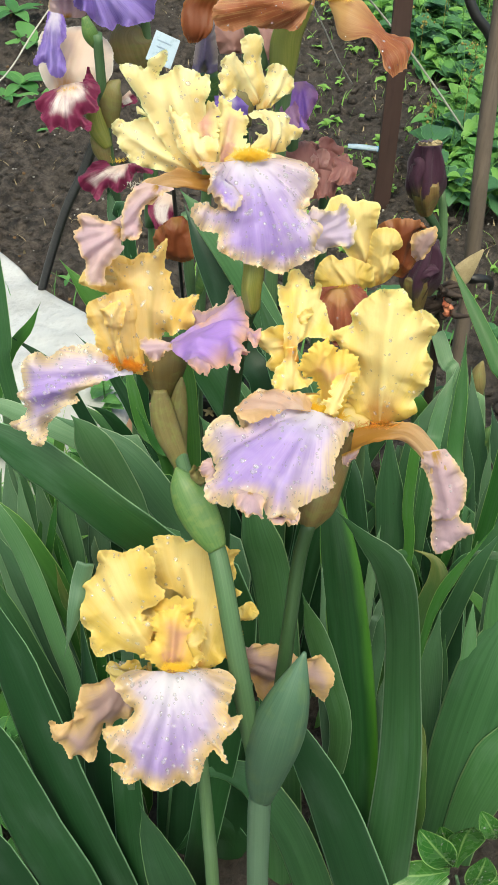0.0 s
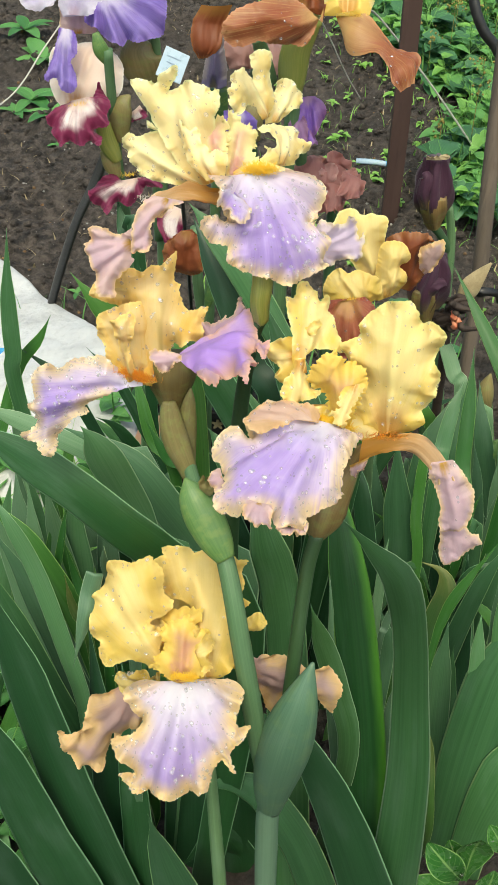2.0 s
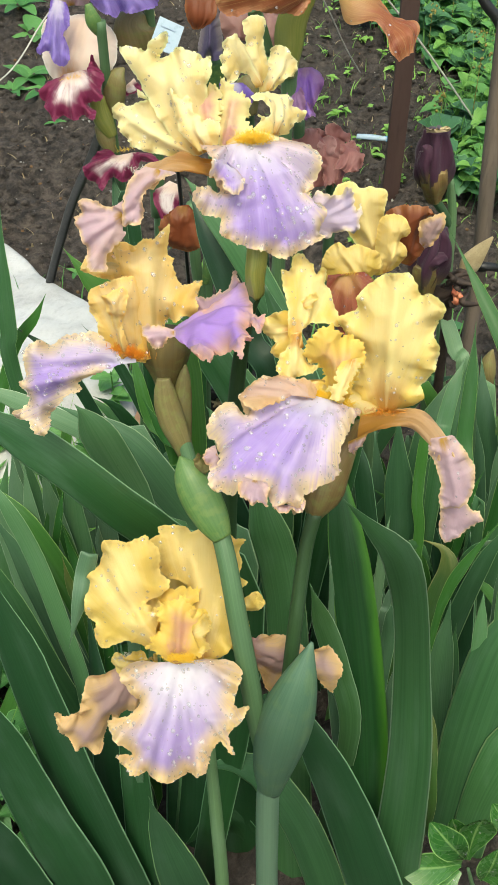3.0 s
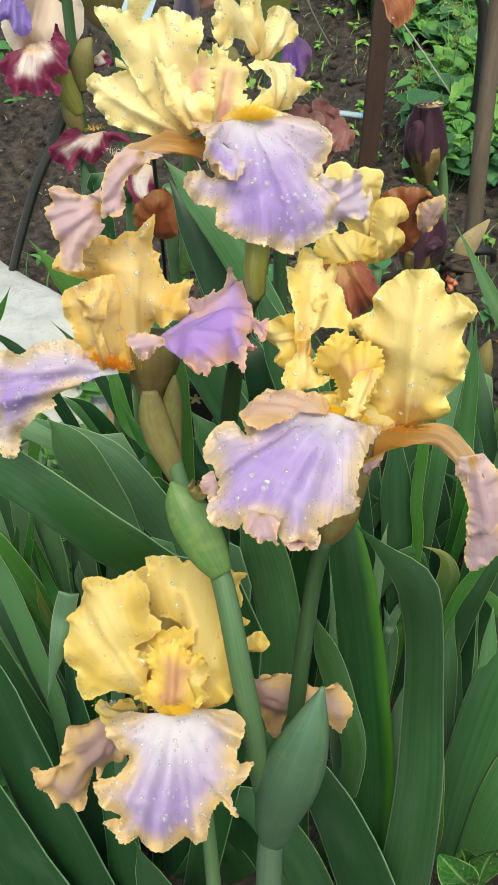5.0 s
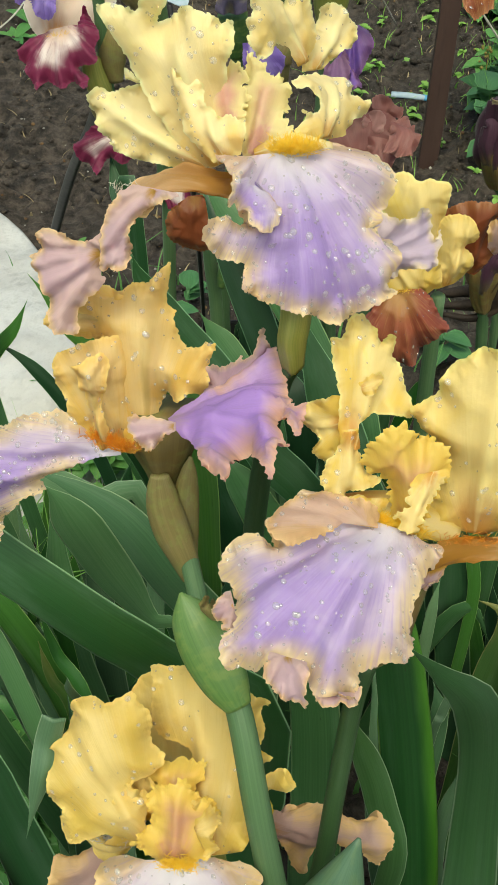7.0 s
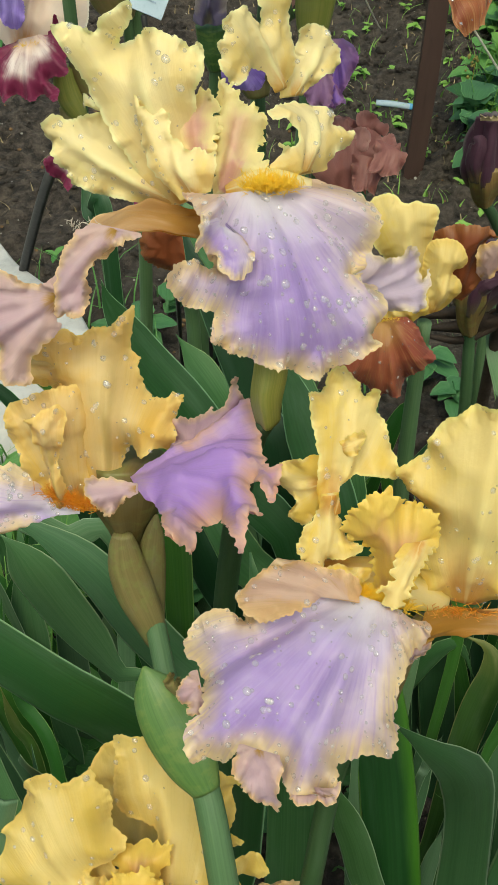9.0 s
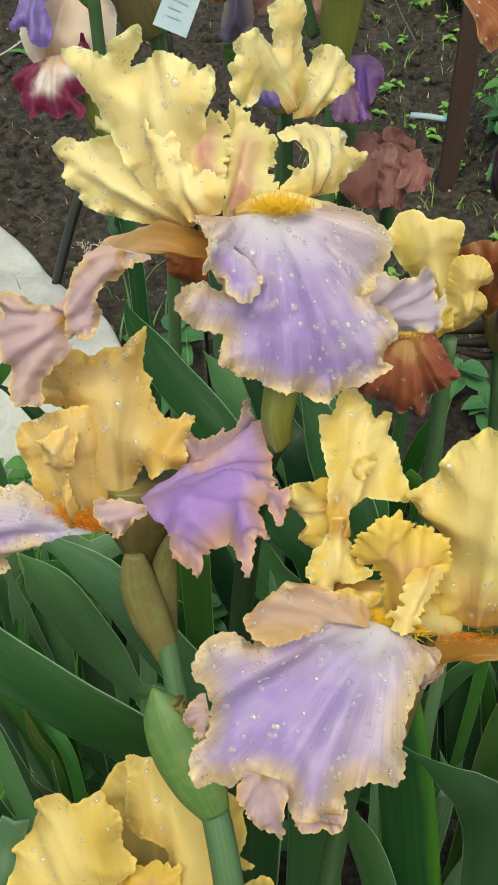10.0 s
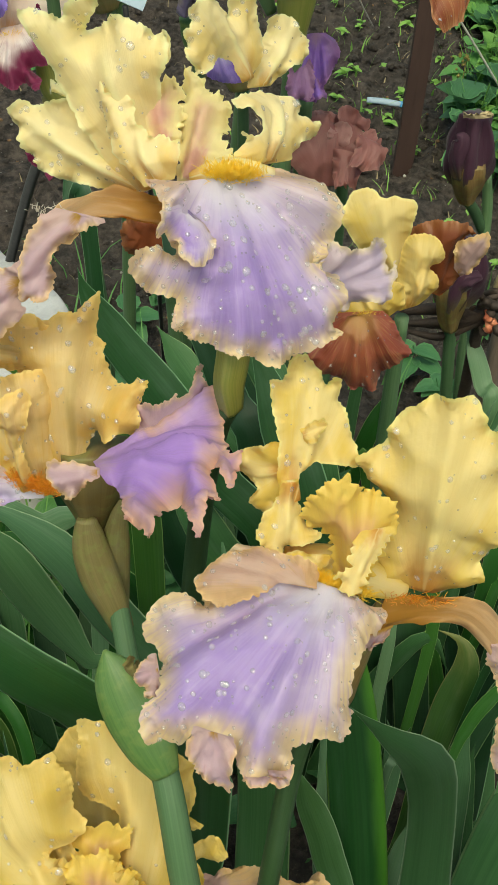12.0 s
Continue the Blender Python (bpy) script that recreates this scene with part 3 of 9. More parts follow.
    pleat = (turn * line[None, :, 2]).sum(1) / turn.sum(1)
    share = (0.8 if name == "fall" else 0.2) * np.minimum(1.0, dist / (0.12 * size))
    height = carried * (1 - share) + pleat * share * r_all
    first, last = min(-0.05, np.percentile(rim_angle, 2)), max(0.05, np.percentile(rim_angle, 98))
    crisp = 0.8 if name == "fall" else 0.65
    billow = 0.05 if name == "fall" else 0.07
    verts, uvs, rims = [], [], []
    for q in range(len(spot)):
        d, x, y = float(dist[q]), spot[q, 0] / size, spot[q, 1] / size
        still = float(calm[near[q]]) if d < 0.3 * size else 1.0
        arc = whole * near[q] / na + 1.2 * d * noise.noise(off + Vector((x * 3, y * 3, 60)))
        r = float(r_all[q])
        wave = max(-1.0, min(1.0, 2.4 * noise.noise(off + Vector((arc / pitch * 0.95, d * 14, 0)))))
        mid = noise.noise(off + Vector((arc * 130, 3, d * 70)))
        crimp = noise.noise(off + Vector((arc * 380, 6, d * 90)))
        soft = noise.noise(off + Vector((x * 2.0, y * 2.0, 15))) * billow + noise.noise(off + Vector((x * 5.0, y * 5.0, 30))) * 0.016
        ray = noise.noise(off + Vector((angle[q] * 6.0, r * 0.8, 8))) * (0.17 if name == "fall" else 0.045 * r) * r
        inside = min(1.0, d / (0.42 * size))
        bow = inside * (2 - inside) * min(1.0, r / 0.3) * cup * size
        beside = angle[q] * reach[q]
        keel = math.exp(-(beside / max(0.0017, step * 2.2)) ** 2) - 0.6 * math.exp(-(abs(beside) / size - 0.12) ** 2 / 0.006)
        rib = keel * (0.0012 if name == "fall" else 0.0030) * (1 - r ** 3) * min(1.0, size / 0.03)
        lift = float(height[q]) + bow + rib + still * (ruffle * math.exp(-(d / (0.3 * size)) ** 1.4) * wave + (0.0030 * math.exp(-d / 0.0060) * mid + 0.0016 * math.exp(-d / 0.0026) * crimp) * crisp)
        lift += (soft + ray) * folds * size * min(1.0, r * 2.5)
        verts.append(root + ax * spot[q, 0] + ay * spot[q, 1] + normal * lift)
        uvs.append((max(0.0, 0.5 - 0.5 * angle[q] / first) if angle[q] < 0 else min(1.0, 0.5 + 0.5 * angle[q] / last), r))
        rims.append(max(0.0, min(1.0, 1 - d / (0.85 * size))) * (0.35 + 0.65 * still))
    ob = link(name, verts, [tuple(f) for f in faces], material, parent, uvs, True, label, rims)
    mod = ob.modifiers.new("thickness", "SOLIDIFY")
    mod.thickness, mod.offset, mod.use_rim = 0.0005, -0.2, False
    if drops:
        tris = np.array([f for f in faces if len(f) == 3])
        place = np.array([tuple(v) for v in verts])
        e1, e2 = place[tris[:, 1]] - place[tris[:, 0]], place[tris[:, 2]] - place[tris[:, 0]]
        cross = np.cross(e1, e2)
        sums = np.cumsum(np.linalg.norm(cross, axis=1))
        spots = []
        for _ in range(drops):
            k = int(min(len(tris) - 1, np.searchsorted(sums, rnd.random() * sums[-1])))
            s, t = rnd.random() * 0.5, rnd.random() * 0.5
            n = Vector(cross[k])
            spots.append((Vector(place[tris[k, 0]] + e1[k] * s + e2[k] * t), n.normalized() if n.length > 0 else normal))
        rain(ob, spots, rnd)
    return ob


def rain(parent, places, rnd, big=0.0012):
    """Water beads lying on a petal or leaf, one mesh."""
    verts, faces = [], []
    for p, n in places:
        if n.dot(FRONT) < 0:
            n = -n
        size = big * (0.26 + 1.0 * rnd.random() ** 2.0)
        a = n.orthogonal().normalized()
        b = n.cross(a)
        k = len(verts)
        rings, seg = 3, 9
        for q in range(rings):
            th = q / rings * math.pi / 2
            rr, hh = math.cos(th) * size, math.sin(th) * size * 0.42
            for e in range(seg):
                f = 2 * math.pi * e / seg
                verts.append(p + a * (rr * math.cos(f)) + b * (rr * math.sin(f) * 1.15) + n * (hh + 0.0003))
        verts.append(p + n * (size * 0.43 + 0.0003))
        for q in range(rings - 1):
            faces += [(k + q * seg + e, k + q * seg + (e + 1) % seg, k + (q + 1) * seg + (e + 1) % seg, k + (q + 1) * seg + e) for e in range(seg)]
        faces += [(k + (rings - 1) * seg + e, k + (rings - 1) * seg + (e + 1) % seg, k + rings * seg) for e in range(seg)]
        faces.append(tuple(reversed(range(k, k + seg))))
    ob = link("dew", verts, faces, DROP, parent, label="clear raindrops")
    return tagged(ob, kind="stuff")


def beard(parent, points, material, seed, hairs=1500, size=0.0050, spread=0.0048):
    """The furry tuft on a fall: bent hairs along a line."""
    rnd = random.Random(seed)
    pts = [Vector(p) for p in points]
    verts, faces = [], []
    for _ in range(hairs):
        t = rnd.random()
        root = spline(pts, t) + Vector((rnd.gauss(0, 1), rnd.gauss(0, 0.4), rnd.gauss(0, 0.3))) * spread * 0.62
        way = (FRONT * 0.55 + Vector((rnd.gauss(0, 0.5), rnd.gauss(0, 0.3), 0.55 + rnd.gauss(0, 0.35)))).normalized()
        length = size * rnd.uniform(0.5, 1.15)
        side = way.orthogonal().normalized() * 0.00016
        other = way.cross(side)
        k = len(verts)
        bend = Vector((rnd.uniform(-1, 1), 0, rnd.uniform(-1, 0.4))) * length * 0.12
        for q, wid in ((0, 1.0), (0.55, 0.85), (1.0, 0.25)):
            c = root + way * length * q + bend * q * q
            verts += [c + side * wid, c - side * 0.5 * wid + other * 0.86 * wid, c - side * 0.5 * wid - other * 0.86 * wid]
        for q in (0, 3):
            faces += [(k + q + e, k + q + (e + 1) % 3, k + q + 3 + (e + 1) % 3, k + q + 3 + e) for e in range(3)]
        faces.append((k + 6, k + 7, k + 8))
    return link("beard", verts, faces, material, parent, label="orange fuzzy beard" if material is not BEARD_WHITE else "white fuzzy beard")


def tube(parent, name, points, radii, material, seg=14, steps=None, flat=1.0, wave=0.0, pleat=0.0, seed=0, label=""):
    """A round stem, tube or sheath along a curve, closed at both ends. flat: its depth against its width."""
    pts = [Vector(p) for p in points]
    rad = [Vector((r, 0, 0)) for r in radii]
    steps = steps or max(6, 5 * len(pts))
    verts, faces, uvs = [], [], []
    for i in range(steps + 1):
        s = i / steps
        c = spline(pts, s)
        tan = (spline(pts, min(1, s + 0.01)) - spline(pts, max(0, s - 0.01))).normalized()
        a = tan.cross(FRONT)
        a = a.normalized() if a.length > 1e-6 else Vector((1, 0, 0))
        b = tan.cross(a)
        r = max(0.0002, spline(rad, s).x)
        for e in range(seg):
            f = 2 * math.pi * e / seg
            k = 1 + wave * noise.noise(Vector((math.cos(f) * 2.4 + seed, math.sin(f) * 2.4, s * 2.4)))
            k += pleat * noise.noise(Vector((math.cos(f) * 3.6 + seed, math.sin(f) * 3.6, s * 0.9 + 40)))
            verts.append(c + a * (r * k * math.cos(f)) + b * (r * k * flat * math.sin(f)))
            uvs.append((0.1 + 0.8 * abs(1 - 2 * e / seg), s))
    for i in range(steps):
        faces += [(i * seg + e, i * seg + (e + 1) % seg, (i + 1) * seg + (e + 1) % seg, (i + 1) * seg + e) for e in range(seg)]
    faces += [tuple(reversed(range(seg))), tuple(range(steps * seg, steps * seg + seg))]
    return link(name, verts, faces, material, parent, uvs, True, label)


def blade(parent, material, points, widths, turn=0.0, twist=0.0, keel=0.18, steps=22, seed=0, name="leaf", label=""):
    """A sword leaf along a curve: lens-shaped section, keel along the middle, tapering widths.
    turn: degrees by which it is turned off the front at its base; twist: added on the way to its tip."""
    pts = [Vector(p) for p in points]
    wid = [Vector((w, 0, 0)) for w in widths]
    row = (-1.0, -0.9, -0.45, 0.0, 0.45, 0.9, 1.0)
    back = (0.9, 0.45, 0.0, -0.45, -0.9)
    rnd = random.Random(seed)
    ph = rnd.uniform(0, 50)
    verts, uvs, faces = [], [], []
    n = len(row) + len(back)
    for i in range(steps + 1):
        s = i / steps
        c = spline(pts, s)
        tan = (spline(pts, min(1, s + 0.02)) - spline(pts, max(0, s - 0.02))).normalized()
        side = tan.cross(FRONT).normalized()
        face = side.cross(tan).normalized()
        ang = radians(turn + twist * s)
        side, face = side * math.cos(ang) + face * math.sin(ang), face * math.cos(ang) - side * math.sin(ang)
        h = max(0.0003, spline(wid, s).x) * (1 + 0.03 * noise.noise(Vector((s * 9, ph, 0)))) * min(1.0, (1.008 - s) / 0.26) ** 0.85
        for v in row:
            lift = keel * h * (1 - abs(v)) + 0.05 * h * noise.noise(Vector((v * 2, s * 8, ph)))
            verts.append(c + side * (h * v) + face * lift)
            uvs.append(((v + 1) / 2, s))
        for v in back:
            lift = keel * h * (1 - abs(v)) + 0.05 * h * noise.noise(Vector((v * 2, s * 8, ph))) - min(0.0022, h * 0.25) * (1 - v * v) - 0.0003
            verts.append(c + side * (h * v) + face * lift)
            uvs.append(((v + 1) / 2, s))
    for i in range(steps):
        faces += [(i * n + e, i * n + (e + 1) % n, (i + 1) * n + (e + 1) % n, (i + 1) * n + e) for e in range(n)]
    faces += [tuple(reversed(range(n))), tuple(range(steps * n, steps * n + n))]
    return link(name, verts, faces, material, parent, uvs, True, label)


def oval_leaf(parent, material, root, tip, half, dip=0.1, drops=9):
    """A glossy leaf, broadest past its middle, folded along the midrib, with a wavy margin and a few raindrops."""
    root, tip = Vector(root), Vector(tip)
    rnd = random.Random(int(half * 1e6) + int(tip.z * 1e5))
    along = tip - root
    side = along.cross(FRONT).normalized()
    face = side.cross(along).normalized()
    if face.dot(FRONT) < 0:
        face = -face
    rows, cols, ph = 16, 8, rnd.uniform(0, 40)
    verts, uvs = [], []
    for i in range(rows + 1):
        s = i / rows
        w = half * max(0.04, math.sin(math.pi * min(0.985, 0.03 + 0.95 * s ** 1.5))) ** 0.75
        c = root + along * s + face * (along.length * dip * math.sin(s * 3.0)) - Vector((0, 0, along.length * 0.12 * s * s))
        for j in range(cols + 1):
            v = 2 * j / cols - 1
            wave = 0.16 * v * v * noise.noise(Vector((s * 5, v * 1.5, ph))) + 0.05 * noise.noise(Vector((s * 9, v * 4, ph)))
            verts.append(c + side * (w * v) + face * (w * (0.30 * abs(v) ** 1.3 + wave)))
            uvs.append((j / cols, s))
    n = cols + 1
    faces = [(i * n + j, i * n + j + 1, (i + 1) * n + j + 1, (i + 1) * n + j) for i in range(rows) for j in range(cols)]
    ob = link("leaf", verts, faces, material, parent, uvs)
    mod = ob.modifiers.new("thickness", "SOLIDIFY")
    mod.thickness, mod.offset, mod.use_rim = 0.0006, -0.2, False
    rain(ob, [(verts[rnd.randrange(3, rows - 1) * n + rnd.randrange(1, cols)], face) for _ in range(drops)], rnd, 0.0011)
    return ob


# ---- ground ----
GROUND = 0.1


def soil_height(x, y):
    p = Vector((x, y, 0.0))
    big = noise.noise(p * 1.7) * 0.018
    clod = noise.fractal(p * 14.0, 0.6, 2.1, 4) * 0.016
    lump = max(0.0, noise.noise(p * 26.0 + Vector((7, 3, 1))) - 0.05) * 0.035
    return GROUND - 0.008 + big + clod + lump


def axis_steps(lo, hi, step, far):
    """Fine steps between lo and hi, then growing ones out to far."""
    inner = list(np.arange(lo, hi + step / 2, step))
    before, after, d = [], [], step
    a, b = lo, hi
    while b < far:
        d *= 1.5
        a, b = a - d, b + d
        before.append(a)
        after.append(b)
    return list(reversed(before)) + inner + after


def make_ground():
    xs, ys = axis_steps(-1.1, 1.3, 0.012, 120.0), axis_steps(0.3, 4.0, 0.013, 120.0)
    verts = [(x, y, soil_height(x, y)) for y in ys for x in xs]
    n = len(xs)
    faces = [(j * n + i, j * n + i + 1, (j + 1) * n + i + 1, (j + 1) * n + i) for j in range(len(ys) - 1) for i in range(n - 1)]
    return tagged(link("ground", verts, faces, SOIL), "dark damp garden soil, dug over and crumbly", "ground", kind="structure")


ground = make_ground()


def lumps(name, count, material, size, area, label, category, seed):
    """Loose pieces of soil or stone lying about, one object."""
    rnd = random.Random(seed)
    verts, faces = [], []
    ico = bmesh.new()
    bmesh.ops.create_icosphere(ico, subdivisions=1, radius=1.0)
    base = [v.co.copy() for v in ico.verts]
    tris = [tuple(v.index for v in f.verts) for f in ico.faces]
    ico.free()
    for _ in range(count):
        x, y = rnd.uniform(area[0], area[1]), rnd.uniform(area[2], area[3])
        r = size * (0.35 + 1.3 * rnd.random() ** 3)
        k = len(verts)
        off = Vector((rnd.uniform(0, 99), 0, 0))
        turn = Euler((rnd.uniform(0, 6), rnd.uniform(0, 6), rnd.uniform(0, 6))).to_matrix()
        c = Vector((x, y, soil_height(x, y) + r * 0.25))
        for b in base:
            q = turn @ (b * (1 + 0.45 * noise.noise(b * 1.3 + off)))
            verts.append(c + Vector((q.x, q.y, q.z * 0.7)) * r)
        faces += [(k + a, k + b, k + d) for a, b, d in tris]
    return tagged(link(name, verts, faces, material, smooth=True), label, category, kind="stuff")


lumps("soil_clods", 9000, SOIL, 0.009, (-1.1, 1.2, 0.5, 3.9), "small dark crumbs of damp soil", "soil", 3)
lumps("fine_crumbs", 12000, SOIL, 0.0042, (-0.75, 0.7, 1.0, 3.4), "fine crumbs of dark damp soil", "soil", 8)
lumps("pebbles", 420, STONE, 0.0028, (-1.1, 1.2, 0.6, 3.8), "small pale pebbles strewn over the soil", "pebbles", 4)
lumps("pale_grit", 1800, STONE, 0.0019, (-0.8, 0.75, 1.1, 3.4), "fine pale grit and dry specks on the soil", "grit", 14)
lumps("dry_crumbs", 900, DRY, 0.003, (-0.8, 0.75, 1.1, 3.4), "dry brown leaf crumbs strewn on the soil", "leaf crumbs", 15)


# ---- tall pale flower ----
tall_iris = thing("bearded_iris", (0.0550, 0.6600, 0.1000), "pale yellow and violet bearded iris, wet and fully open", "iris", "bearded irises in bloom")
tube(tall_iris, "stem", [(0.0654, 0.6060, 0.7835), (0.0613, 0.6120, 0.7686), (0.0564, 0.6200, 0.7355), (0.0518, 0.6300, 0.6866), (0.0476, 0.6400, 0.6167), (0.0447, 0.6500, 0.5182), (0.0447, 0.6550, 0.3694), (0.0509, 0.6580, 0.0900)], (0.0036, 0.0041, 0.0046, 0.0053, 0.0057, 0.0062, 0.0069, 0.0069), STEM_DARK)
tube(tall_iris, "perianth_tube", [(0.0661, 0.6050, 0.7842), (0.0650, 0.6020, 0.7987), (0.0657, 0.6020, 0.8118), (0.0655, 0.6100, 0.8254), (0.0607, 0.6300, 0.8464)], (0.0040, 0.0052, 0.0058, 0.0057, 0.0038), OVARY, pleat=0.3)
beard(tall_iris, [(0.0580, 0.6230, 0.8692), (0.0621, 0.6240, 0.8700), (0.0668, 0.6255, 0.8692)], BEARD, 11, hairs=800, size=0.0058)
beard(tall_iris, [(-0.0043, 0.6240, 0.8478), (0.0000, 0.6280, 0.8505)], BEARD_WHITE, 12, hairs=32, size=0.0035)
tube(tall_iris, "throat", [(0.0471, 0.6300, 0.8635), (0.0602, 0.6320, 0.8665), (0.0752, 0.6340, 0.8650)], (0.0025, 0.0050, 0.0028), PALE_STANDARD)

# ---- amber flower on a side branch ----
amber_iris = thing("bearded_iris", (0.0600, 0.4700, 0.1000), "amber and violet bearded iris, wet, on a branching stem", "iris", "bearded irises in bloom")
tube(amber_iris, "stem", [(0.0232, 0.5830, 0.6900), (0.0362, 0.5481, 0.6799), (0.0518, 0.5195, 0.6711), (0.0638, 0.4941, 0.6252), (0.0754, 0.4883, 0.5430), (0.0840, 0.4969, 0.4507), (0.0871, 0.4900, 0.3280), (0.0908, 0.4850, 0.1545), (0.0723, 0.4760, 0.0900)], (0.0043, 0.0046, 0.0056, 0.0061, 0.0065, 0.0056, 0.0057, 0.0065, 0.0065), STEM)
tube(amber_iris, "stem", [(0.0858, 0.4935, 0.4621), (0.0850, 0.4935, 0.4343), (0.0856, 0.4920, 0.3822), (0.0866, 0.4900, 0.3280), (0.0908, 0.4850, 0.1545), (0.0723, 0.4760, 0.0900)], (0.0075, 0.0083, 0.0085, 0.0084, 0.0095, 0.0095), STEM_PALE, label='pale waxy lower stem')
tube(amber_iris, "spathe", [(0.0527, 0.5166, 0.6732), (0.0466, 0.5223, 0.6820), (0.0381, 0.5309, 0.6938), (0.0308, 0.5386, 0.7042), (0.0261, 0.5434, 0.7117)], (0.0059, 0.0101, 0.0118, 0.0087, 0.0007), SPATHE, flat=0.6, seg=24, steps=26, label='green leafy spathe')
tube(amber_iris, "spathe", [(0.0262, 0.5770, 0.6804), (0.0215, 0.5800, 0.6925), (0.0164, 0.5840, 0.7035), (0.0129, 0.5870, 0.7157), (0.0116, 0.5890, 0.7259), (0.0113, 0.5900, 0.7321)], (0.0046, 0.0064, 0.0081, 0.0080, 0.0062, 0.0041), PAPER, flat=0.6, label='papery green-brown spathe', pleat=0.12)
tube(amber_iris, "spathe", [(0.0226, 0.5870, 0.6809), (0.0212, 0.5900, 0.6980), (0.0218, 0.5920, 0.7168), (0.0233, 0.5940, 0.7307), (0.0242, 0.5960, 0.7388)], (0.0043, 0.0060, 0.0059, 0.0038, 0.0007), PAPER, flat=0.6, label='papery green-brown spathe', pleat=0.15)
tube(amber_iris, "perianth_tube", [(0.0150, 0.5970, 0.7058), (0.0120, 0.6000, 0.7200), (0.0110, 0.6030, 0.7330), (0.0105, 0.6060, 0.7450), (0.0100, 0.6100, 0.7540)], (0.0034, 0.0066, 0.0118, 0.0160, 0.0165), TUBE, pleat=0.3, seg=24)
tube(amber_iris, "perianth_tube", [(0.0131, 0.5960, 0.7277), (0.0075, 0.5980, 0.7419), (0.0035, 0.6000, 0.7515), (0.0003, 0.6030, 0.7560)], (0.0016, 0.0026, 0.0032, 0.0030), AMBER_TUBE, flat=0.7)
beard(amber_iris, [(-0.0144, 0.5900, 0.7524), (-0.0008, 0.5880, 0.7485)], BEARD_DARK, 13, hairs=700)

# ---- broad yellow flower ----
broad_iris = thing("bearded_iris", (0.1050, 0.5100, 0.1000), "warm yellow bearded iris with wide frilled violet falls, wet with rain", "iris", "bearded irises in bloom")
tube(broad_iris, "stem", [(0.1068, 0.5480, 0.6689), (0.1020, 0.5400, 0.6444), (0.0982, 0.5250, 0.5971), (0.0952, 0.5120, 0.5493), (0.0902, 0.5030, 0.4977), (0.0856, 0.4970, 0.4507), (0.0972, 0.5048, 0.0900)], (0.0045, 0.0046, 0.0047, 0.0049, 0.0050, 0.0048, 0.0048), STEM_DARK)
tube(broad_iris, "bud_sheath", [(0.0863, 0.4920, 0.4480), (0.0882, 0.4880, 0.4865), (0.0941, 0.4850, 0.5375), (0.1014, 0.4870, 0.5776), (0.1084, 0.4970, 0.6074)], (0.0080, 0.0139, 0.0180, 0.0124, 0.0010), SHEATH, flat=0.7, seg=28, steps=30, label='pointed waxy green bud sheath')
tube(broad_iris, "perianth_tube", [(0.1065, 0.5510, 0.6615), (0.1082, 0.5530, 0.6733), (0.1119, 0.5570, 0.6850), (0.1187, 0.5610, 0.6968), (0.1257, 0.5650, 0.7119), (0.1302, 0.5670, 0.7238)], (0.0046, 0.0112, 0.0126, 0.0086, 0.0048, 0.0034), TUBE, pleat=0.12)
beard(broad_iris, [(0.0962, 0.5560, 0.7513), (0.1058, 0.5530, 0.7519), (0.1189, 0.5520, 0.7479)], BEARD, 14, hairs=1500)
beard(broad_iris, [(0.1329, 0.5600, 0.7370), (0.1491, 0.5600, 0.7381)], BEARD_DARK, 15, hairs=120, size=0.004)
tube(broad_iris, "throat", [(0.0902, 0.5700, 0.7458), (0.1061, 0.5700, 0.7436), (0.1231, 0.5700, 0.7367), (0.1370, 0.5700, 0.7304)], (0.0026, 0.0066, 0.0073, 0.0040), WARM_STANDARD)

# ---- low golden flower ----
golden_iris = thing("bearded_iris", (0.0500, 0.5200, 0.1000), "low golden yellow bearded iris with pale violet falls, wet", "iris", "bearded irises in bloom")
tube(golden_iris, "stem", [(0.0411, 0.5000, 0.5354), (0.0450, 0.5000, 0.4483), (0.0479, 0.5000, 0.3793), (0.0507, 0.5000, 0.3035), (0.0545, 0.5000, 0.1243)], (0.0037, 0.0044, 0.0051, 0.0055, 0.0062), STEM)
tube(golden_iris, "perianth_tube", [(0.0409, 0.5000, 0.5164), (0.0393, 0.5000, 0.5414), (0.0372, 0.5050, 0.5587), (0.0332, 0.5100, 0.5753)], (0.0046, 0.0089, 0.0111, 0.0073), OVARY)
beard(golden_iris, [(0.0262, 0.4780, 0.6080), (0.0313, 0.4770, 0.6100), (0.0358, 0.4780, 0.6090)], BEARD, 16, hairs=600)
frill(golden_iris, "fall", GOLD_STANDARD, ((0.0109, 0.5040, 0.5657), (0.0115, 0.5040, 0.5797)), [
    (0.0015, 0.5040, 0.5838), (-0.0096, 0.5040, 0.5799), (-0.0174, 0.5040, 0.5722), (-0.0186, 0.5040, 0.5651), (-0.0127, 0.5040, 0.5598), (0.0003, 0.5040, 0.5599)], 17, cup=0.2, waves=8, ruffle=0.003)
beard(golden_iris, [(-0.0117, 0.5030, 0.5735), (-0.0049, 0.5010, 0.5784), (0.0017, 0.5000, 0.5763)], BEARD_WHITE, 18, hairs=160, size=0.004)
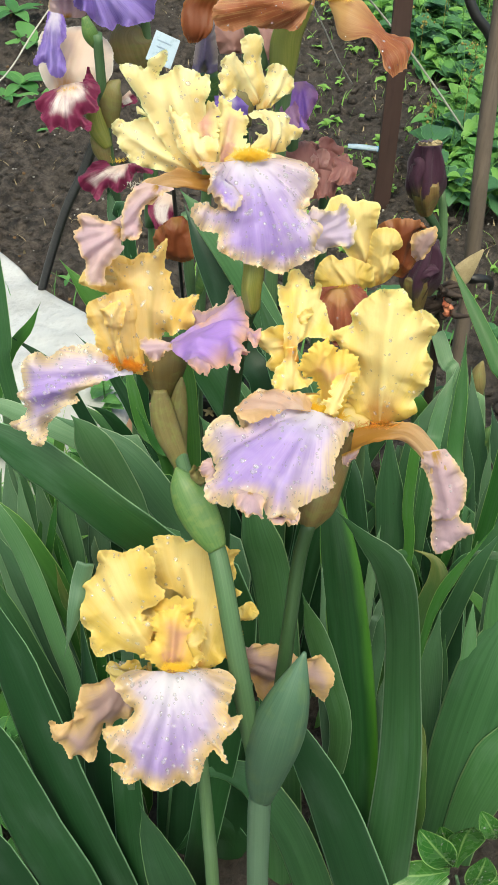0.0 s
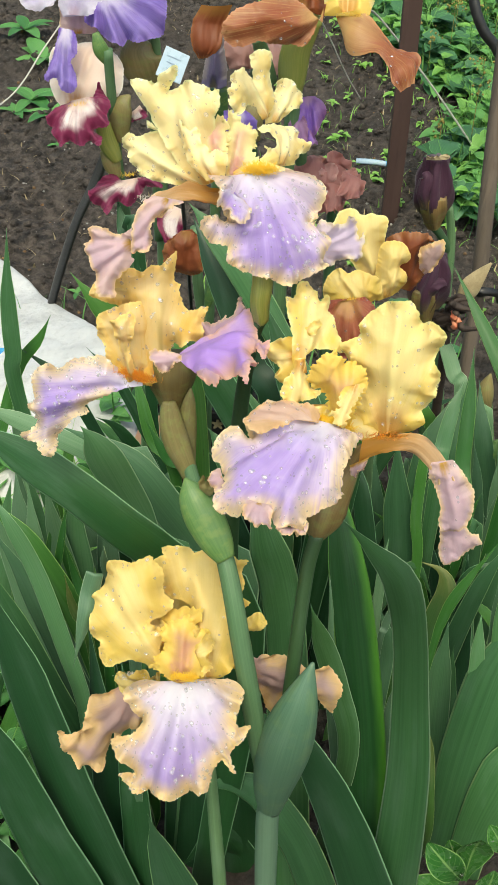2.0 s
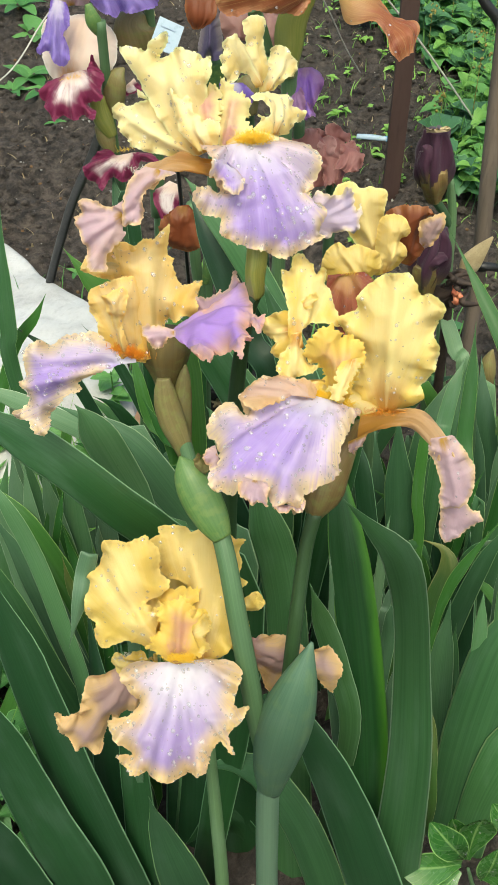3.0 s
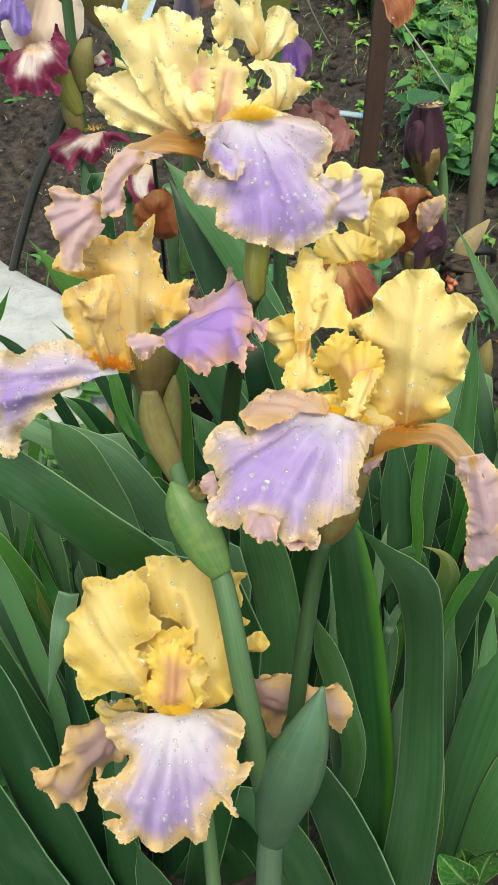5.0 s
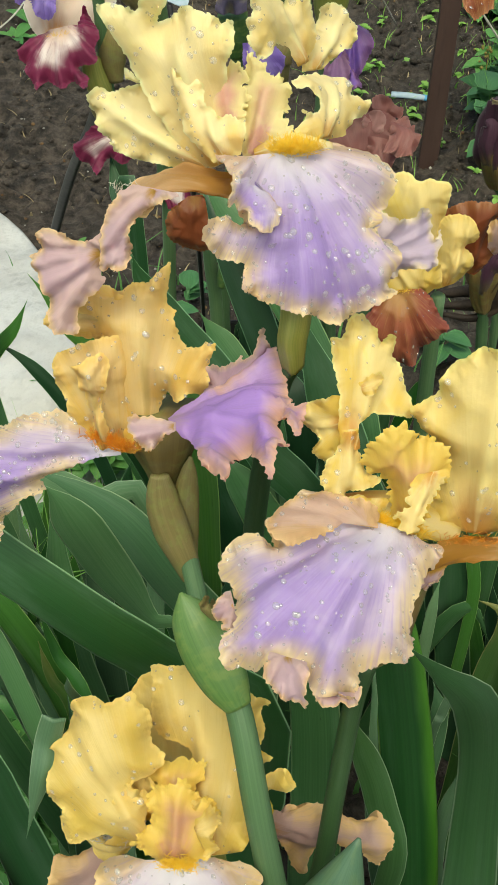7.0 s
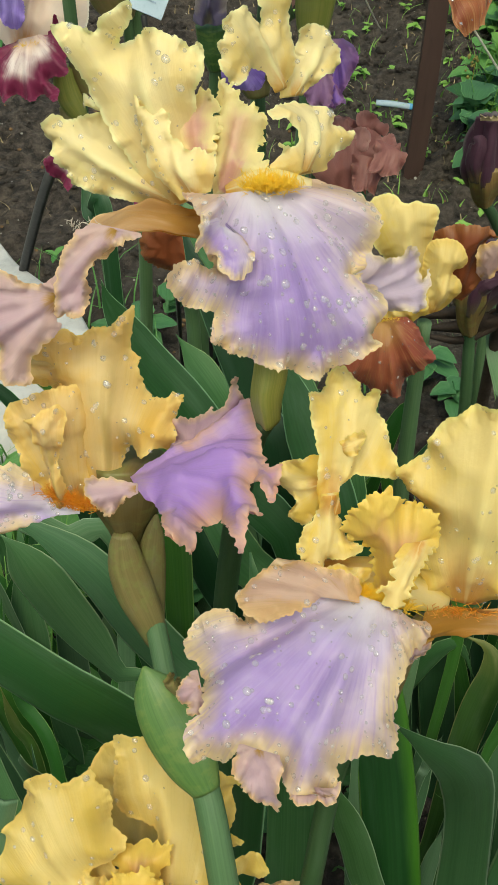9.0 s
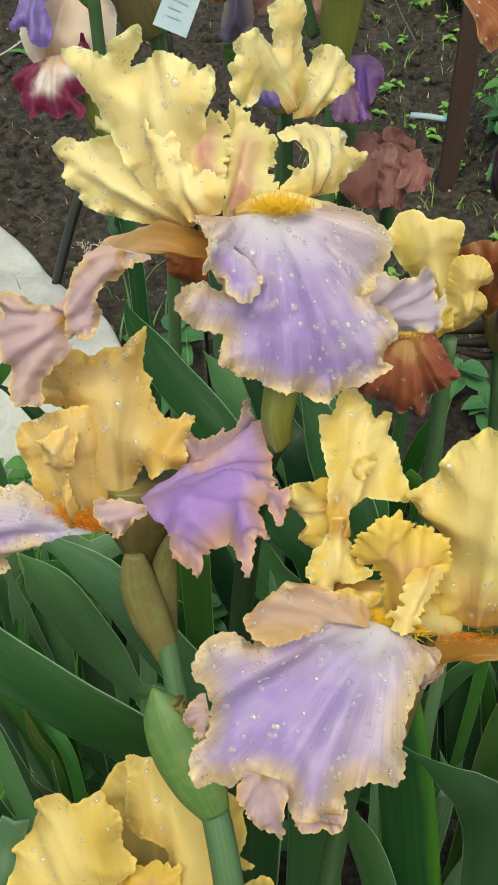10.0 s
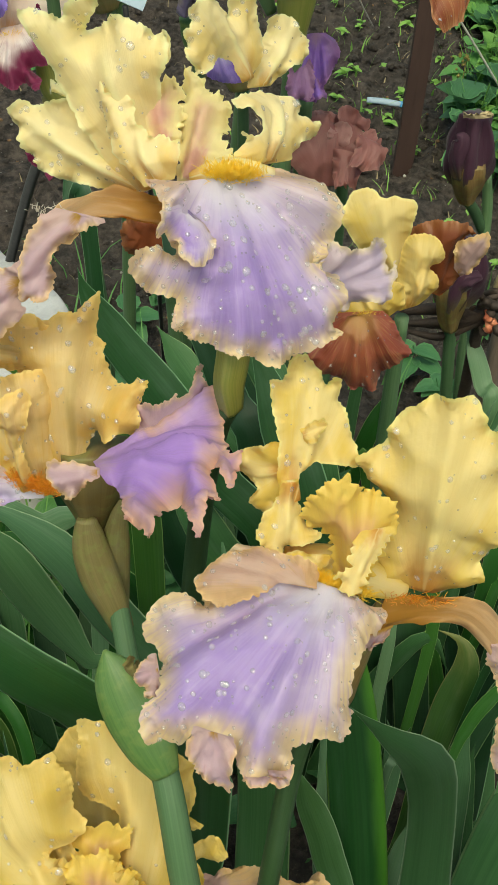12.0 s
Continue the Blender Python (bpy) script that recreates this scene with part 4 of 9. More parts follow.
frill(tall_iris, "standard", PALE_STANDARD, ((0.0615, 0.6871, 0.8710), (0.0697, 0.6945, 0.8693)), [
    (0.0625, 0.6897, 0.8775), (0.0647, 0.6928, 0.8801), (0.0646, 0.6987, 0.8844), (0.0664, 0.7017, 0.8875), (0.0682, 0.6975, 0.8930), (0.0715, 0.6992, 0.8941), (0.0758, 0.7080, 0.8902), (0.0783, 0.7036, 0.8885), (0.0812, 0.7098, 0.8818), (0.0832, 0.7047, 0.8793), (0.0810, 0.7066, 0.8746), (0.0766, 0.6970, 0.8765), (0.0731, 0.6980, 0.8724), (0.0714, 0.6936, 0.8709)], 19, cup=0.1, waves=12, drops=15, ruffle=0.0016, lace=0.04)
frill(tall_iris, "standard", PALE_STANDARD, ((0.0594, 0.6801, 0.8762), (0.0637, 0.6846, 0.8755)), [
    (0.0580, 0.6790, 0.8797), (0.0552, 0.6782, 0.8853), (0.0511, 0.6722, 0.8868), (0.0478, 0.6636, 0.8855), (0.0436, 0.6658, 0.8862), (0.0417, 0.6597, 0.8927), (0.0401, 0.6658, 0.8953), (0.0400, 0.6611, 0.9004), (0.0406, 0.6688, 0.9012), (0.0415, 0.6658, 0.9073), (0.0448, 0.6740, 0.9074), (0.0492, 0.6751, 0.9084), (0.0499, 0.6857, 0.9011), (0.0522, 0.6864, 0.8970), (0.0528, 0.6842, 0.9053), (0.0520, 0.6843, 0.9128), (0.0578, 0.6893, 0.9142), (0.0628, 0.6933, 0.9103), (0.0620, 0.6951, 0.9019), (0.0642, 0.6897, 0.8981), (0.0661, 0.6911, 0.8917), (0.0655, 0.6892, 0.8842)], 20, cup=0.1, waves=12, drops=15, ruffle=0.0016, lace=0.04)
frill(tall_iris, "standard", PALE_STANDARD, ((0.0209, 0.6517, 0.8609), (0.0318, 0.6523, 0.8634)), [
    (0.0132, 0.6556, 0.8721), (0.0113, 0.6583, 0.8799), (0.0125, 0.6619, 0.8903), (0.0141, 0.6642, 0.8968), (0.0193, 0.6661, 0.9023), (0.0260, 0.6646, 0.8985), (0.0309, 0.6642, 0.8976), (0.0345, 0.6648, 0.8994), (0.0357, 0.6619, 0.8915), (0.0331, 0.6598, 0.8855), (0.0349, 0.6577, 0.8796), (0.0338, 0.6550, 0.8716)], 21, cup=0.15, waves=14)
frill(tall_iris, "style_arm", CREAM_STYLE, ((0.0326, 0.6375, 0.8672), (0.0424, 0.6385, 0.8693)), [
    (0.0279, 0.6430, 0.8752), (0.0260, 0.6485, 0.8834), (0.0334, 0.6500, 0.8861), (0.0408, 0.6507, 0.8875), (0.0425, 0.6455, 0.8799)], 22, cup=0.1, waves=8, label='cream style arm with a pink midrib')
frill(tall_iris, "standard", PALE_STANDARD, ((0.0237, 0.6392, 0.8481), (0.0364, 0.6405, 0.8563)), [
    (0.0161, 0.6398, 0.8507), (0.0072, 0.6380, 0.8532), (0.0015, 0.6450, 0.8510), (-0.0041, 0.6384, 0.8558), (-0.0086, 0.6436, 0.8545), (-0.0097, 0.6401, 0.8592), (-0.0109, 0.6496, 0.8562), (-0.0130, 0.6446, 0.8615), (-0.0148, 0.6416, 0.8676), (-0.0153, 0.6482, 0.8663), (-0.0191, 0.6543, 0.8679), (-0.0170, 0.6464, 0.8761), (-0.0143, 0.6500, 0.8776), (-0.0102, 0.6553, 0.8733), (-0.0007, 0.6477, 0.8801), (0.0030, 0.6506, 0.8794), (-0.0043, 0.6564, 0.8786), (-0.0046, 0.6577, 0.8824), (0.0053, 0.6496, 0.8772), (0.0192, 0.6440, 0.8643)], 23, cup=0.12, waves=12, drops=35, ruffle=0.0016, lace=0.04)
frill(tall_iris, "standard", PALE_STANDARD, ((0.0266, 0.6350, 0.8516), (0.0409, 0.6359, 0.8603)), [
    (0.0172, 0.6374, 0.8591), (0.0088, 0.6409, 0.8735), (0.0018, 0.6462, 0.8825), (-0.0017, 0.6501, 0.8884), (-0.0106, 0.6504, 0.9033), (-0.0118, 0.6502, 0.9080), (-0.0088, 0.6580, 0.9063), (-0.0004, 0.6489, 0.9082), (0.0017, 0.6532, 0.9059), (0.0039, 0.6494, 0.9118), (0.0080, 0.6529, 0.9133), (0.0134, 0.6515, 0.9169), (0.0130, 0.6532, 0.9106), (0.0079, 0.6594, 0.8994), (0.0130, 0.6593, 0.9013), (0.0182, 0.6486, 0.9091), (0.0223, 0.6483, 0.9098), (0.0254, 0.6507, 0.9070), (0.0310, 0.6450, 0.9081), (0.0334, 0.6488, 0.9038), (0.0369, 0.6441, 0.9076), (0.0380, 0.6462, 0.9032), (0.0381, 0.6413, 0.8988), (0.0354, 0.6447, 0.8910), (0.0357, 0.6454, 0.8813), (0.0384, 0.6420, 0.8710)], 24, cup=0.12, waves=14, drops=55, ruffle=0.0016, lace=0.04)
frill(tall_iris, "standard", PALE_STANDARD, ((0.0324, 0.6251, 0.8619), (0.0421, 0.6274, 0.8646)), [
    (0.0241, 0.6297, 0.8681), (0.0185, 0.6371, 0.8761), (0.0153, 0.6417, 0.8836), (0.0155, 0.6433, 0.8903), (0.0184, 0.6388, 0.8880), (0.0221, 0.6413, 0.8859), (0.0266, 0.6377, 0.8871), (0.0277, 0.6386, 0.8830), (0.0289, 0.6321, 0.8810), (0.0314, 0.6343, 0.8785), (0.0338, 0.6290, 0.8778), (0.0362, 0.6330, 0.8771), (0.0407, 0.6287, 0.8776), (0.0432, 0.6304, 0.8770), (0.0433, 0.6285, 0.8723), (0.0425, 0.6281, 0.8667)], 25, cup=0.2, waves=10, drops=15, ruffle=0.0016, lace=0.04)
frill(tall_iris, "standard", PALE_STANDARD, ((0.0649, 0.6354, 0.8667), (0.0754, 0.6502, 0.8615)), [
    (0.0618, 0.6334, 0.8711), (0.0638, 0.6371, 0.8750), (0.0623, 0.6335, 0.8792), (0.0683, 0.6394, 0.8762), (0.0688, 0.6456, 0.8776), (0.0656, 0.6457, 0.8824), (0.0612, 0.6424, 0.8846), (0.0589, 0.6468, 0.8847), (0.0621, 0.6527, 0.8842), (0.0660, 0.6627, 0.8811), (0.0720, 0.6668, 0.8792), (0.0766, 0.6677, 0.8770), (0.0794, 0.6741, 0.8712), (0.0818, 0.6679, 0.8713), (0.0847, 0.6738, 0.8652), (0.0880, 0.6719, 0.8668), (0.0868, 0.6726, 0.8611), (0.0831, 0.6605, 0.8644), (0.0808, 0.6619, 0.8607), (0.0801, 0.6530, 0.8616)], 26, cup=0.2, waves=12, drops=21, ruffle=0.0016, lace=0.04)
frill(tall_iris, "style_arm", CREAM_STYLE, ((0.0426, 0.6303, 0.8619), (0.0516, 0.6320, 0.8635)), [
    (0.0416, 0.6365, 0.8679), (0.0408, 0.6461, 0.8753), (0.0421, 0.6509, 0.8812), (0.0410, 0.6558, 0.8869), (0.0413, 0.6580, 0.8906), (0.0445, 0.6594, 0.8879), (0.0487, 0.6544, 0.8880), (0.0504, 0.6541, 0.8839), (0.0542, 0.6500, 0.8849), (0.0559, 0.6514, 0.8820), (0.0594, 0.6475, 0.8811), (0.0581, 0.6458, 0.8757), (0.0561, 0.6389, 0.8764), (0.0587, 0.6374, 0.8733), (0.0607, 0.6332, 0.8721), (0.0580, 0.6339, 0.8685)], 27, cup=0.2, waves=10, label='cream style arm with a pink midrib', ruffle=0.0016, lace=0.04)
frill(tall_iris, "fall", BLUSH, ((0.0918, 0.6698, 0.8098), (0.0980, 0.6650, 0.7891)), [
    (0.0969, 0.6690, 0.8165), (0.1001, 0.6735, 0.8160), (0.1058, 0.6699, 0.8157), (0.1120, 0.6782, 0.8125), (0.1165, 0.6745, 0.8188), (0.1209, 0.6794, 0.8127), (0.1231, 0.6737, 0.8041), (0.1255, 0.6819, 0.8048), (0.1252, 0.6723, 0.7976), (0.1227, 0.6741, 0.7891), (0.1169, 0.6684, 0.7940), (0.1127, 0.6693, 0.7902), (0.1049, 0.6662, 0.7889)], 28, cup=0.1, waves=12, label='pale violet fall with a golden frilled edge', ruffle=0.0016, lace=0.04)
petal(tall_iris, "fall", ARM_FALL, [((0.0465, 0.6475, 0.8405), (0.0002, -0.0025, -0.0030)),
    ((0.0322, 0.6290, 0.8496), (0.0008, -0.0050, -0.0023)),
    ((0.0156, 0.6270, 0.8522), (0.0025, -0.0050, -0.0019)),
    ((0.0038, 0.6225, 0.8467), (0.0034, -0.0065, -0.0006)),
    ((-0.0012, 0.6190, 0.8420), (0.0036, -0.0060, -0.0005))], 29, cup=0.25, ruffle=0.003, waves=8, folds=0.3, lace=0.05)
frill(tall_iris, "fall", TAN_FALL, ((-0.0100, 0.6156, 0.8358), (-0.0101, 0.6087, 0.8205)), [
    (-0.0128, 0.6106, 0.8354), (-0.0188, 0.6133, 0.8327), (-0.0235, 0.6098, 0.8375), (-0.0317, 0.6148, 0.8358), (-0.0337, 0.6079, 0.8371), (-0.0335, 0.6131, 0.8278), (-0.0360, 0.6062, 0.8292), (-0.0352, 0.6081, 0.8210), (-0.0322, 0.6013, 0.8184), (-0.0298, 0.6034, 0.8108), (-0.0300, 0.5967, 0.8085), (-0.0275, 0.5956, 0.8020), (-0.0188, 0.5986, 0.8004), (-0.0192, 0.6017, 0.8072), (-0.0087, 0.6068, 0.8189)], 30, cup=0.2, waves=14, label='mauve and tan drooping fall', ruffle=0.0016, lace=0.04, folds=0.5)
frill(tall_iris, "fall", VIOLET_FALL, ((0.0464, 0.6195, 0.8683), (0.0694, 0.6294, 0.8671)), [
    (0.0366, 0.6133, 0.8736), (0.0392, 0.6099, 0.8711), (0.0406, 0.6057, 0.8656), (0.0416, 0.6071, 0.8554), (0.0471, 0.6107, 0.8453), (0.0417, 0.6077, 0.8503), (0.0368, 0.6016, 0.8545), (0.0338, 0.5933, 0.8552), (0.0329, 0.5915, 0.8508), (0.0372, 0.5958, 0.8420), (0.0441, 0.5954, 0.8407), (0.0470, 0.5973, 0.8356), (0.0478, 0.5837, 0.8366), (0.0501, 0.5907, 0.8292), (0.0534, 0.5829, 0.8327), (0.0579, 0.5920, 0.8237), (0.0682, 0.5823, 0.8268), (0.0732, 0.5915, 0.8206), (0.0821, 0.5862, 0.8207), (0.0853, 0.5991, 0.8145), (0.0961, 0.5942, 0.8249), (0.1021, 0.6032, 0.8237), (0.0971, 0.6107, 0.8214), (0.1013, 0.6084, 0.8354), (0.1016, 0.6179, 0.8381), (0.0963, 0.6218, 0.8373), (0.0889, 0.6226, 0.8367), (0.0934, 0.6118, 0.8464), (0.0960, 0.6156, 0.8493), (0.0980, 0.6216, 0.8522), (0.0959, 0.6305, 0.8582), (0.0871, 0.6345, 0.8648), (0.0764, 0.6351, 0.8686)], 31, cup=0.17, waves=20, drops=285, label='wet violet fall with a tan frilled edge', ruffle=0.0034, lace=0.04)
frill(tall_iris, "fall", VIOLET_FALL, ((0.0396, 0.6135, 0.8681), (0.0569, 0.6089, 0.8535)), [
    (0.0406, 0.6039, 0.8667), (0.0406, 0.5952, 0.8624), (0.0439, 0.6036, 0.8589), (0.0485, 0.5950, 0.8579), (0.0536, 0.5921, 0.8546), (0.0577, 0.5963, 0.8542), (0.0582, 0.6027, 0.8556)], 306, waves=8, ruffle=0.002, drops=14, label='wet violet fall with a tan frilled edge')
frill(tall_iris, "fall", TAN_FALL, ((0.0028, 0.6195, 0.8543), (0.0194, 0.6184, 0.8523)), [
    (-0.0024, 0.6141, 0.8531), (-0.0083, 0.6134, 0.8427), (-0.0089, 0.6065, 0.8359), (-0.0092, 0.6053, 0.8250), (-0.0066, 0.6090, 0.8247), (-0.0022, 0.6009, 0.8281), (0.0016, 0.6034, 0.8295), (0.0014, 0.6136, 0.8307), (0.0018, 0.6120, 0.8399), (0.0072, 0.6180, 0.8448), (0.0148, 0.6115, 0.8522), (0.0200, 0.6140, 0.8537)], 311, waves=8, ruffle=0.002, label='mauve and tan drooping fall')
frill(amber_iris, "standard", AMBER_STANDARD, ((-0.0070, 0.6190, 0.7821), (-0.0003, 0.6250, 0.7983)), [
    (-0.0138, 0.6196, 0.7833), (-0.0224, 0.6190, 0.7812), (-0.0327, 0.6204, 0.7844), (-0.0385, 0.6214, 0.7866), (-0.0360, 0.6240, 0.7938), (-0.0308, 0.6252, 0.7972), (-0.0240, 0.6272, 0.8026), (-0.0138, 0.6268, 0.8022)], 32, cup=0.15, waves=10)
frill(amber_iris, "standard", AMBER_STANDARD, ((-0.0027, 0.5923, 0.7414), (0.0156, 0.5956, 0.7482)), [
    (-0.0058, 0.5993, 0.7538), (-0.0102, 0.6069, 0.7622), (-0.0138, 0.6130, 0.7748), (-0.0196, 0.6220, 0.7819), (-0.0206, 0.6195, 0.7908), (-0.0274, 0.6209, 0.7989), (-0.0232, 0.6254, 0.7999), (-0.0174, 0.6233, 0.8037), (-0.0137, 0.6296, 0.7977), (-0.0071, 0.6255, 0.8016), (-0.0015, 0.6244, 0.8071), (0.0040, 0.6302, 0.8036), (0.0077, 0.6277, 0.8099), (0.0134, 0.6297, 0.8137), (0.0119, 0.6287, 0.8020), (0.0115, 0.6268, 0.7956), (0.0161, 0.6208, 0.7965), (0.0158, 0.6208, 0.7900), (0.0199, 0.6190, 0.7809), (0.0272, 0.6114, 0.7860), (0.0292, 0.6168, 0.7848), (0.0335, 0.6099, 0.7877), (0.0304, 0.6117, 0.7768), (0.0322, 0.6041, 0.7750), (0.0292, 0.6053, 0.7666), (0.0247, 0.6015, 0.7701), (0.0192, 0.5995, 0.7664), (0.0129, 0.6095, 0.7620), (0.0105, 0.6005, 0.7574)], 33, cup=0.22, waves=18, drops=75, ruffle=0.0016, lace=0.04)
frill(amber_iris, "standard", AMBER_STANDARD, ((-0.0141, 0.5945, 0.7430), (0.0008, 0.5939, 0.7402)), [
    (-0.0189, 0.5926, 0.7507), (-0.0265, 0.5965, 0.7528), (-0.0271, 0.5959, 0.7670), (-0.0320, 0.6033, 0.7693), (-0.0317, 0.5987, 0.7818), (-0.0310, 0.6058, 0.7826), (-0.0251, 0.6024, 0.7880), (-0.0207, 0.6075, 0.7872), (-0.0127, 0.6086, 0.7904), (-0.0047, 0.6130, 0.7872), (-0.0006, 0.6108, 0.7748), (0.0008, 0.6047, 0.7558)], 34, cup=0.2, waves=14, drops=18, ruffle=0.0016, lace=0.04)
frill(amber_iris, "standard", AMBER_STANDARD, ((-0.0141, 0.5899, 0.7458), (-0.0070, 0.5910, 0.7487)), [
    (-0.0172, 0.5917, 0.7656), (-0.0188, 0.5925, 0.7737), (-0.0212, 0.5959, 0.7794), (-0.0225, 0.5932, 0.7871), (-0.0183, 0.5966, 0.7870), (-0.0113, 0.5959, 0.7901), (-0.0082, 0.5964, 0.7858), (-0.0090, 0.5915, 0.7755), (-0.0114, 0.5931, 0.7697), (-0.0097, 0.5919, 0.7601)], 305, waves=9, ruffle=0.003, drops=10)
frill(amber_iris, "fall", ROSE_BACK, ((0.0296, 0.6023, 0.7698), (0.0495, 0.6037, 0.7705)), [
    (0.0284, 0.6089, 0.7754), (0.0317, 0.6087, 0.7794), (0.0391, 0.6119, 0.7774), (0.0441, 0.6116, 0.7833), (0.0452, 0.6139, 0.7786), (0.0504, 0.6162, 0.7842), (0.0511, 0.6197, 0.7907), (0.0528, 0.6251, 0.7861), (0.0549, 0.6166, 0.7865), (0.0590, 0.6176, 0.7810), (0.0618, 0.6103, 0.7801), (0.0629, 0.6058, 0.7729)], 35, cup=0.1, waves=10, label='mauve-brown back of a fall', ruffle=0.0016, lace=0.04)
frill(amber_iris, "fall", DEEP_FALL, ((0.0169, 0.5854, 0.7700), (0.0216, 0.5768, 0.7715)), [
    (0.0238, 0.5921, 0.7721), (0.0344, 0.5972, 0.7746), (0.0438, 0.6039, 0.7756), (0.0510, 0.6103, 0.7783), (0.0557, 0.6189, 0.7802), (0.0598, 0.6135, 0.7814), (0.0624, 0.6043, 0.7814), (0.0646, 0.5894, 0.7847), (0.0680, 0.5785, 0.7871), (0.0721, 0.5757, 0.7916), (0.0721, 0.5722, 0.7873), (0.0713, 0.5610, 0.7910), (0.0691, 0.5603, 0.7881), (0.0651, 0.5759, 0.7784), (0.0634, 0.5697, 0.7793), (0.0676, 0.5500, 0.7906), (0.0640, 0.5533, 0.7848), (0.0623, 0.5439, 0.7871), (0.0603, 0.5382, 0.7893), (0.0561, 0.5525, 0.7816), (0.0519, 0.5653, 0.7754), (0.0479, 0.5653, 0.7744), (0.0457, 0.5588, 0.7764), (0.0469, 0.5433, 0.7845), (0.0450, 0.5389, 0.7854), (0.0395, 0.5482, 0.7776), (0.0356, 0.5474, 0.7826), (0.0325, 0.5608, 0.7754), (0.0277, 0.5730, 0.7704), (0.0243, 0.5730, 0.7729)], 36, cup=0.13, waves=20, label='deep violet fall with a peach frilled edge', ruffle=0.0034, lace=0.04)
frill(amber_iris, "fall", TAN_FALL, ((0.0226, 0.5717, 0.7801), (0.0228, 0.5698, 0.7775)), [
    (0.0122, 0.5712, 0.7823), (0.0069, 0.5684, 0.7852), (0.0044, 0.5692, 0.7806), (0.0083, 0.5619, 0.7792), (0.0107, 0.5641, 0.7729), (0.0141, 0.5580, 0.7762), (0.0160, 0.5679, 0.7714), (0.0194, 0.5649, 0.7789)], 37, cup=0.2, waves=9, label='mauve and tan drooping fall', ruffle=0.0016, lace=0.04)
frill(amber_iris, "fall", VIOLET_FALL, ((-0.0043, 0.5900, 0.7457), (-0.0042, 0.5890, 0.7440)), [
    (-0.0153, 0.5928, 0.7514), (-0.0259, 0.5973, 0.7579), (-0.0374, 0.5956, 0.7584), (-0.0468, 0.5912, 0.7588), (-0.0577, 0.5972, 0.7477), (-0.0604, 0.5903, 0.7565), (-0.0688, 0.5937, 0.7495), (-0.0705, 0.5841, 0.7458), (-0.0707, 0.5855, 0.7321), (-0.0720, 0.5769, 0.7342), (-0.0698, 0.5824, 0.7194), (-0.0728, 0.5721, 0.7185), (-0.0773, 0.5658, 0.7201), (-0.0767, 0.5700, 0.7111), (-0.0687, 0.5642, 0.7141), (-0.0639, 0.5586, 0.7094), (-0.0607, 0.5645, 0.7033), (-0.0558, 0.5615, 0.7106), (-0.0583, 0.5776, 0.7084), (-0.0518, 0.5721, 0.7199), (-0.0442, 0.5729, 0.7297), (-0.0369, 0.5793, 0.7283), (-0.0397, 0.5854, 0.7299), (-0.0252, 0.5853, 0.7386), (-0.0133, 0.5874, 0.7429)], 38, cup=0.14, waves=17, drops=180, label='wet violet fall with a tan frilled edge', ruffle=0.0034, lace=0.04)
frill(amber_iris, "bract", PAPER, ((0.0357, 0.5355, 0.7114), (0.0419, 0.5347, 0.7069)), [
    (0.0355, 0.5339, 0.7180), (0.0378, 0.5329, 0.7227), (0.0387, 0.5351, 0.7156), (0.0413, 0.5325, 0.7245), (0.0418, 0.5353, 0.7148), (0.0455, 0.5322, 0.7220), (0.0443, 0.5336, 0.7135)], 331, waves=9, ruffle=0.001, label='torn papery tip')
frill(broad_iris, "standard", WARM_STANDARD, ((0.0877, 0.5725, 0.7699), (0.0939, 0.5749, 0.7698)), [
    (0.0852, 0.5786, 0.7799), (0.0836, 0.5847, 0.7877), (0.0817, 0.5885, 0.7988), (0.0793, 0.5934, 0.8085), (0.0844, 0.6026, 0.8029), (0.0857, 0.6001, 0.8132), (0.0909, 0.6071, 0.8106), (0.0944, 0.6098, 0.8037), (0.0973, 0.6024, 0.8075), (0.0993, 0.6056, 0.7993), (0.1022, 0.6011, 0.8064), (0.1049, 0.6047, 0.8011), (0.1043, 0.6033, 0.7942), (0.1085, 0.5962, 0.7948), (0.1104, 0.5948, 0.7867), (0.1132, 0.5888, 0.7838), (0.1148, 0.5878, 0.7765), (0.1081, 0.5837, 0.7803), (0.0990, 0.5830, 0.7811), (0.0938, 0.5813, 0.7788), (0.0922, 0.5780, 0.7757)], 39, cup=0.06, waves=12, drops=14, ruffle=0.0016, lace=0.04)
frill(broad_iris, "standard", WARM_STANDARD, ((0.0917, 0.5887, 0.7917), (0.0942, 0.5864, 0.7878)), [
    (0.0945, 0.5875, 0.7960), (0.0990, 0.5867, 0.7984), (0.1014, 0.5903, 0.7932), (0.0995, 0.5835, 0.7944), (0.0970, 0.5821, 0.7912)], 303, waves=7, ruffle=0.002)
frill(broad_iris, "standard", WARM_STANDARD, ((0.0871, 0.5730, 0.7807), (0.0930, 0.5738, 0.7812)), [
    (0.0865, 0.5694, 0.7739), (0.0818, 0.5647, 0.7717), (0.0797, 0.5650, 0.7641), (0.0798, 0.5586, 0.7653), (0.0837, 0.5600, 0.7588), (0.0885, 0.5572, 0.7590), (0.0909, 0.5635, 0.7572), (0.0955, 0.5605, 0.7613), (0.1003, 0.5627, 0.7615), (0.1024, 0.5630, 0.7662), (0.0975, 0.5697, 0.7628), (0.0941, 0.5719, 0.7693)], 41, cup=0.1, waves=9, drops=6, ruffle=0.0016, lace=0.04)
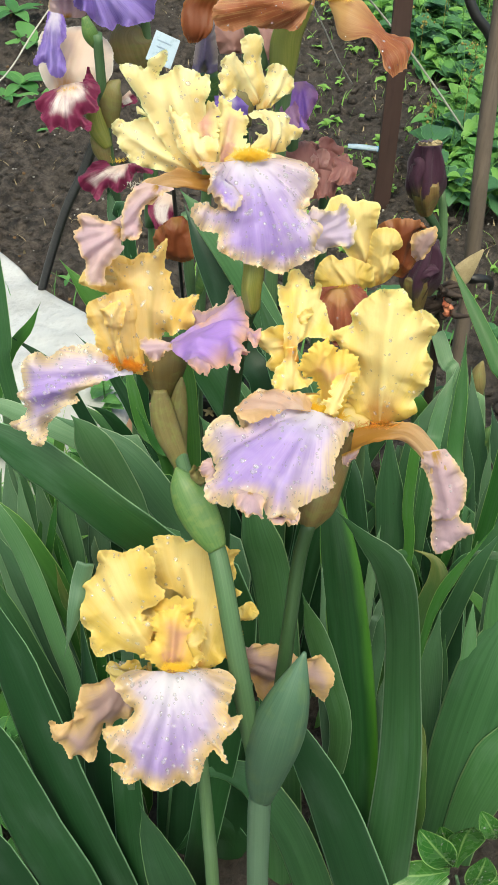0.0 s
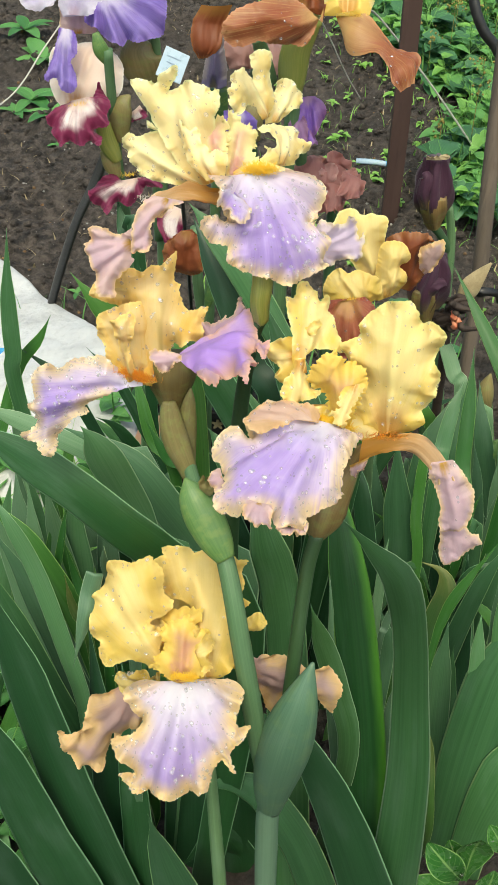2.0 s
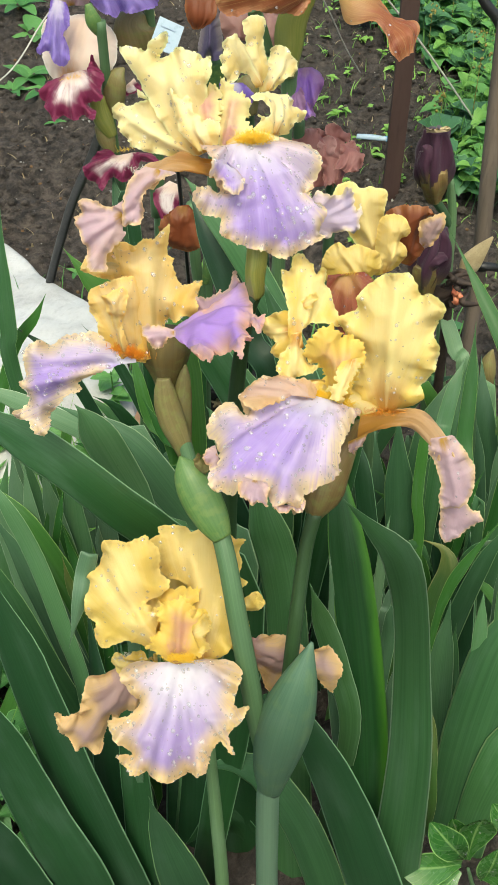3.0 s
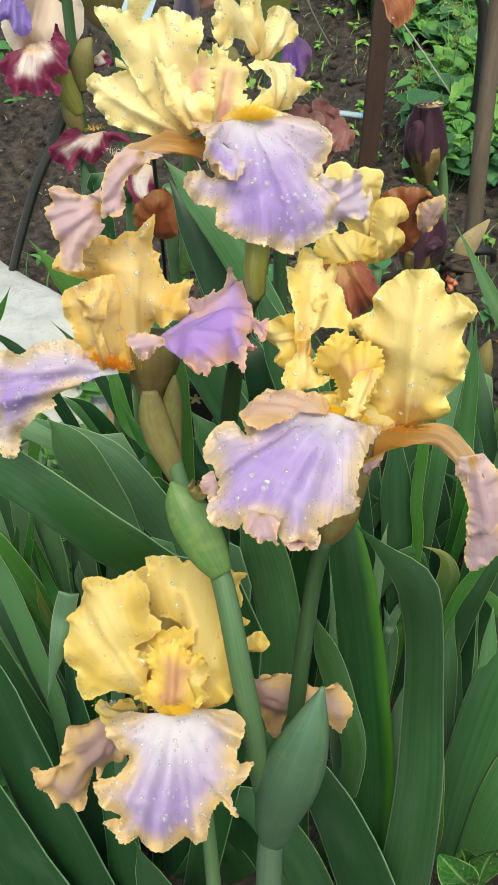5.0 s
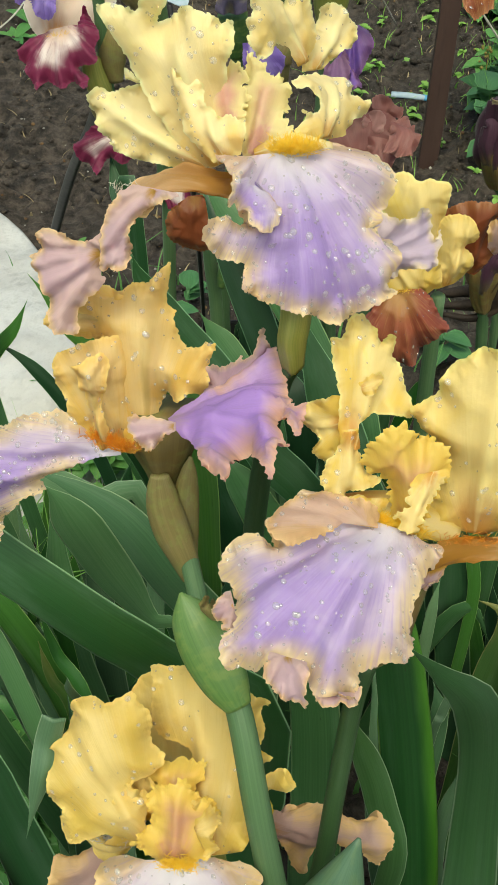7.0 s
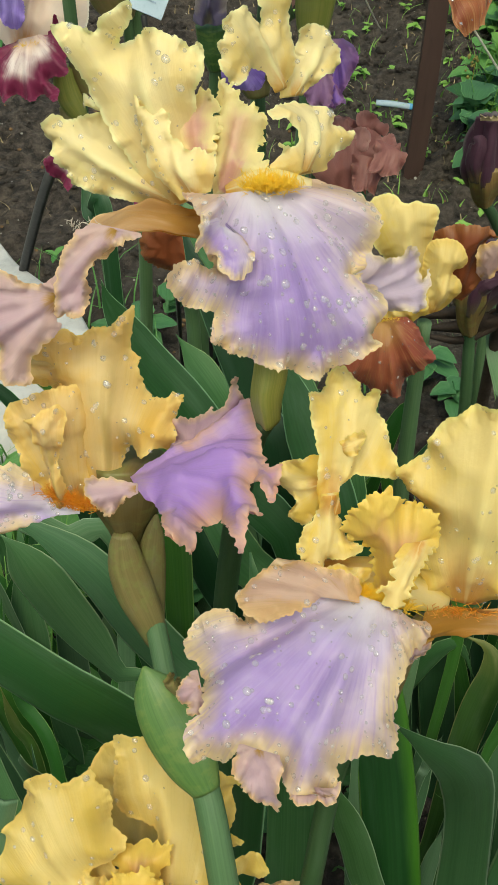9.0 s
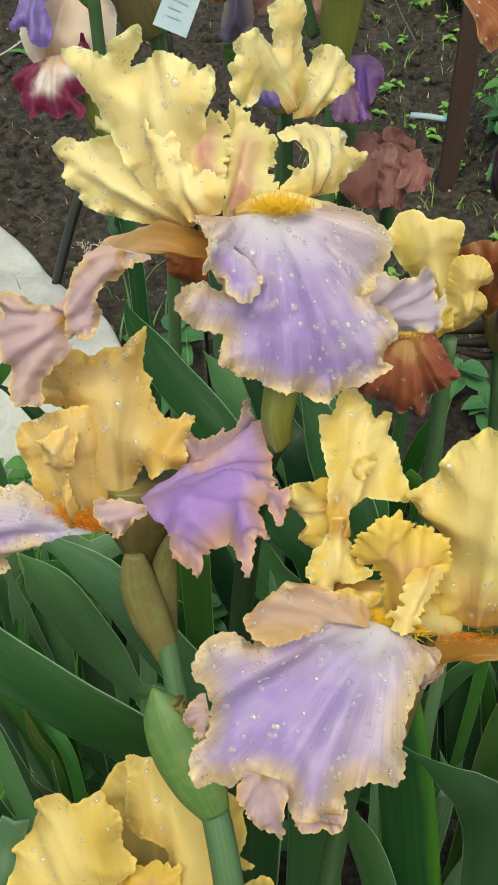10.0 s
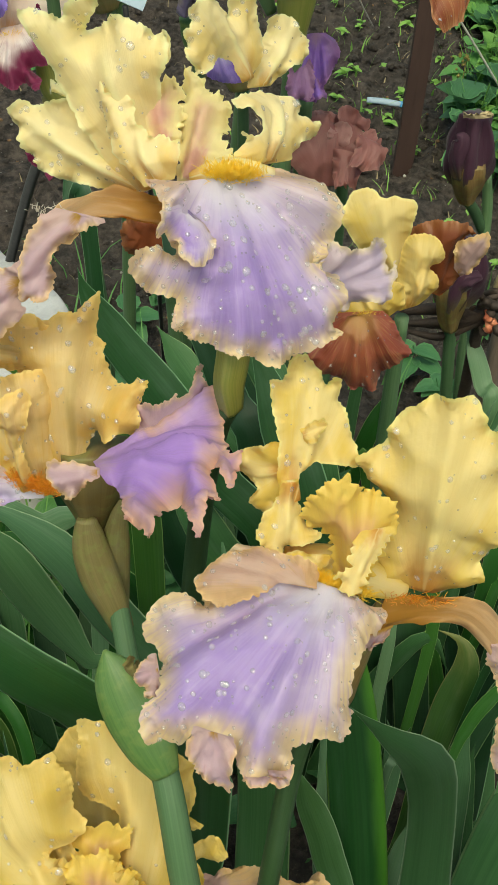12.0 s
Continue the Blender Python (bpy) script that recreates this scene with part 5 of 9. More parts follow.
frill(broad_iris, "standard", WARM_STANDARD, ((0.0987, 0.5618, 0.7556), (0.1067, 0.5627, 0.7557)), [
    (0.0917, 0.5597, 0.7587), (0.0914, 0.5557, 0.7572), (0.0943, 0.5558, 0.7522), (0.0993, 0.5538, 0.7541), (0.1040, 0.5577, 0.7544), (0.1072, 0.5603, 0.7561)], 304, waves=7, ruffle=0.002)
frill(broad_iris, "standard", WARM_STANDARD, ((0.0855, 0.5866, 0.7861), (0.0874, 0.5814, 0.7658)), [
    (0.0825, 0.5862, 0.7867), (0.0774, 0.5823, 0.7881), (0.0736, 0.5859, 0.7813), (0.0711, 0.5806, 0.7842), (0.0707, 0.5842, 0.7731), (0.0760, 0.5856, 0.7683), (0.0782, 0.5793, 0.7692), (0.0758, 0.5756, 0.7651), (0.0807, 0.5782, 0.7593), (0.0852, 0.5758, 0.7643)], 42, cup=0.12, waves=9, ruffle=0.0016, lace=0.04)
frill(broad_iris, "standard", WARM_STANDARD, ((0.1356, 0.5722, 0.7311), (0.1539, 0.5694, 0.7337)), [
    (0.1281, 0.5729, 0.7321), (0.1221, 0.5717, 0.7361), (0.1259, 0.5785, 0.7513), (0.1300, 0.5834, 0.7592), (0.1262, 0.5875, 0.7653), (0.1178, 0.5910, 0.7724), (0.1126, 0.5830, 0.7850), (0.1181, 0.5892, 0.7855), (0.1238, 0.5949, 0.7844), (0.1216, 0.5845, 0.7972), (0.1266, 0.5914, 0.7999), (0.1318, 0.5871, 0.8078), (0.1371, 0.5934, 0.8079), (0.1410, 0.5870, 0.8139), (0.1508, 0.5931, 0.8097), (0.1547, 0.5845, 0.8074), (0.1584, 0.5905, 0.7986), (0.1625, 0.5788, 0.8052), (0.1702, 0.5742, 0.8005), (0.1699, 0.5807, 0.7905), (0.1685, 0.5844, 0.7833), (0.1663, 0.5752, 0.7809), (0.1700, 0.5703, 0.7787), (0.1704, 0.5759, 0.7664), (0.1679, 0.5667, 0.7634), (0.1657, 0.5758, 0.7498), (0.1627, 0.5711, 0.7499), (0.1644, 0.5646, 0.7463), (0.1607, 0.5683, 0.7381)], 43, cup=0.2, waves=18, drops=68, ruffle=0.0016, lace=0.04)
frill(broad_iris, "style_arm", STYLE, ((0.1090, 0.5579, 0.7421), (0.1198, 0.5583, 0.7437)), [
    (0.1079, 0.5614, 0.7542), (0.1041, 0.5648, 0.7635), (0.0974, 0.5662, 0.7671), (0.0950, 0.5657, 0.7751), (0.0972, 0.5667, 0.7828), (0.1021, 0.5670, 0.7887), (0.1077, 0.5676, 0.7904), (0.1120, 0.5686, 0.7887), (0.1154, 0.5695, 0.7816), (0.1193, 0.5688, 0.7845), (0.1235, 0.5693, 0.7814), (0.1287, 0.5680, 0.7734), (0.1275, 0.5657, 0.7670), (0.1245, 0.5626, 0.7581)], 44, cup=0.2, waves=22, label='fringed yellow style arm', ruffle=0.0016, lace=0.04)
frill(broad_iris, "style_arm", WARM_STANDARD, ((0.1135, 0.5608, 0.7707), (0.1287, 0.5643, 0.7731)), [
    (0.1132, 0.5539, 0.7668), (0.1124, 0.5503, 0.7636), (0.1079, 0.5475, 0.7630), (0.1111, 0.5483, 0.7567), (0.1144, 0.5431, 0.7563), (0.1176, 0.5462, 0.7543), (0.1189, 0.5497, 0.7606), (0.1228, 0.5564, 0.7652)], 45, cup=0.2, waves=8, ruffle=0.0016, lace=0.04)
petal(broad_iris, "fall", TAN_FALL, [((0.1286, 0.5600, 0.7183), (0.0055, 0.0000, 0.0037)),
    ((0.1283, 0.5580, 0.7123), (0.0037, 0.0000, 0.0034)),
    ((0.1279, 0.5570, 0.7107), (0.0020, 0.0000, 0.0026))], 46, cup=0.1, waves=7, ruffle=0.002, label='mauve and tan drooping fall')
petal(broad_iris, "fall", ARM_FALL, [((0.1290, 0.5625, 0.7243), (-0.0005, -0.0025, -0.0062)),
    ((0.1458, 0.5605, 0.7332), (-0.0008, -0.0025, -0.0044)),
    ((0.1611, 0.5575, 0.7355), (-0.0033, -0.0025, -0.0045)),
    ((0.1743, 0.5515, 0.7246), (-0.0044, -0.0015, -0.0023)),
    ((0.1785, 0.5490, 0.7166), (-0.0050, -0.0010, -0.0023))], 47, cup=0.2, ruffle=0.003, folds=0.3, lace=0.05, waves=8)
frill(broad_iris, "fall", TAN_FALL, ((0.1693, 0.5508, 0.7281), (0.1813, 0.5512, 0.7307)), [
    (0.1688, 0.5488, 0.7202), (0.1739, 0.5463, 0.7105), (0.1780, 0.5436, 0.6998), (0.1778, 0.5413, 0.6904), (0.1809, 0.5396, 0.6834), (0.1890, 0.5401, 0.6860), (0.1950, 0.5412, 0.6914), (0.1966, 0.5431, 0.6994), (0.1967, 0.5456, 0.7093), (0.1927, 0.5476, 0.7173), (0.1879, 0.5494, 0.7241)], 48, cup=0.14, ruffle=0.002, folds=0.35, waves=12, drops=10, label='mauve and tan drooping fall')
frill(broad_iris, "fall", TAN_FALL, ((0.1802, 0.5478, 0.6830), (0.1933, 0.5482, 0.6865)), [
    (0.1811, 0.5464, 0.6730), (0.1816, 0.5450, 0.6633), (0.1848, 0.5437, 0.6540), (0.1918, 0.5439, 0.6563), (0.1986, 0.5447, 0.6625), (0.2062, 0.5456, 0.6696), (0.2041, 0.5466, 0.6766), (0.1976, 0.5471, 0.6794)], 49, cup=0.14, ruffle=0.002, folds=0.35, waves=9, drops=5, label='mauve and tan drooping fall')
frill(broad_iris, "fall", TAN_FALL, ((0.0654, 0.4993, 0.7362), (0.0787, 0.4959, 0.7380)), [
    (0.0642, 0.4909, 0.7387), (0.0656, 0.4887, 0.7335), (0.0696, 0.4820, 0.7398), (0.0713, 0.4820, 0.7350), (0.0750, 0.4769, 0.7399), (0.0796, 0.4765, 0.7373), (0.0791, 0.4846, 0.7335), (0.0799, 0.4900, 0.7381)], 50, cup=0.1, waves=9, label='mauve and tan drooping fall', ruffle=0.0016, lace=0.04)
frill(broad_iris, "fall", VIOLET_FALL, ((0.0924, 0.5545, 0.7541), (0.1170, 0.5470, 0.7529)), [
    (0.0885, 0.5595, 0.7532), (0.0805, 0.5621, 0.7574), (0.0718, 0.5589, 0.7573), (0.0637, 0.5543, 0.7530), (0.0601, 0.5450, 0.7527), (0.0647, 0.5457, 0.7403), (0.0570, 0.5393, 0.7539), (0.0477, 0.5399, 0.7479), (0.0437, 0.5328, 0.7484), (0.0430, 0.5308, 0.7420), (0.0481, 0.5297, 0.7364), (0.0508, 0.5257, 0.7293), (0.0515, 0.5127, 0.7335), (0.0471, 0.5036, 0.7389), (0.0473, 0.4990, 0.7334), (0.0506, 0.4931, 0.7350), (0.0556, 0.5006, 0.7251), (0.0613, 0.5005, 0.7236), (0.0671, 0.4969, 0.7397), (0.0780, 0.4978, 0.7332), (0.0831, 0.4865, 0.7329), (0.0966, 0.4857, 0.7355), (0.0937, 0.4936, 0.7212), (0.0981, 0.4907, 0.7338), (0.0985, 0.5005, 0.7281), (0.1060, 0.5006, 0.7364), (0.1143, 0.4968, 0.7412), (0.1174, 0.5100, 0.7353), (0.1165, 0.5188, 0.7349), (0.1214, 0.5338, 0.7452), (0.1241, 0.5315, 0.7539), (0.1268, 0.5392, 0.7553)], 51, cup=0.15, waves=22, drops=285, label='wet violet fall with a tan frilled edge', ruffle=0.0034, lace=0.04)
frill(broad_iris, "fall", TAN_FALL, ((0.0481, 0.5289, 0.7334), (0.0517, 0.5179, 0.7291)), [
    (0.0467, 0.5279, 0.7339), (0.0443, 0.5221, 0.7370), (0.0421, 0.5213, 0.7309), (0.0425, 0.5161, 0.7344), (0.0449, 0.5189, 0.7264), (0.0475, 0.5110, 0.7328), (0.0504, 0.5134, 0.7283)], 301, waves=8, ruffle=0.002, label='mauve and tan drooping fall')
frill(broad_iris, "fall", TAN_FALL, ((0.0821, 0.4921, 0.7240), (0.0969, 0.4926, 0.7252)), [
    (0.0821, 0.4888, 0.7256), (0.0846, 0.4849, 0.7281), (0.0901, 0.4860, 0.7251), (0.0945, 0.4861, 0.7293), (0.0986, 0.4892, 0.7251), (0.0990, 0.4933, 0.7268)], 302, waves=8, ruffle=0.002, label='mauve and tan drooping fall')
frill(broad_iris, "fall", HAFT, ((0.0893, 0.5464, 0.7569), (0.1024, 0.5451, 0.7573)), [
    (0.0825, 0.5392, 0.7582), (0.0752, 0.5352, 0.7580), (0.0687, 0.5353, 0.7556), (0.0648, 0.5363, 0.7576), (0.0608, 0.5402, 0.7588), (0.0643, 0.5494, 0.7590), (0.0723, 0.5527, 0.7646), (0.0808, 0.5571, 0.7633), (0.0928, 0.5531, 0.7645), (0.1019, 0.5516, 0.7608)], 332, waves=8, ruffle=0.001, drops=12, folds=0.5, label='tan-amber upper lobe of a fall')
frill(golden_iris, "standard", GOLD_STANDARD, ((0.0057, 0.5450, 0.5529), (0.0369, 0.5450, 0.5558)), [
    (-0.0075, 0.5500, 0.5751), (-0.0090, 0.5550, 0.5976), (-0.0032, 0.5600, 0.6146), (0.0063, 0.5620, 0.6250), (0.0342, 0.5620, 0.6305), (0.0417, 0.5600, 0.6210), (0.0458, 0.5550, 0.6024), (0.0443, 0.5500, 0.5798)], 52, cup=0.1, waves=12)
frill(golden_iris, "standard", GOLD_STANDARD, ((0.0591, 0.5005, 0.5922), (0.0678, 0.5022, 0.5965)), [
    (0.0561, 0.5143, 0.6187), (0.0534, 0.5285, 0.6440), (0.0537, 0.5333, 0.6614), (0.0595, 0.5345, 0.6557), (0.0657, 0.5277, 0.6617), (0.0614, 0.5340, 0.6465), (0.0638, 0.5236, 0.6452), (0.0625, 0.5186, 0.6403), (0.0680, 0.5145, 0.6378), (0.0607, 0.5216, 0.6240), (0.0647, 0.5160, 0.6229), (0.0734, 0.5129, 0.6313), (0.0789, 0.5082, 0.6279), (0.0738, 0.5119, 0.6168), (0.0660, 0.5143, 0.6116), (0.0692, 0.5042, 0.6106)], 53, cup=0.1, waves=14, ruffle=0.0016, lace=0.04)
frill(golden_iris, "standard", GOLD_STANDARD, ((0.0338, 0.4880, 0.5916), (0.0528, 0.4909, 0.5954)), [
    (0.0297, 0.5117, 0.6086), (0.0299, 0.5277, 0.6170), (0.0152, 0.5322, 0.6213), (0.0106, 0.5412, 0.6269), (0.0101, 0.5486, 0.6397), (0.0081, 0.5578, 0.6380), (0.0186, 0.5540, 0.6442), (0.0251, 0.5592, 0.6380), (0.0307, 0.5515, 0.6411), (0.0380, 0.5575, 0.6408), (0.0443, 0.5484, 0.6403), (0.0485, 0.5410, 0.6304), (0.0536, 0.5233, 0.6188), (0.0602, 0.5074, 0.6112), (0.0614, 0.5016, 0.6021), (0.0581, 0.4904, 0.6021)], 54, cup=0.18, waves=16, drops=24, ruffle=0.0016, lace=0.04)
frill(golden_iris, "standard", GOLD_STANDARD, ((0.0134, 0.4858, 0.6033), (0.0272, 0.4864, 0.6039)), [
    (0.0036, 0.4879, 0.6079), (-0.0051, 0.4857, 0.6123), (-0.0169, 0.4793, 0.6111), (-0.0233, 0.4908, 0.6123), (-0.0214, 0.4899, 0.6215), (-0.0283, 0.4969, 0.6204), (-0.0289, 0.4979, 0.6322), (-0.0282, 0.5096, 0.6370), (-0.0282, 0.5073, 0.6445), (-0.0234, 0.5151, 0.6440), (-0.0211, 0.5225, 0.6464), (-0.0196, 0.5203, 0.6612), (-0.0121, 0.5252, 0.6568), (-0.0042, 0.5205, 0.6612), (0.0049, 0.5281, 0.6601), (0.0091, 0.5231, 0.6607), (0.0139, 0.5232, 0.6536), (0.0138, 0.5203, 0.6392), (0.0208, 0.5134, 0.6372), (0.0179, 0.5076, 0.6332), (0.0091, 0.5011, 0.6320), (0.0062, 0.4964, 0.6295), (0.0164, 0.4962, 0.6255), (0.0147, 0.4926, 0.6138)], 55, cup=0.18, waves=18, drops=39, ruffle=0.0016, lace=0.04)
frill(golden_iris, "style_arm", STYLE, ((0.0213, 0.4870, 0.5950), (0.0368, 0.4870, 0.5965)), [
    (0.0191, 0.4950, 0.6094), (0.0199, 0.5050, 0.6189), (0.0135, 0.5150, 0.6237), (0.0379, 0.5150, 0.6300), (0.0353, 0.5050, 0.6230), (0.0345, 0.4950, 0.6109)], 56, cup=0.2, waves=8, ruffle=0.002, label='fringed yellow style arm')
frill(golden_iris, "style_arm", GOLD_STANDARD, ((0.0217, 0.4970, 0.6018), (0.0288, 0.4970, 0.6024)), [
    (0.0065, 0.4970, 0.6085), (0.0012, 0.5070, 0.6159), (0.0016, 0.5150, 0.6189), (0.0096, 0.5150, 0.6223), (0.0172, 0.5100, 0.6192), (0.0245, 0.5000, 0.6119)], 57, cup=0.2, waves=9, ruffle=0.004)
frill(golden_iris, "style_arm", STYLE, ((0.0215, 0.4816, 0.6012), (0.0339, 0.4824, 0.6004)), [
    (0.0161, 0.4802, 0.6090), (0.0104, 0.4840, 0.6079), (0.0136, 0.4845, 0.6194), (0.0170, 0.4926, 0.6194), (0.0163, 0.4927, 0.6307), (0.0160, 0.5009, 0.6314), (0.0241, 0.4977, 0.6369), (0.0315, 0.4985, 0.6407), (0.0360, 0.5001, 0.6311), (0.0433, 0.4949, 0.6337), (0.0465, 0.4958, 0.6195), (0.0426, 0.4872, 0.6189), (0.0452, 0.4868, 0.6068), (0.0390, 0.4807, 0.6064)], 58, cup=0.15, waves=8, ruffle=0.0016, lace=0.04)
frill(golden_iris, "style_arm", GOLD_STANDARD, ((0.0146, 0.4960, 0.6151), (0.0171, 0.5001, 0.6210)), [
    (0.0098, 0.4919, 0.6185), (0.0030, 0.4955, 0.6167), (0.0005, 0.4932, 0.6285), (0.0031, 0.4994, 0.6299), (0.0083, 0.4976, 0.6345), (0.0122, 0.5019, 0.6257), (0.0162, 0.4981, 0.6274)], 59, cup=0.2, waves=9, ruffle=0.0016, lace=0.04)
frill(golden_iris, "fall", MAUVE_BACK, ((0.0645, 0.5224, 0.5755), (0.0659, 0.5176, 0.5571)), [
    (0.0725, 0.5258, 0.5756), (0.0853, 0.5302, 0.5726), (0.0987, 0.5332, 0.5643), (0.1067, 0.5338, 0.5554), (0.1178, 0.5392, 0.5587), (0.1229, 0.5388, 0.5506), (0.1308, 0.5380, 0.5371), (0.1284, 0.5340, 0.5264), (0.1278, 0.5300, 0.5127), (0.1202, 0.5294, 0.5211), (0.1138, 0.5296, 0.5308), (0.1038, 0.5278, 0.5384), (0.0925, 0.5230, 0.5375), (0.0873, 0.5182, 0.5277), (0.0816, 0.5166, 0.5305), (0.0753, 0.5188, 0.5474)], 60, cup=0.12, waves=14, label='mauve-brown back of a fall')
frill(golden_iris, "fall", MAUVE_BACK, ((-0.0061, 0.5089, 0.5635), (-0.0017, 0.5058, 0.5531)), [
    (-0.0170, 0.5059, 0.5603), (-0.0314, 0.5013, 0.5559), (-0.0374, 0.4993, 0.5459), (-0.0387, 0.4930, 0.5390), (-0.0424, 0.4950, 0.5234), (-0.0348, 0.4904, 0.5357), (-0.0510, 0.4910, 0.5250), (-0.0558, 0.4862, 0.5343), (-0.0549, 0.4877, 0.5164), (-0.0484, 0.4810, 0.5109), (-0.0434, 0.4797, 0.5003), (-0.0395, 0.4883, 0.4978), (-0.0318, 0.4792, 0.5012), (-0.0264, 0.4812, 0.5001), (-0.0260, 0.4918, 0.5042), (-0.0210, 0.4961, 0.5211), (-0.0190, 0.4889, 0.5157), (-0.0123, 0.4976, 0.5231), (-0.0005, 0.4989, 0.5351)], 61, cup=0.16, waves=15, label='mauve-brown back of a fall', ruffle=0.0016, lace=0.04)
frill(golden_iris, "fall", PALE_FALL, ((0.0147, 0.4861, 0.5932), (0.0448, 0.4873, 0.5974)), [
    (0.0042, 0.4862, 0.5935), (-0.0044, 0.4837, 0.5903), (-0.0073, 0.4760, 0.5917), (-0.0019, 0.4749, 0.5797), (0.0052, 0.4724, 0.5723), (0.0002, 0.4598, 0.5749), (-0.0095, 0.4556, 0.5757), (-0.0115, 0.4572, 0.5655), (-0.0035, 0.4462, 0.5650), (0.0025, 0.4472, 0.5521), (-0.0047, 0.4413, 0.5604), (-0.0028, 0.4411, 0.5518), (0.0052, 0.4304, 0.5544), (0.0121, 0.4398, 0.5464), (0.0222, 0.4305, 0.5534), (0.0302, 0.4335, 0.5483), (0.0363, 0.4404, 0.5466), (0.0441, 0.4330, 0.5551), (0.0493, 0.4331, 0.5616), (0.0497, 0.4463, 0.5532), (0.0546, 0.4501, 0.5660), (0.0622, 0.4404, 0.5697), (0.0647, 0.4428, 0.5663), (0.0609, 0.4563, 0.5664), (0.0676, 0.4588, 0.5753), (0.0724, 0.4606, 0.5892), (0.0652, 0.4675, 0.5771), (0.0628, 0.4661, 0.5873), (0.0664, 0.4722, 0.5962), (0.0663, 0.4824, 0.5966), (0.0586, 0.4835, 0.6026)], 62, cup=0.14, waves=20, drops=225, label='pale violet fall with a golden frilled edge', ruffle=0.0034, lace=0.04)
frill(golden_iris, "style_arm", GOLD_STANDARD, ((0.0344, 0.4943, 0.6243), (0.0398, 0.4868, 0.6127)), [
    (0.0361, 0.4931, 0.6352), (0.0417, 0.4975, 0.6295), (0.0465, 0.4903, 0.6333), (0.0476, 0.4921, 0.6209), (0.0444, 0.4830, 0.6232), (0.0463, 0.4834, 0.6123), (0.0427, 0.4784, 0.6129)], 323, waves=9, ruffle=0.002)

# ---- sword leaves of the clump ----
fan_left = thing("iris_leaf_fan", (-0.1000, 0.6200, 0.1000), "fan of broad grey-green iris leaves, wet and leaning over", "iris leaves", "leaf fans of the iris clump")
fan_mid = thing("iris_leaf_fan", (0.0600, 0.7000, 0.1000), "fan of upright blue-green sword-shaped iris leaves", "iris leaves", "leaf fans of the iris clump")
fan_right = thing("iris_leaf_fan", (0.1600, 0.6600, 0.1000), "fan of tall upright green iris leaves with one bent over", "iris leaves", "leaf fans of the iris clump")
fan_far = thing("iris_leaf_fan", (0.2600, 0.9500, 0.1000), "fan of narrow green iris leaves further back", "iris leaves", "leaf fans of the iris clump")
fan_back = thing("iris_leaf_fan", (-0.0200, 0.9500, 0.1000), "fan of green iris leaves behind the flowers", "iris leaves", "leaf fans of the iris clump")
blade(fan_left, BLADE_DEEP, [(0.0206, 0.6050, 0.0850), (0.0608, 0.6000, 0.5045), (0.0072, 0.5900, 0.5909), (-0.0233, 0.5850, 0.6282), (-0.0579, 0.5850, 0.6641), (-0.0966, 0.6000, 0.6790), (-0.1308, 0.6100, 0.6923)], (0.0142, 0.0168, 0.0163, 0.0157, 0.0152, 0.0145, 0.0069), 15, 0, 0.18, seed=63)
blade(fan_left, BLADE_SOFT, [(-0.0119, 0.6388, 0.0850), (0.0175, 0.6450, 0.5083), (-0.0108, 0.6450, 0.5571), (-0.0262, 0.6450, 0.5898), (-0.0400, 0.6400, 0.6316), (-0.0501, 0.6400, 0.6558), (-0.0588, 0.6400, 0.6687)], (0.0015, 0.0018, 0.0061, 0.0137, 0.0150, 0.0124, 0.0025), 10, 10, 0.3, seed=64)
blade(fan_left, BLADE_SOFT, [(0.0132, 0.6650, 0.0850), (0.0510, 0.6800, 0.4595), (0.0207, 0.6800, 0.5141), (-0.0032, 0.6800, 0.5530), (-0.0276, 0.6900, 0.5837), (-0.0567, 0.7000, 0.6018), (-0.0930, 0.7100, 0.6108)], (0.0139, 0.0164, 0.0148, 0.0144, 0.0133, 0.0097, 0.0036), 10, 0, 0.18, seed=65)
blade(fan_left, BLADE_FRESH, [(-0.0182, 0.6950, 0.0850), (0.0091, 0.7200, 0.4899), (-0.0323, 0.7200, 0.5324), (-0.0658, 0.7300, 0.5491), (-0.0886, 0.7300, 0.5567)], (0.0061, 0.0072, 0.0099, 0.0089, 0.0020), 20, 0, 0.18, seed=66)
blade(fan_left, BLADE_PALE, [(-0.0472, 0.7250, 0.0850), (-0.0297, 0.7600, 0.5029), (-0.0674, 0.7600, 0.5327), (-0.0997, 0.7600, 0.5523), (-0.1530, 0.7700, 0.5694), (-0.1805, 0.7700, 0.5784)], (0.0060, 0.0070, 0.0089, 0.0087, 0.0078, 0.0039), 10, 0, 0.18, seed=67)
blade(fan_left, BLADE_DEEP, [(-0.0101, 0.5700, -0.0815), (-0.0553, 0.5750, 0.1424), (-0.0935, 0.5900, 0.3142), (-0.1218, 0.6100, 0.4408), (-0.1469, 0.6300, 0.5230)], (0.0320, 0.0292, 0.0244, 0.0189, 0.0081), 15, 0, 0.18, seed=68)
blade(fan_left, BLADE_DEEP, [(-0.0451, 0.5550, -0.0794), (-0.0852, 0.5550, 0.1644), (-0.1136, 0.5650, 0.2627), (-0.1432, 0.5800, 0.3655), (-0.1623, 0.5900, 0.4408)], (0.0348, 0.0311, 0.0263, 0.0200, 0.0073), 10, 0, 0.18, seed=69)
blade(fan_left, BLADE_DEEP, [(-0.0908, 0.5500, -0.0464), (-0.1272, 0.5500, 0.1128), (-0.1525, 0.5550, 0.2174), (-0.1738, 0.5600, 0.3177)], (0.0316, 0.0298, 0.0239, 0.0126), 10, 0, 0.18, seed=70)
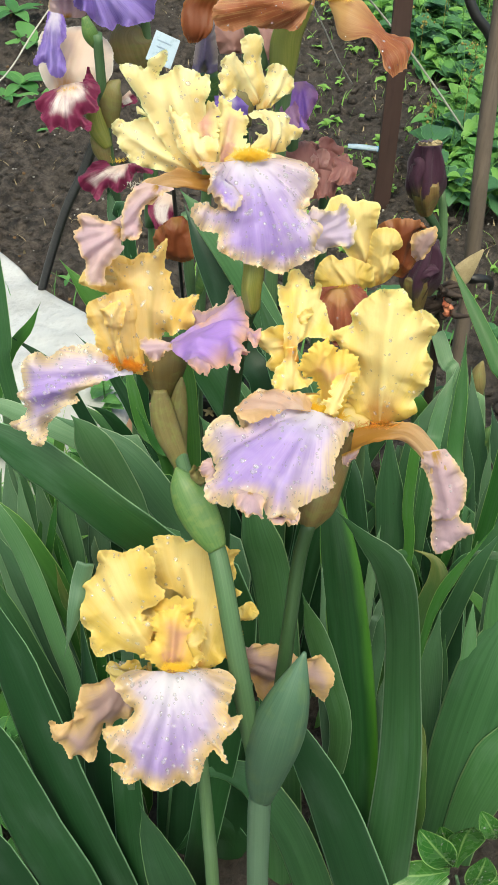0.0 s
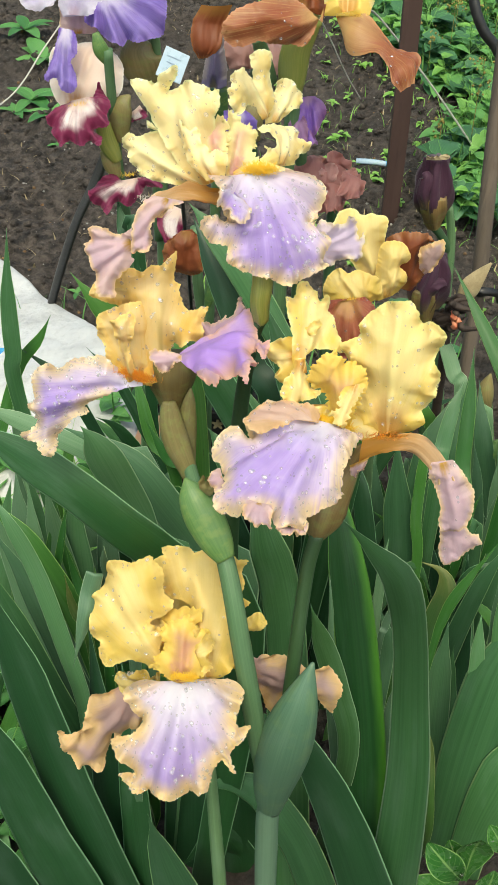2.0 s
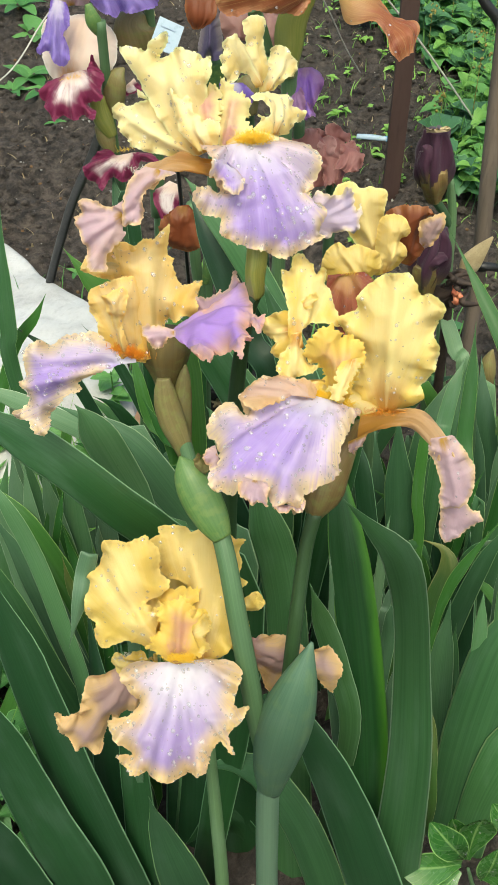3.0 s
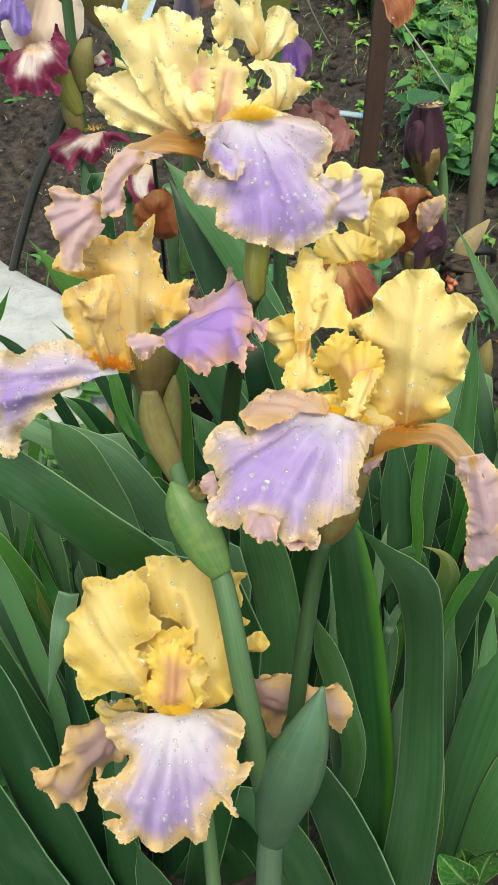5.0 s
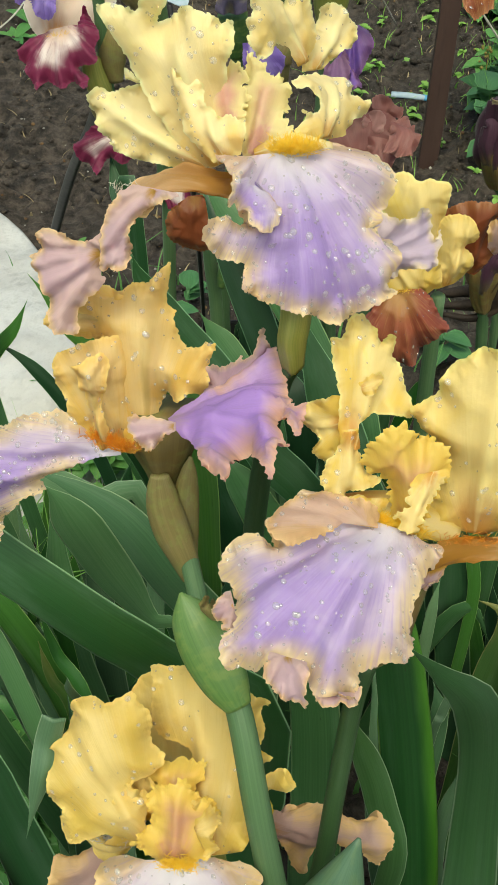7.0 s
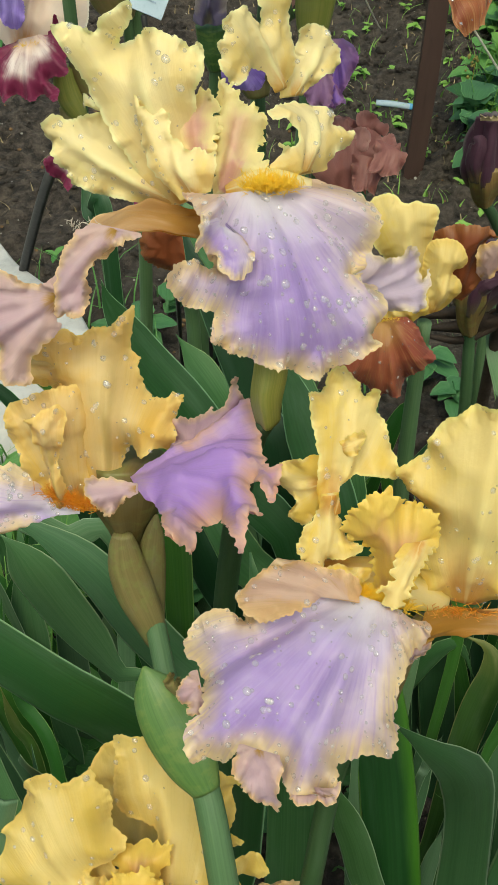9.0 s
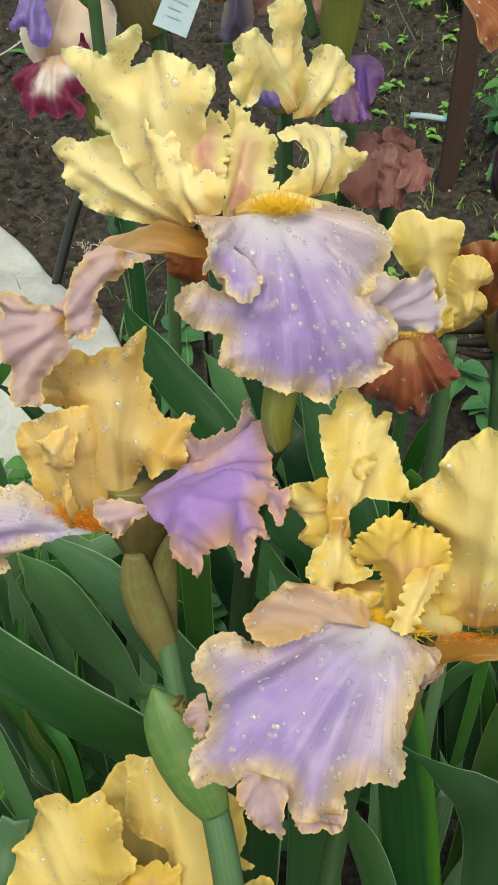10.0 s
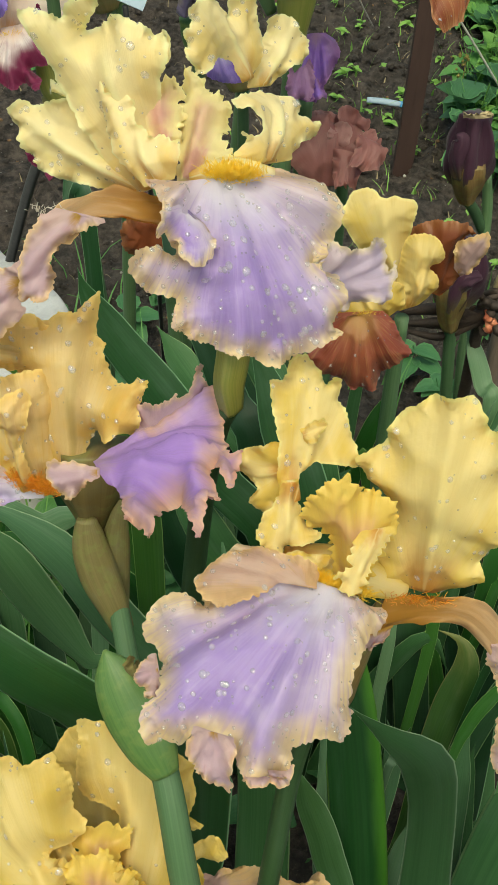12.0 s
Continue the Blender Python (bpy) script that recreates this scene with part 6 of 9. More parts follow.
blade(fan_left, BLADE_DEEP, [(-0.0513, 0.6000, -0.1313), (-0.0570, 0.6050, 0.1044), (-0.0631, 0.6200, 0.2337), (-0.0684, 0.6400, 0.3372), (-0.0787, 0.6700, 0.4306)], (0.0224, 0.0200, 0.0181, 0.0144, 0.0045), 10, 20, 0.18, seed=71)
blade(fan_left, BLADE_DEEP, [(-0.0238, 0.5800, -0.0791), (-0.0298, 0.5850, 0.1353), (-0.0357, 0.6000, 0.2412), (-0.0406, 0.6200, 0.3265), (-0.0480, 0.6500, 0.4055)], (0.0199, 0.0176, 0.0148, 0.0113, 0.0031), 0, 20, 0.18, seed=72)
blade(fan_left, BLADE, [(0.0438, 0.5300, 0.0762), (0.0117, 0.5350, 0.2298), (-0.0029, 0.5400, 0.2930), (-0.0121, 0.5400, 0.3513)], (0.0296, 0.0209, 0.0115, 0.0009), 5, 0, 0.18, seed=73)
blade(fan_left, BLADE_FRESH, [(-0.0552, 0.6650, 0.0850), (-0.0402, 0.6800, 0.1393), (-0.0681, 0.6900, 0.2773), (-0.0932, 0.7000, 0.3871), (-0.1234, 0.7100, 0.4582), (-0.1508, 0.7200, 0.4940), (-0.1711, 0.7300, 0.5062)], (0.0111, 0.0131, 0.0133, 0.0124, 0.0110, 0.0098, 0.0039), 10, 0, 0.18, seed=74)
blade(fan_left, BLADE_SOFT, [(-0.0583, 0.6538, 0.0850), (-0.0443, 0.6650, 0.1314), (-0.0810, 0.6700, 0.2768), (-0.1105, 0.6800, 0.3781), (-0.1342, 0.6900, 0.4537), (-0.1590, 0.7000, 0.5027)], (0.0111, 0.0130, 0.0131, 0.0123, 0.0108, 0.0048), 10, 0, 0.18, seed=75)
blade(fan_left, BLADE, [(-0.0665, 0.6388, 0.0850), (-0.0553, 0.6450, 0.1424), (-0.0887, 0.6500, 0.2686), (-0.1172, 0.6550, 0.3612), (-0.1419, 0.6600, 0.4507), (-0.1589, 0.6650, 0.5049)], (0.0118, 0.0139, 0.0140, 0.0132, 0.0106, 0.0037), 10, 0, 0.18, seed=76)
blade(fan_left, BLADE_PALE, [(-0.1043, 0.7100, 0.0850), (-0.1057, 0.7400, 0.1955), (-0.1290, 0.7400, 0.3455), (-0.1463, 0.7500, 0.4263), (-0.1542, 0.7600, 0.4730), (-0.1559, 0.7700, 0.5099)], (0.0092, 0.0108, 0.0110, 0.0116, 0.0093, 0.0015), 10, 0, 0.18, seed=77)
blade(fan_left, BLADE_PALE, [(-0.1170, 0.8000, 0.1116), (-0.1255, 0.8000, 0.3031), (-0.1360, 0.8000, 0.3999), (-0.1412, 0.8000, 0.4761)], (0.0117, 0.0116, 0.0099, 0.0021), 0, 10, 0.18, seed=78)
blade(fan_left, BLADE_SOFT, [(-0.1038, 0.7550, 0.0850), (-0.1050, 0.8000, 0.1849), (-0.1174, 0.8000, 0.2952), (-0.1215, 0.8100, 0.3676), (-0.1176, 0.8200, 0.4779)], (0.0137, 0.0162, 0.0164, 0.0158, 0.0095), 0, 0, 0.18, seed=79)
blade(fan_left, BLADE_PALE, [(-0.0880, 0.8300, 0.0733), (-0.0946, 0.8300, 0.2451), (-0.0945, 0.8300, 0.3496), (-0.0941, 0.8400, 0.4261)], (0.0135, 0.0135, 0.0115, 0.0044), 0, 0, 0.18, seed=80)
blade(fan_left, BLADE_FRESH, [(-0.1547, 0.7850, 0.0850), (-0.1730, 0.8400, 0.2725), (-0.1498, 0.8400, 0.3473), (-0.1301, 0.8400, 0.4006), (-0.1155, 0.8400, 0.4610)], (0.0041, 0.0049, 0.0052, 0.0045, 0.0011), 0, 0, 0.18, seed=81)
blade(fan_left, BLADE_PALE, [(-0.1637, 0.7900, 0.0850), (-0.1757, 0.8000, 0.3244), (-0.1690, 0.8000, 0.3896), (-0.1661, 0.8000, 0.4497), (-0.1641, 0.8000, 0.4953)], (0.0077, 0.0085, 0.0085, 0.0072, 0.0038), -12, -10, 0.18, seed=400)
blade(fan_left, BLADE_SOFT, [(-0.1441, 0.8100, 0.0850), (-0.1561, 0.8200, 0.2960), (-0.1565, 0.8200, 0.3693), (-0.1594, 0.8200, 0.4247), (-0.1633, 0.8200, 0.4665)], (0.0067, 0.0075, 0.0075, 0.0064, 0.0034), 5, 1, 0.18, seed=401)
blade(fan_left, BLADE_FRESH, [(-0.1451, 0.7900, 0.0850), (-0.1571, 0.8000, 0.3344), (-0.1485, 0.8000, 0.3717), (-0.1387, 0.8000, 0.4113), (-0.1307, 0.8000, 0.4524)], (0.0032, 0.0036, 0.0036, 0.0031, 0.0016), -8, -8, 0.18, seed=402)
blade(fan_left, BLADE_PALE, [(-0.1087, 0.7600, 0.0850), (-0.1207, 0.7700, 0.2860), (-0.1268, 0.7700, 0.3324), (-0.1433, 0.7700, 0.3793), (-0.1580, 0.7700, 0.4126)], (0.0086, 0.0095, 0.0095, 0.0081, 0.0043), 9, 3, 0.18, seed=403)
blade(fan_left, BLADE_SOFT, [(-0.2005, 0.8200, 0.0850), (-0.2125, 0.8300, 0.2712), (-0.2007, 0.8300, 0.3327), (-0.1956, 0.8300, 0.3896), (-0.1829, 0.8300, 0.4434)], (0.0077, 0.0085, 0.0085, 0.0072, 0.0038), -4, -6, 0.18, seed=404)
blade(fan_left, BLADE_FRESH, [(-0.1635, 0.7900, 0.0850), (-0.1755, 0.8000, 0.2544), (-0.1718, 0.8000, 0.3078), (-0.1624, 0.8000, 0.3585), (-0.1593, 0.8000, 0.4058)], (0.0040, 0.0045, 0.0045, 0.0038, 0.0020), 13, 5, 0.18, seed=405)
blade(fan_left, BLADE_FRESH, [(-0.1005, 0.7700, 0.0850), (-0.1125, 0.7800, 0.3099), (-0.1173, 0.7800, 0.3592), (-0.1230, 0.7800, 0.3941), (-0.1254, 0.7800, 0.4204)], (0.0056, 0.0062, 0.0062, 0.0053, 0.0028), 0, -4, 0.18, seed=406)
blade(fan_left, BLADE_PALE, [(-0.1382, 0.7400, 0.0850), (-0.1509, 0.7800, 0.1864), (-0.1667, 0.7800, 0.3133), (-0.1770, 0.7800, 0.4087), (-0.1843, 0.7800, 0.4521)], (0.0115, 0.0135, 0.0137, 0.0118, 0.0052), 0, 0, 0.18, seed=82)
blade(fan_left, BLADE_DEEP, [(-0.1090, 0.7475, 0.0850), (-0.1120, 0.7900, 0.2305), (-0.1472, 0.7900, 0.2431), (-0.1958, 0.7900, 0.2413), (-0.2303, 0.8000, 0.2306)], (0.0026, 0.0030, 0.0036, 0.0036, 0.0024), 0, 0, 0.18, seed=83)
blade(fan_left, BLADE_FRESH, [(-0.0732, 0.6575, 0.0850), (-0.0643, 0.6700, 0.3946), (-0.0881, 0.6900, 0.4506), (-0.0968, 0.6900, 0.5096)], (0.0042, 0.0050, 0.0049, 0.0005), 0, 20, 0.18, seed=84)
blade(fan_left, BLADE_OLD, [(-0.0868, 0.6688, 0.0850), (-0.0824, 0.6850, 0.3588), (-0.0957, 0.6900, 0.4210), (-0.1000, 0.6900, 0.4636)], (0.0035, 0.0041, 0.0045, 0.0010), 0, 20, 0.18, seed=85)
blade(fan_left, BLADE_PALE, [(-0.0266, 0.5150, 0.6567), (-0.0303, 0.5100, 0.6424), (-0.0325, 0.5000, 0.6304), (-0.0402, 0.4880, 0.5971)], (0.0053, 0.0057, 0.0046, 0.0004), 15, 0, 0.5, seed=86, name='bent_tip')
blade(fan_left, BLADE_PALE, [(-0.0435, 0.6050, 0.0850), (-0.0247, 0.6000, 0.4697), (-0.0250, 0.5700, 0.5625), (-0.0255, 0.5400, 0.6362), (-0.0235, 0.5300, 0.6640)], (0.0046, 0.0055, 0.0053, 0.0044, 0.0018), 15, 0, 0.4, seed=87)
blade(fan_mid, BLADE, [(0.1172, 0.6000, -0.0467), (0.1019, 0.6300, 0.2373), (0.0943, 0.6700, 0.3943), (0.0836, 0.6900, 0.4654), (0.0699, 0.7000, 0.5144), (0.0554, 0.7300, 0.5671)], (0.0225, 0.0205, 0.0180, 0.0174, 0.0160, 0.0093), 10, 0, 0.18, seed=88)
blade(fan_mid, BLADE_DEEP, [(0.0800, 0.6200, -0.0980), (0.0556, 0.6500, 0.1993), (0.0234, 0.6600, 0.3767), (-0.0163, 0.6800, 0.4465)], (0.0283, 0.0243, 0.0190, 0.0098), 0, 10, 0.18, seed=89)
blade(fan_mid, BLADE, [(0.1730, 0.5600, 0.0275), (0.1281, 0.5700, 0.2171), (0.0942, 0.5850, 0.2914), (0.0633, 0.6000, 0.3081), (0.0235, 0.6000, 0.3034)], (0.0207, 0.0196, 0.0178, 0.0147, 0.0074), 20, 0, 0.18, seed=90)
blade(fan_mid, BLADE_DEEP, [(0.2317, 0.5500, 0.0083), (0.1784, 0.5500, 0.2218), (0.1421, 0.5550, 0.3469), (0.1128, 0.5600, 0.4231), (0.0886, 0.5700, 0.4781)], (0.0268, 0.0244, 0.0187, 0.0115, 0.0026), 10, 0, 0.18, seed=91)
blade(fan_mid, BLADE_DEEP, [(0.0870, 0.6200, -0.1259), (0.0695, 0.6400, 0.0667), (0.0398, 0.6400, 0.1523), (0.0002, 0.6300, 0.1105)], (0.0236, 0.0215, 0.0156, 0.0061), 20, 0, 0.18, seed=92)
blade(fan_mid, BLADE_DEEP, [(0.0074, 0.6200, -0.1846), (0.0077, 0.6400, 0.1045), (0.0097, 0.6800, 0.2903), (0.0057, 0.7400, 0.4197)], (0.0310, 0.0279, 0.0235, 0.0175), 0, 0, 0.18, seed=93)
blade(fan_mid, BLADE_GREY, [(0.1266, 0.6250, 0.0850), (0.1488, 0.6000, 0.3519), (0.1335, 0.6000, 0.4502), (0.1179, 0.6000, 0.5098), (0.1075, 0.6000, 0.5466)], (0.0074, 0.0087, 0.0099, 0.0077, 0.0013), 10, 0, 0.18, seed=94)
blade(fan_mid, BLADE_PALE, [(0.1365, 0.6400, 0.0850), (0.1620, 0.6200, 0.2123), (0.1452, 0.6200, 0.3215), (0.1342, 0.6300, 0.4110), (0.1235, 0.6600, 0.5143)], (0.0063, 0.0075, 0.0079, 0.0075, 0.0045), 0, 0, 0.18, seed=95)
blade(fan_back, BLADE, [(0.0825, 0.8375, 0.0850), (0.1167, 0.8000, 0.5250), (0.0826, 0.8200, 0.6063), (0.0418, 0.8400, 0.6748), (0.0098, 0.8600, 0.7090), (-0.0082, 0.8700, 0.7257)], (0.0094, 0.0110, 0.0116, 0.0122, 0.0093, 0.0014), 5, 0, 0.18, seed=96)
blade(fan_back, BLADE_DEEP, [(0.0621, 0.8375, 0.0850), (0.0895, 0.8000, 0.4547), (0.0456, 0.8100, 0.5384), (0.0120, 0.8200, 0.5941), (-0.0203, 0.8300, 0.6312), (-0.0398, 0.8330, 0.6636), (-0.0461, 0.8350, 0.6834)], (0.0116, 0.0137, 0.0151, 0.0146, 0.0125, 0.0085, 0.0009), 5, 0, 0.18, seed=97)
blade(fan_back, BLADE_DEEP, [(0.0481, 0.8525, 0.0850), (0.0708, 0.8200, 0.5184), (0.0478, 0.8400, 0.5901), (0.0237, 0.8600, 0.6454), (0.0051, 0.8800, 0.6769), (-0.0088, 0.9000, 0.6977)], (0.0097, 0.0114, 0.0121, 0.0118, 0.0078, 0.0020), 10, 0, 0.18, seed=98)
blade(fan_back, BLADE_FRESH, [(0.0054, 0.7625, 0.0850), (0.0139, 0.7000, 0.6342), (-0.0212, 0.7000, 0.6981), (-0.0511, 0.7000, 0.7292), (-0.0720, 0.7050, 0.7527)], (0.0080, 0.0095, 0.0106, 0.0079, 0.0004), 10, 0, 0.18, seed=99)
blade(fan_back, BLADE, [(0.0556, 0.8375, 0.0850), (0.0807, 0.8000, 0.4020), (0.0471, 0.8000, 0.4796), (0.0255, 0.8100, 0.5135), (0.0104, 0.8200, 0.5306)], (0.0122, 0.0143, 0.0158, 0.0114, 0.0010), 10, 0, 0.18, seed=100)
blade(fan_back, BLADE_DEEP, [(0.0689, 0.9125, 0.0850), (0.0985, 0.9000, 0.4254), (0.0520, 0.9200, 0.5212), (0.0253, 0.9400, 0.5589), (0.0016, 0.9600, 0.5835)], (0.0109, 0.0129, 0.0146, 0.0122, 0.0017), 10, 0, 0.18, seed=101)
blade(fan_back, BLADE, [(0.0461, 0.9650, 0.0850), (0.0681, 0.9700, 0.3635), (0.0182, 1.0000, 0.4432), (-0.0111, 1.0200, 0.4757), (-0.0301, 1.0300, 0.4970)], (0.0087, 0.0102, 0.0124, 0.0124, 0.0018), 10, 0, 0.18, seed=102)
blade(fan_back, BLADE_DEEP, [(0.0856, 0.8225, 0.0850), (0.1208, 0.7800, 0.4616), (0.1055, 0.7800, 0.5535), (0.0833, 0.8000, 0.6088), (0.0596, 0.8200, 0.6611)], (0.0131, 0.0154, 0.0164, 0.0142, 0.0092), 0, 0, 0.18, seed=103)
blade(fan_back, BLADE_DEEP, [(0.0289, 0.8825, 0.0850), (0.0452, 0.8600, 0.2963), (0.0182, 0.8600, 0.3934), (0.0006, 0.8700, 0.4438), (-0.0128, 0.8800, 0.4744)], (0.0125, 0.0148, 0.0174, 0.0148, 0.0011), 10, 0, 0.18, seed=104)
blade(fan_back, BLADE_FRESH, [(-0.0211, 0.8675, 0.0850), (-0.0215, 0.8400, 0.4315), (-0.0454, 0.8500, 0.4858), (-0.0557, 0.8600, 0.5247), (-0.0672, 0.8800, 0.5614)], (0.0047, 0.0055, 0.0064, 0.0053, 0.0016), 0, 0, 0.18, seed=105)
blade(fan_back, BLADE_FRESH, [(-0.0078, 0.8600, 0.0850), (-0.0037, 0.8300, 0.4345), (-0.0294, 0.8300, 0.4827), (-0.0503, 0.8400, 0.5206)], (0.0037, 0.0044, 0.0053, 0.0016), 0, 0, 0.18, seed=106)
blade(fan_back, BLADE_DEEP, [(-0.0379, 0.9500, 0.0850), (-0.0439, 0.9500, 0.3309), (-0.0713, 0.9500, 0.4180), (-0.0973, 0.9500, 0.4831), (-0.1296, 0.9600, 0.5162)], (0.0054, 0.0063, 0.0060, 0.0052, 0.0006), 0, 0, 0.18, seed=107)
blade(fan_back, BLADE_DEEP, [(-0.0811, 0.9500, 0.0850), (-0.1014, 0.9500, 0.3265), (-0.1311, 0.9500, 0.4293), (-0.1614, 0.9500, 0.4862), (-0.1981, 0.9500, 0.5187)], (0.0054, 0.0063, 0.0066, 0.0058, 0.0006), 0, 0, 0.18, seed=108)
blade(fan_back, BLADE_FRESH, [(-0.1871, 0.9350, 0.0850), (-0.2427, 0.9300, 0.3339), (-0.2244, 0.9400, 0.4154), (-0.1989, 0.9500, 0.4909), (-0.1729, 0.9500, 0.5285), (-0.1582, 0.9500, 0.5579)], (0.0053, 0.0063, 0.0066, 0.0064, 0.0057, 0.0006), 0, 0, 0.18, seed=109)
blade(fan_back, BLADE, [(-0.1518, 0.9350, 0.0850), (-0.1957, 0.9300, 0.4553), (-0.1952, 0.9300, 0.5257), (-0.1954, 0.9400, 0.5843), (-0.1904, 0.9500, 0.6513)], (0.0069, 0.0082, 0.0089, 0.0076, 0.0021), 0, 0, 0.18, seed=110)
blade(fan_back, BLADE_DEEP, [(-0.0616, 0.9875, 0.0850), (-0.0755, 1.0000, 0.5939), (-0.0916, 1.0200, 0.6136), (-0.1036, 1.0500, 0.6349)], (0.0057, 0.0067, 0.0073, 0.0046), 0, 0, 0.18, seed=111)
blade(fan_right, BLADE_EDGE, [(0.1958, 0.5800, -0.0709), (0.1780, 0.5850, 0.1555), (0.1690, 0.6000, 0.2939), (0.1594, 0.6200, 0.3886), (0.1451, 0.6500, 0.4773), (0.1298, 0.6800, 0.5512), (0.1201, 0.7100, 0.5946)], (0.0209, 0.0194, 0.0189, 0.0180, 0.0168, 0.0141, 0.0070), 0, 0, 0.35, seed=112)
blade(fan_right, BLADE_GREY, [(0.2143, 0.5700, -0.0434), (0.2010, 0.5720, 0.1840), (0.1997, 0.5750, 0.2756), (0.1981, 0.5850, 0.3638), (0.1917, 0.5950, 0.4411), (0.1809, 0.5900, 0.5339), (0.1661, 0.5750, 0.6011), (0.1428, 0.5600, 0.6450), (0.1198, 0.5500, 0.6814)], (0.0276, 0.0240, 0.0212, 0.0182, 0.0151, 0.0131, 0.0129, 0.0086, 0.0003), 0, 0, 0.35, seed=113)
blade(fan_right, BLADE_PALE, [(0.1850, 0.6338, 0.0850), (0.1933, 0.6250, 0.2372), (0.1837, 0.6300, 0.3365), (0.1857, 0.6400, 0.3877), (0.1892, 0.6450, 0.4234)], (0.0036, 0.0042, 0.0059, 0.0048, 0.0005), 0, 0, 0.18, seed=114)
blade(fan_right, BLADE_OLD, [(0.2156, 0.6300, 0.0850), (0.2341, 0.6200, 0.2013), (0.2302, 0.6300, 0.2713), (0.2235, 0.6400, 0.3263), (0.2141, 0.6400, 0.3627)], (0.0032, 0.0038, 0.0046, 0.0040, 0.0010), 0, 0, 0.18, seed=115)
blade(fan_right, BLADE_OLD, [(0.2122, 0.7500, 0.0850), (0.2295, 0.7800, 0.1234), (0.2397, 0.8100, 0.2348), (0.2490, 0.8300, 0.2763), (0.2576, 0.8450, 0.3045), (0.2505, 0.8550, 0.3275), (0.2246, 0.8600, 0.3362)], (0.0086, 0.0101, 0.0133, 0.0143, 0.0118, 0.0059, 0.0006), 0, 0, 0.4, seed=116)
blade(fan_right, BLADE, [(0.2147, 0.7950, 0.0850), (0.2330, 0.8400, 0.1465), (0.2082, 0.8500, 0.3207), (0.1957, 0.8600, 0.4148), (0.1886, 0.8700, 0.4859)], (0.0132, 0.0155, 0.0159, 0.0146, 0.0097), 0, 0, 0.18, seed=117)
blade(fan_right, BLADE_DEEP, [(0.1849, 0.7950, 0.0850), (0.1932, 0.8400, 0.1932), (0.1760, 0.8500, 0.3180), (0.1582, 0.8600, 0.4271), (0.1441, 0.8800, 0.4675)], (0.0086, 0.0101, 0.0106, 0.0089, 0.0044), 0, 0, 0.18, seed=118)
blade(fan_right, BLADE_SOFT, [(0.2138, 0.8600, 0.1184), (0.1946, 0.8700, 0.2534), (0.1807, 0.8800, 0.3714), (0.1703, 0.9000, 0.4455)], (0.0080, 0.0093, 0.0082, 0.0045), 0, 0, 0.18, seed=119)
blade(fan_far, BLADE_SOFT, [(0.2976, 0.9350, 0.0850), (0.3102, 0.9300, 0.2448), (0.2971, 0.9400, 0.3235), (0.2881, 0.9500, 0.3804), (0.2807, 0.9600, 0.4190)], (0.0044, 0.0052, 0.0062, 0.0055, 0.0006), 0, 0, 0.18, seed=120)
blade(fan_far, BLADE_PALE, [(0.3100, 0.9125, 0.0850), (0.3267, 0.9000, 0.2221), (0.3120, 0.9100, 0.3107), (0.3035, 0.9200, 0.3840), (0.3017, 0.9300, 0.4298)], (0.0055, 0.0064, 0.0074, 0.0059, 0.0006), 0, 0, 0.18, seed=121)
blade(fan_right, BLADE_SOFT, [(0.2651, 0.7650, 0.0850), (0.3002, 0.8000, 0.1449), (0.2853, 0.8100, 0.2392), (0.2778, 0.8200, 0.3079), (0.2767, 0.8300, 0.3477)], (0.0048, 0.0057, 0.0066, 0.0058, 0.0006), 0, 0, 0.18, seed=122)
blade(fan_right, BLADE, [(0.2885, 0.7400, 0.0814), (0.2697, 0.7500, 0.1916), (0.2589, 0.7600, 0.2719), (0.2586, 0.7700, 0.3125)], (0.0069, 0.0077, 0.0063, 0.0006), 0, 0, 0.18, seed=123)
blade(fan_right, BLADE_FRESH, [(0.2058, 0.7950, 0.0850), (0.2210, 0.8400, 0.3324), (0.2145, 0.8500, 0.4025), (0.2144, 0.8600, 0.4678), (0.2147, 0.8700, 0.5016)], (0.0044, 0.0052, 0.0056, 0.0049, 0.0005), 0, 0, 0.18, seed=124)
blade(fan_right, BLADE_SOFT, [(0.1557, 0.7350, 0.0850), (0.1542, 0.7600, 0.2886), (0.1478, 0.7700, 0.3607), (0.1403, 0.7800, 0.4195), (0.1368, 0.7900, 0.4534)], (0.0048, 0.0056, 0.0065, 0.0058, 0.0016), 0, 0, 0.18, seed=125)
blade(fan_right, BLADE_PALE, [(0.1795, 0.7650, 0.0850), (0.1860, 0.8000, 0.1941), (0.1832, 0.8100, 0.2933), (0.1846, 0.8200, 0.3667), (0.1881, 0.8300, 0.3964)], (0.0036, 0.0043, 0.0052, 0.0045, 0.0006), 0, 0, 0.18, seed=126)
blade(fan_right, BLADE_FRESH, [(0.2348, 0.8100, 0.0850), (0.2597, 0.8600, 0.2703), (0.2672, 0.8700, 0.3304), (0.2728, 0.8800, 0.3786), (0.2834, 0.8900, 0.4095)], (0.0031, 0.0037, 0.0047, 0.0041, 0.0006), 0, 0, 0.18, seed=127)
blade(fan_right, BLADE_SOFT, [(0.2675, 0.7000, 0.0540), (0.2505, 0.7200, 0.1831), (0.2442, 0.7400, 0.2872), (0.2462, 0.7600, 0.3565)], (0.0124, 0.0140, 0.0122, 0.0043), 0, 0, 0.18, seed=128)
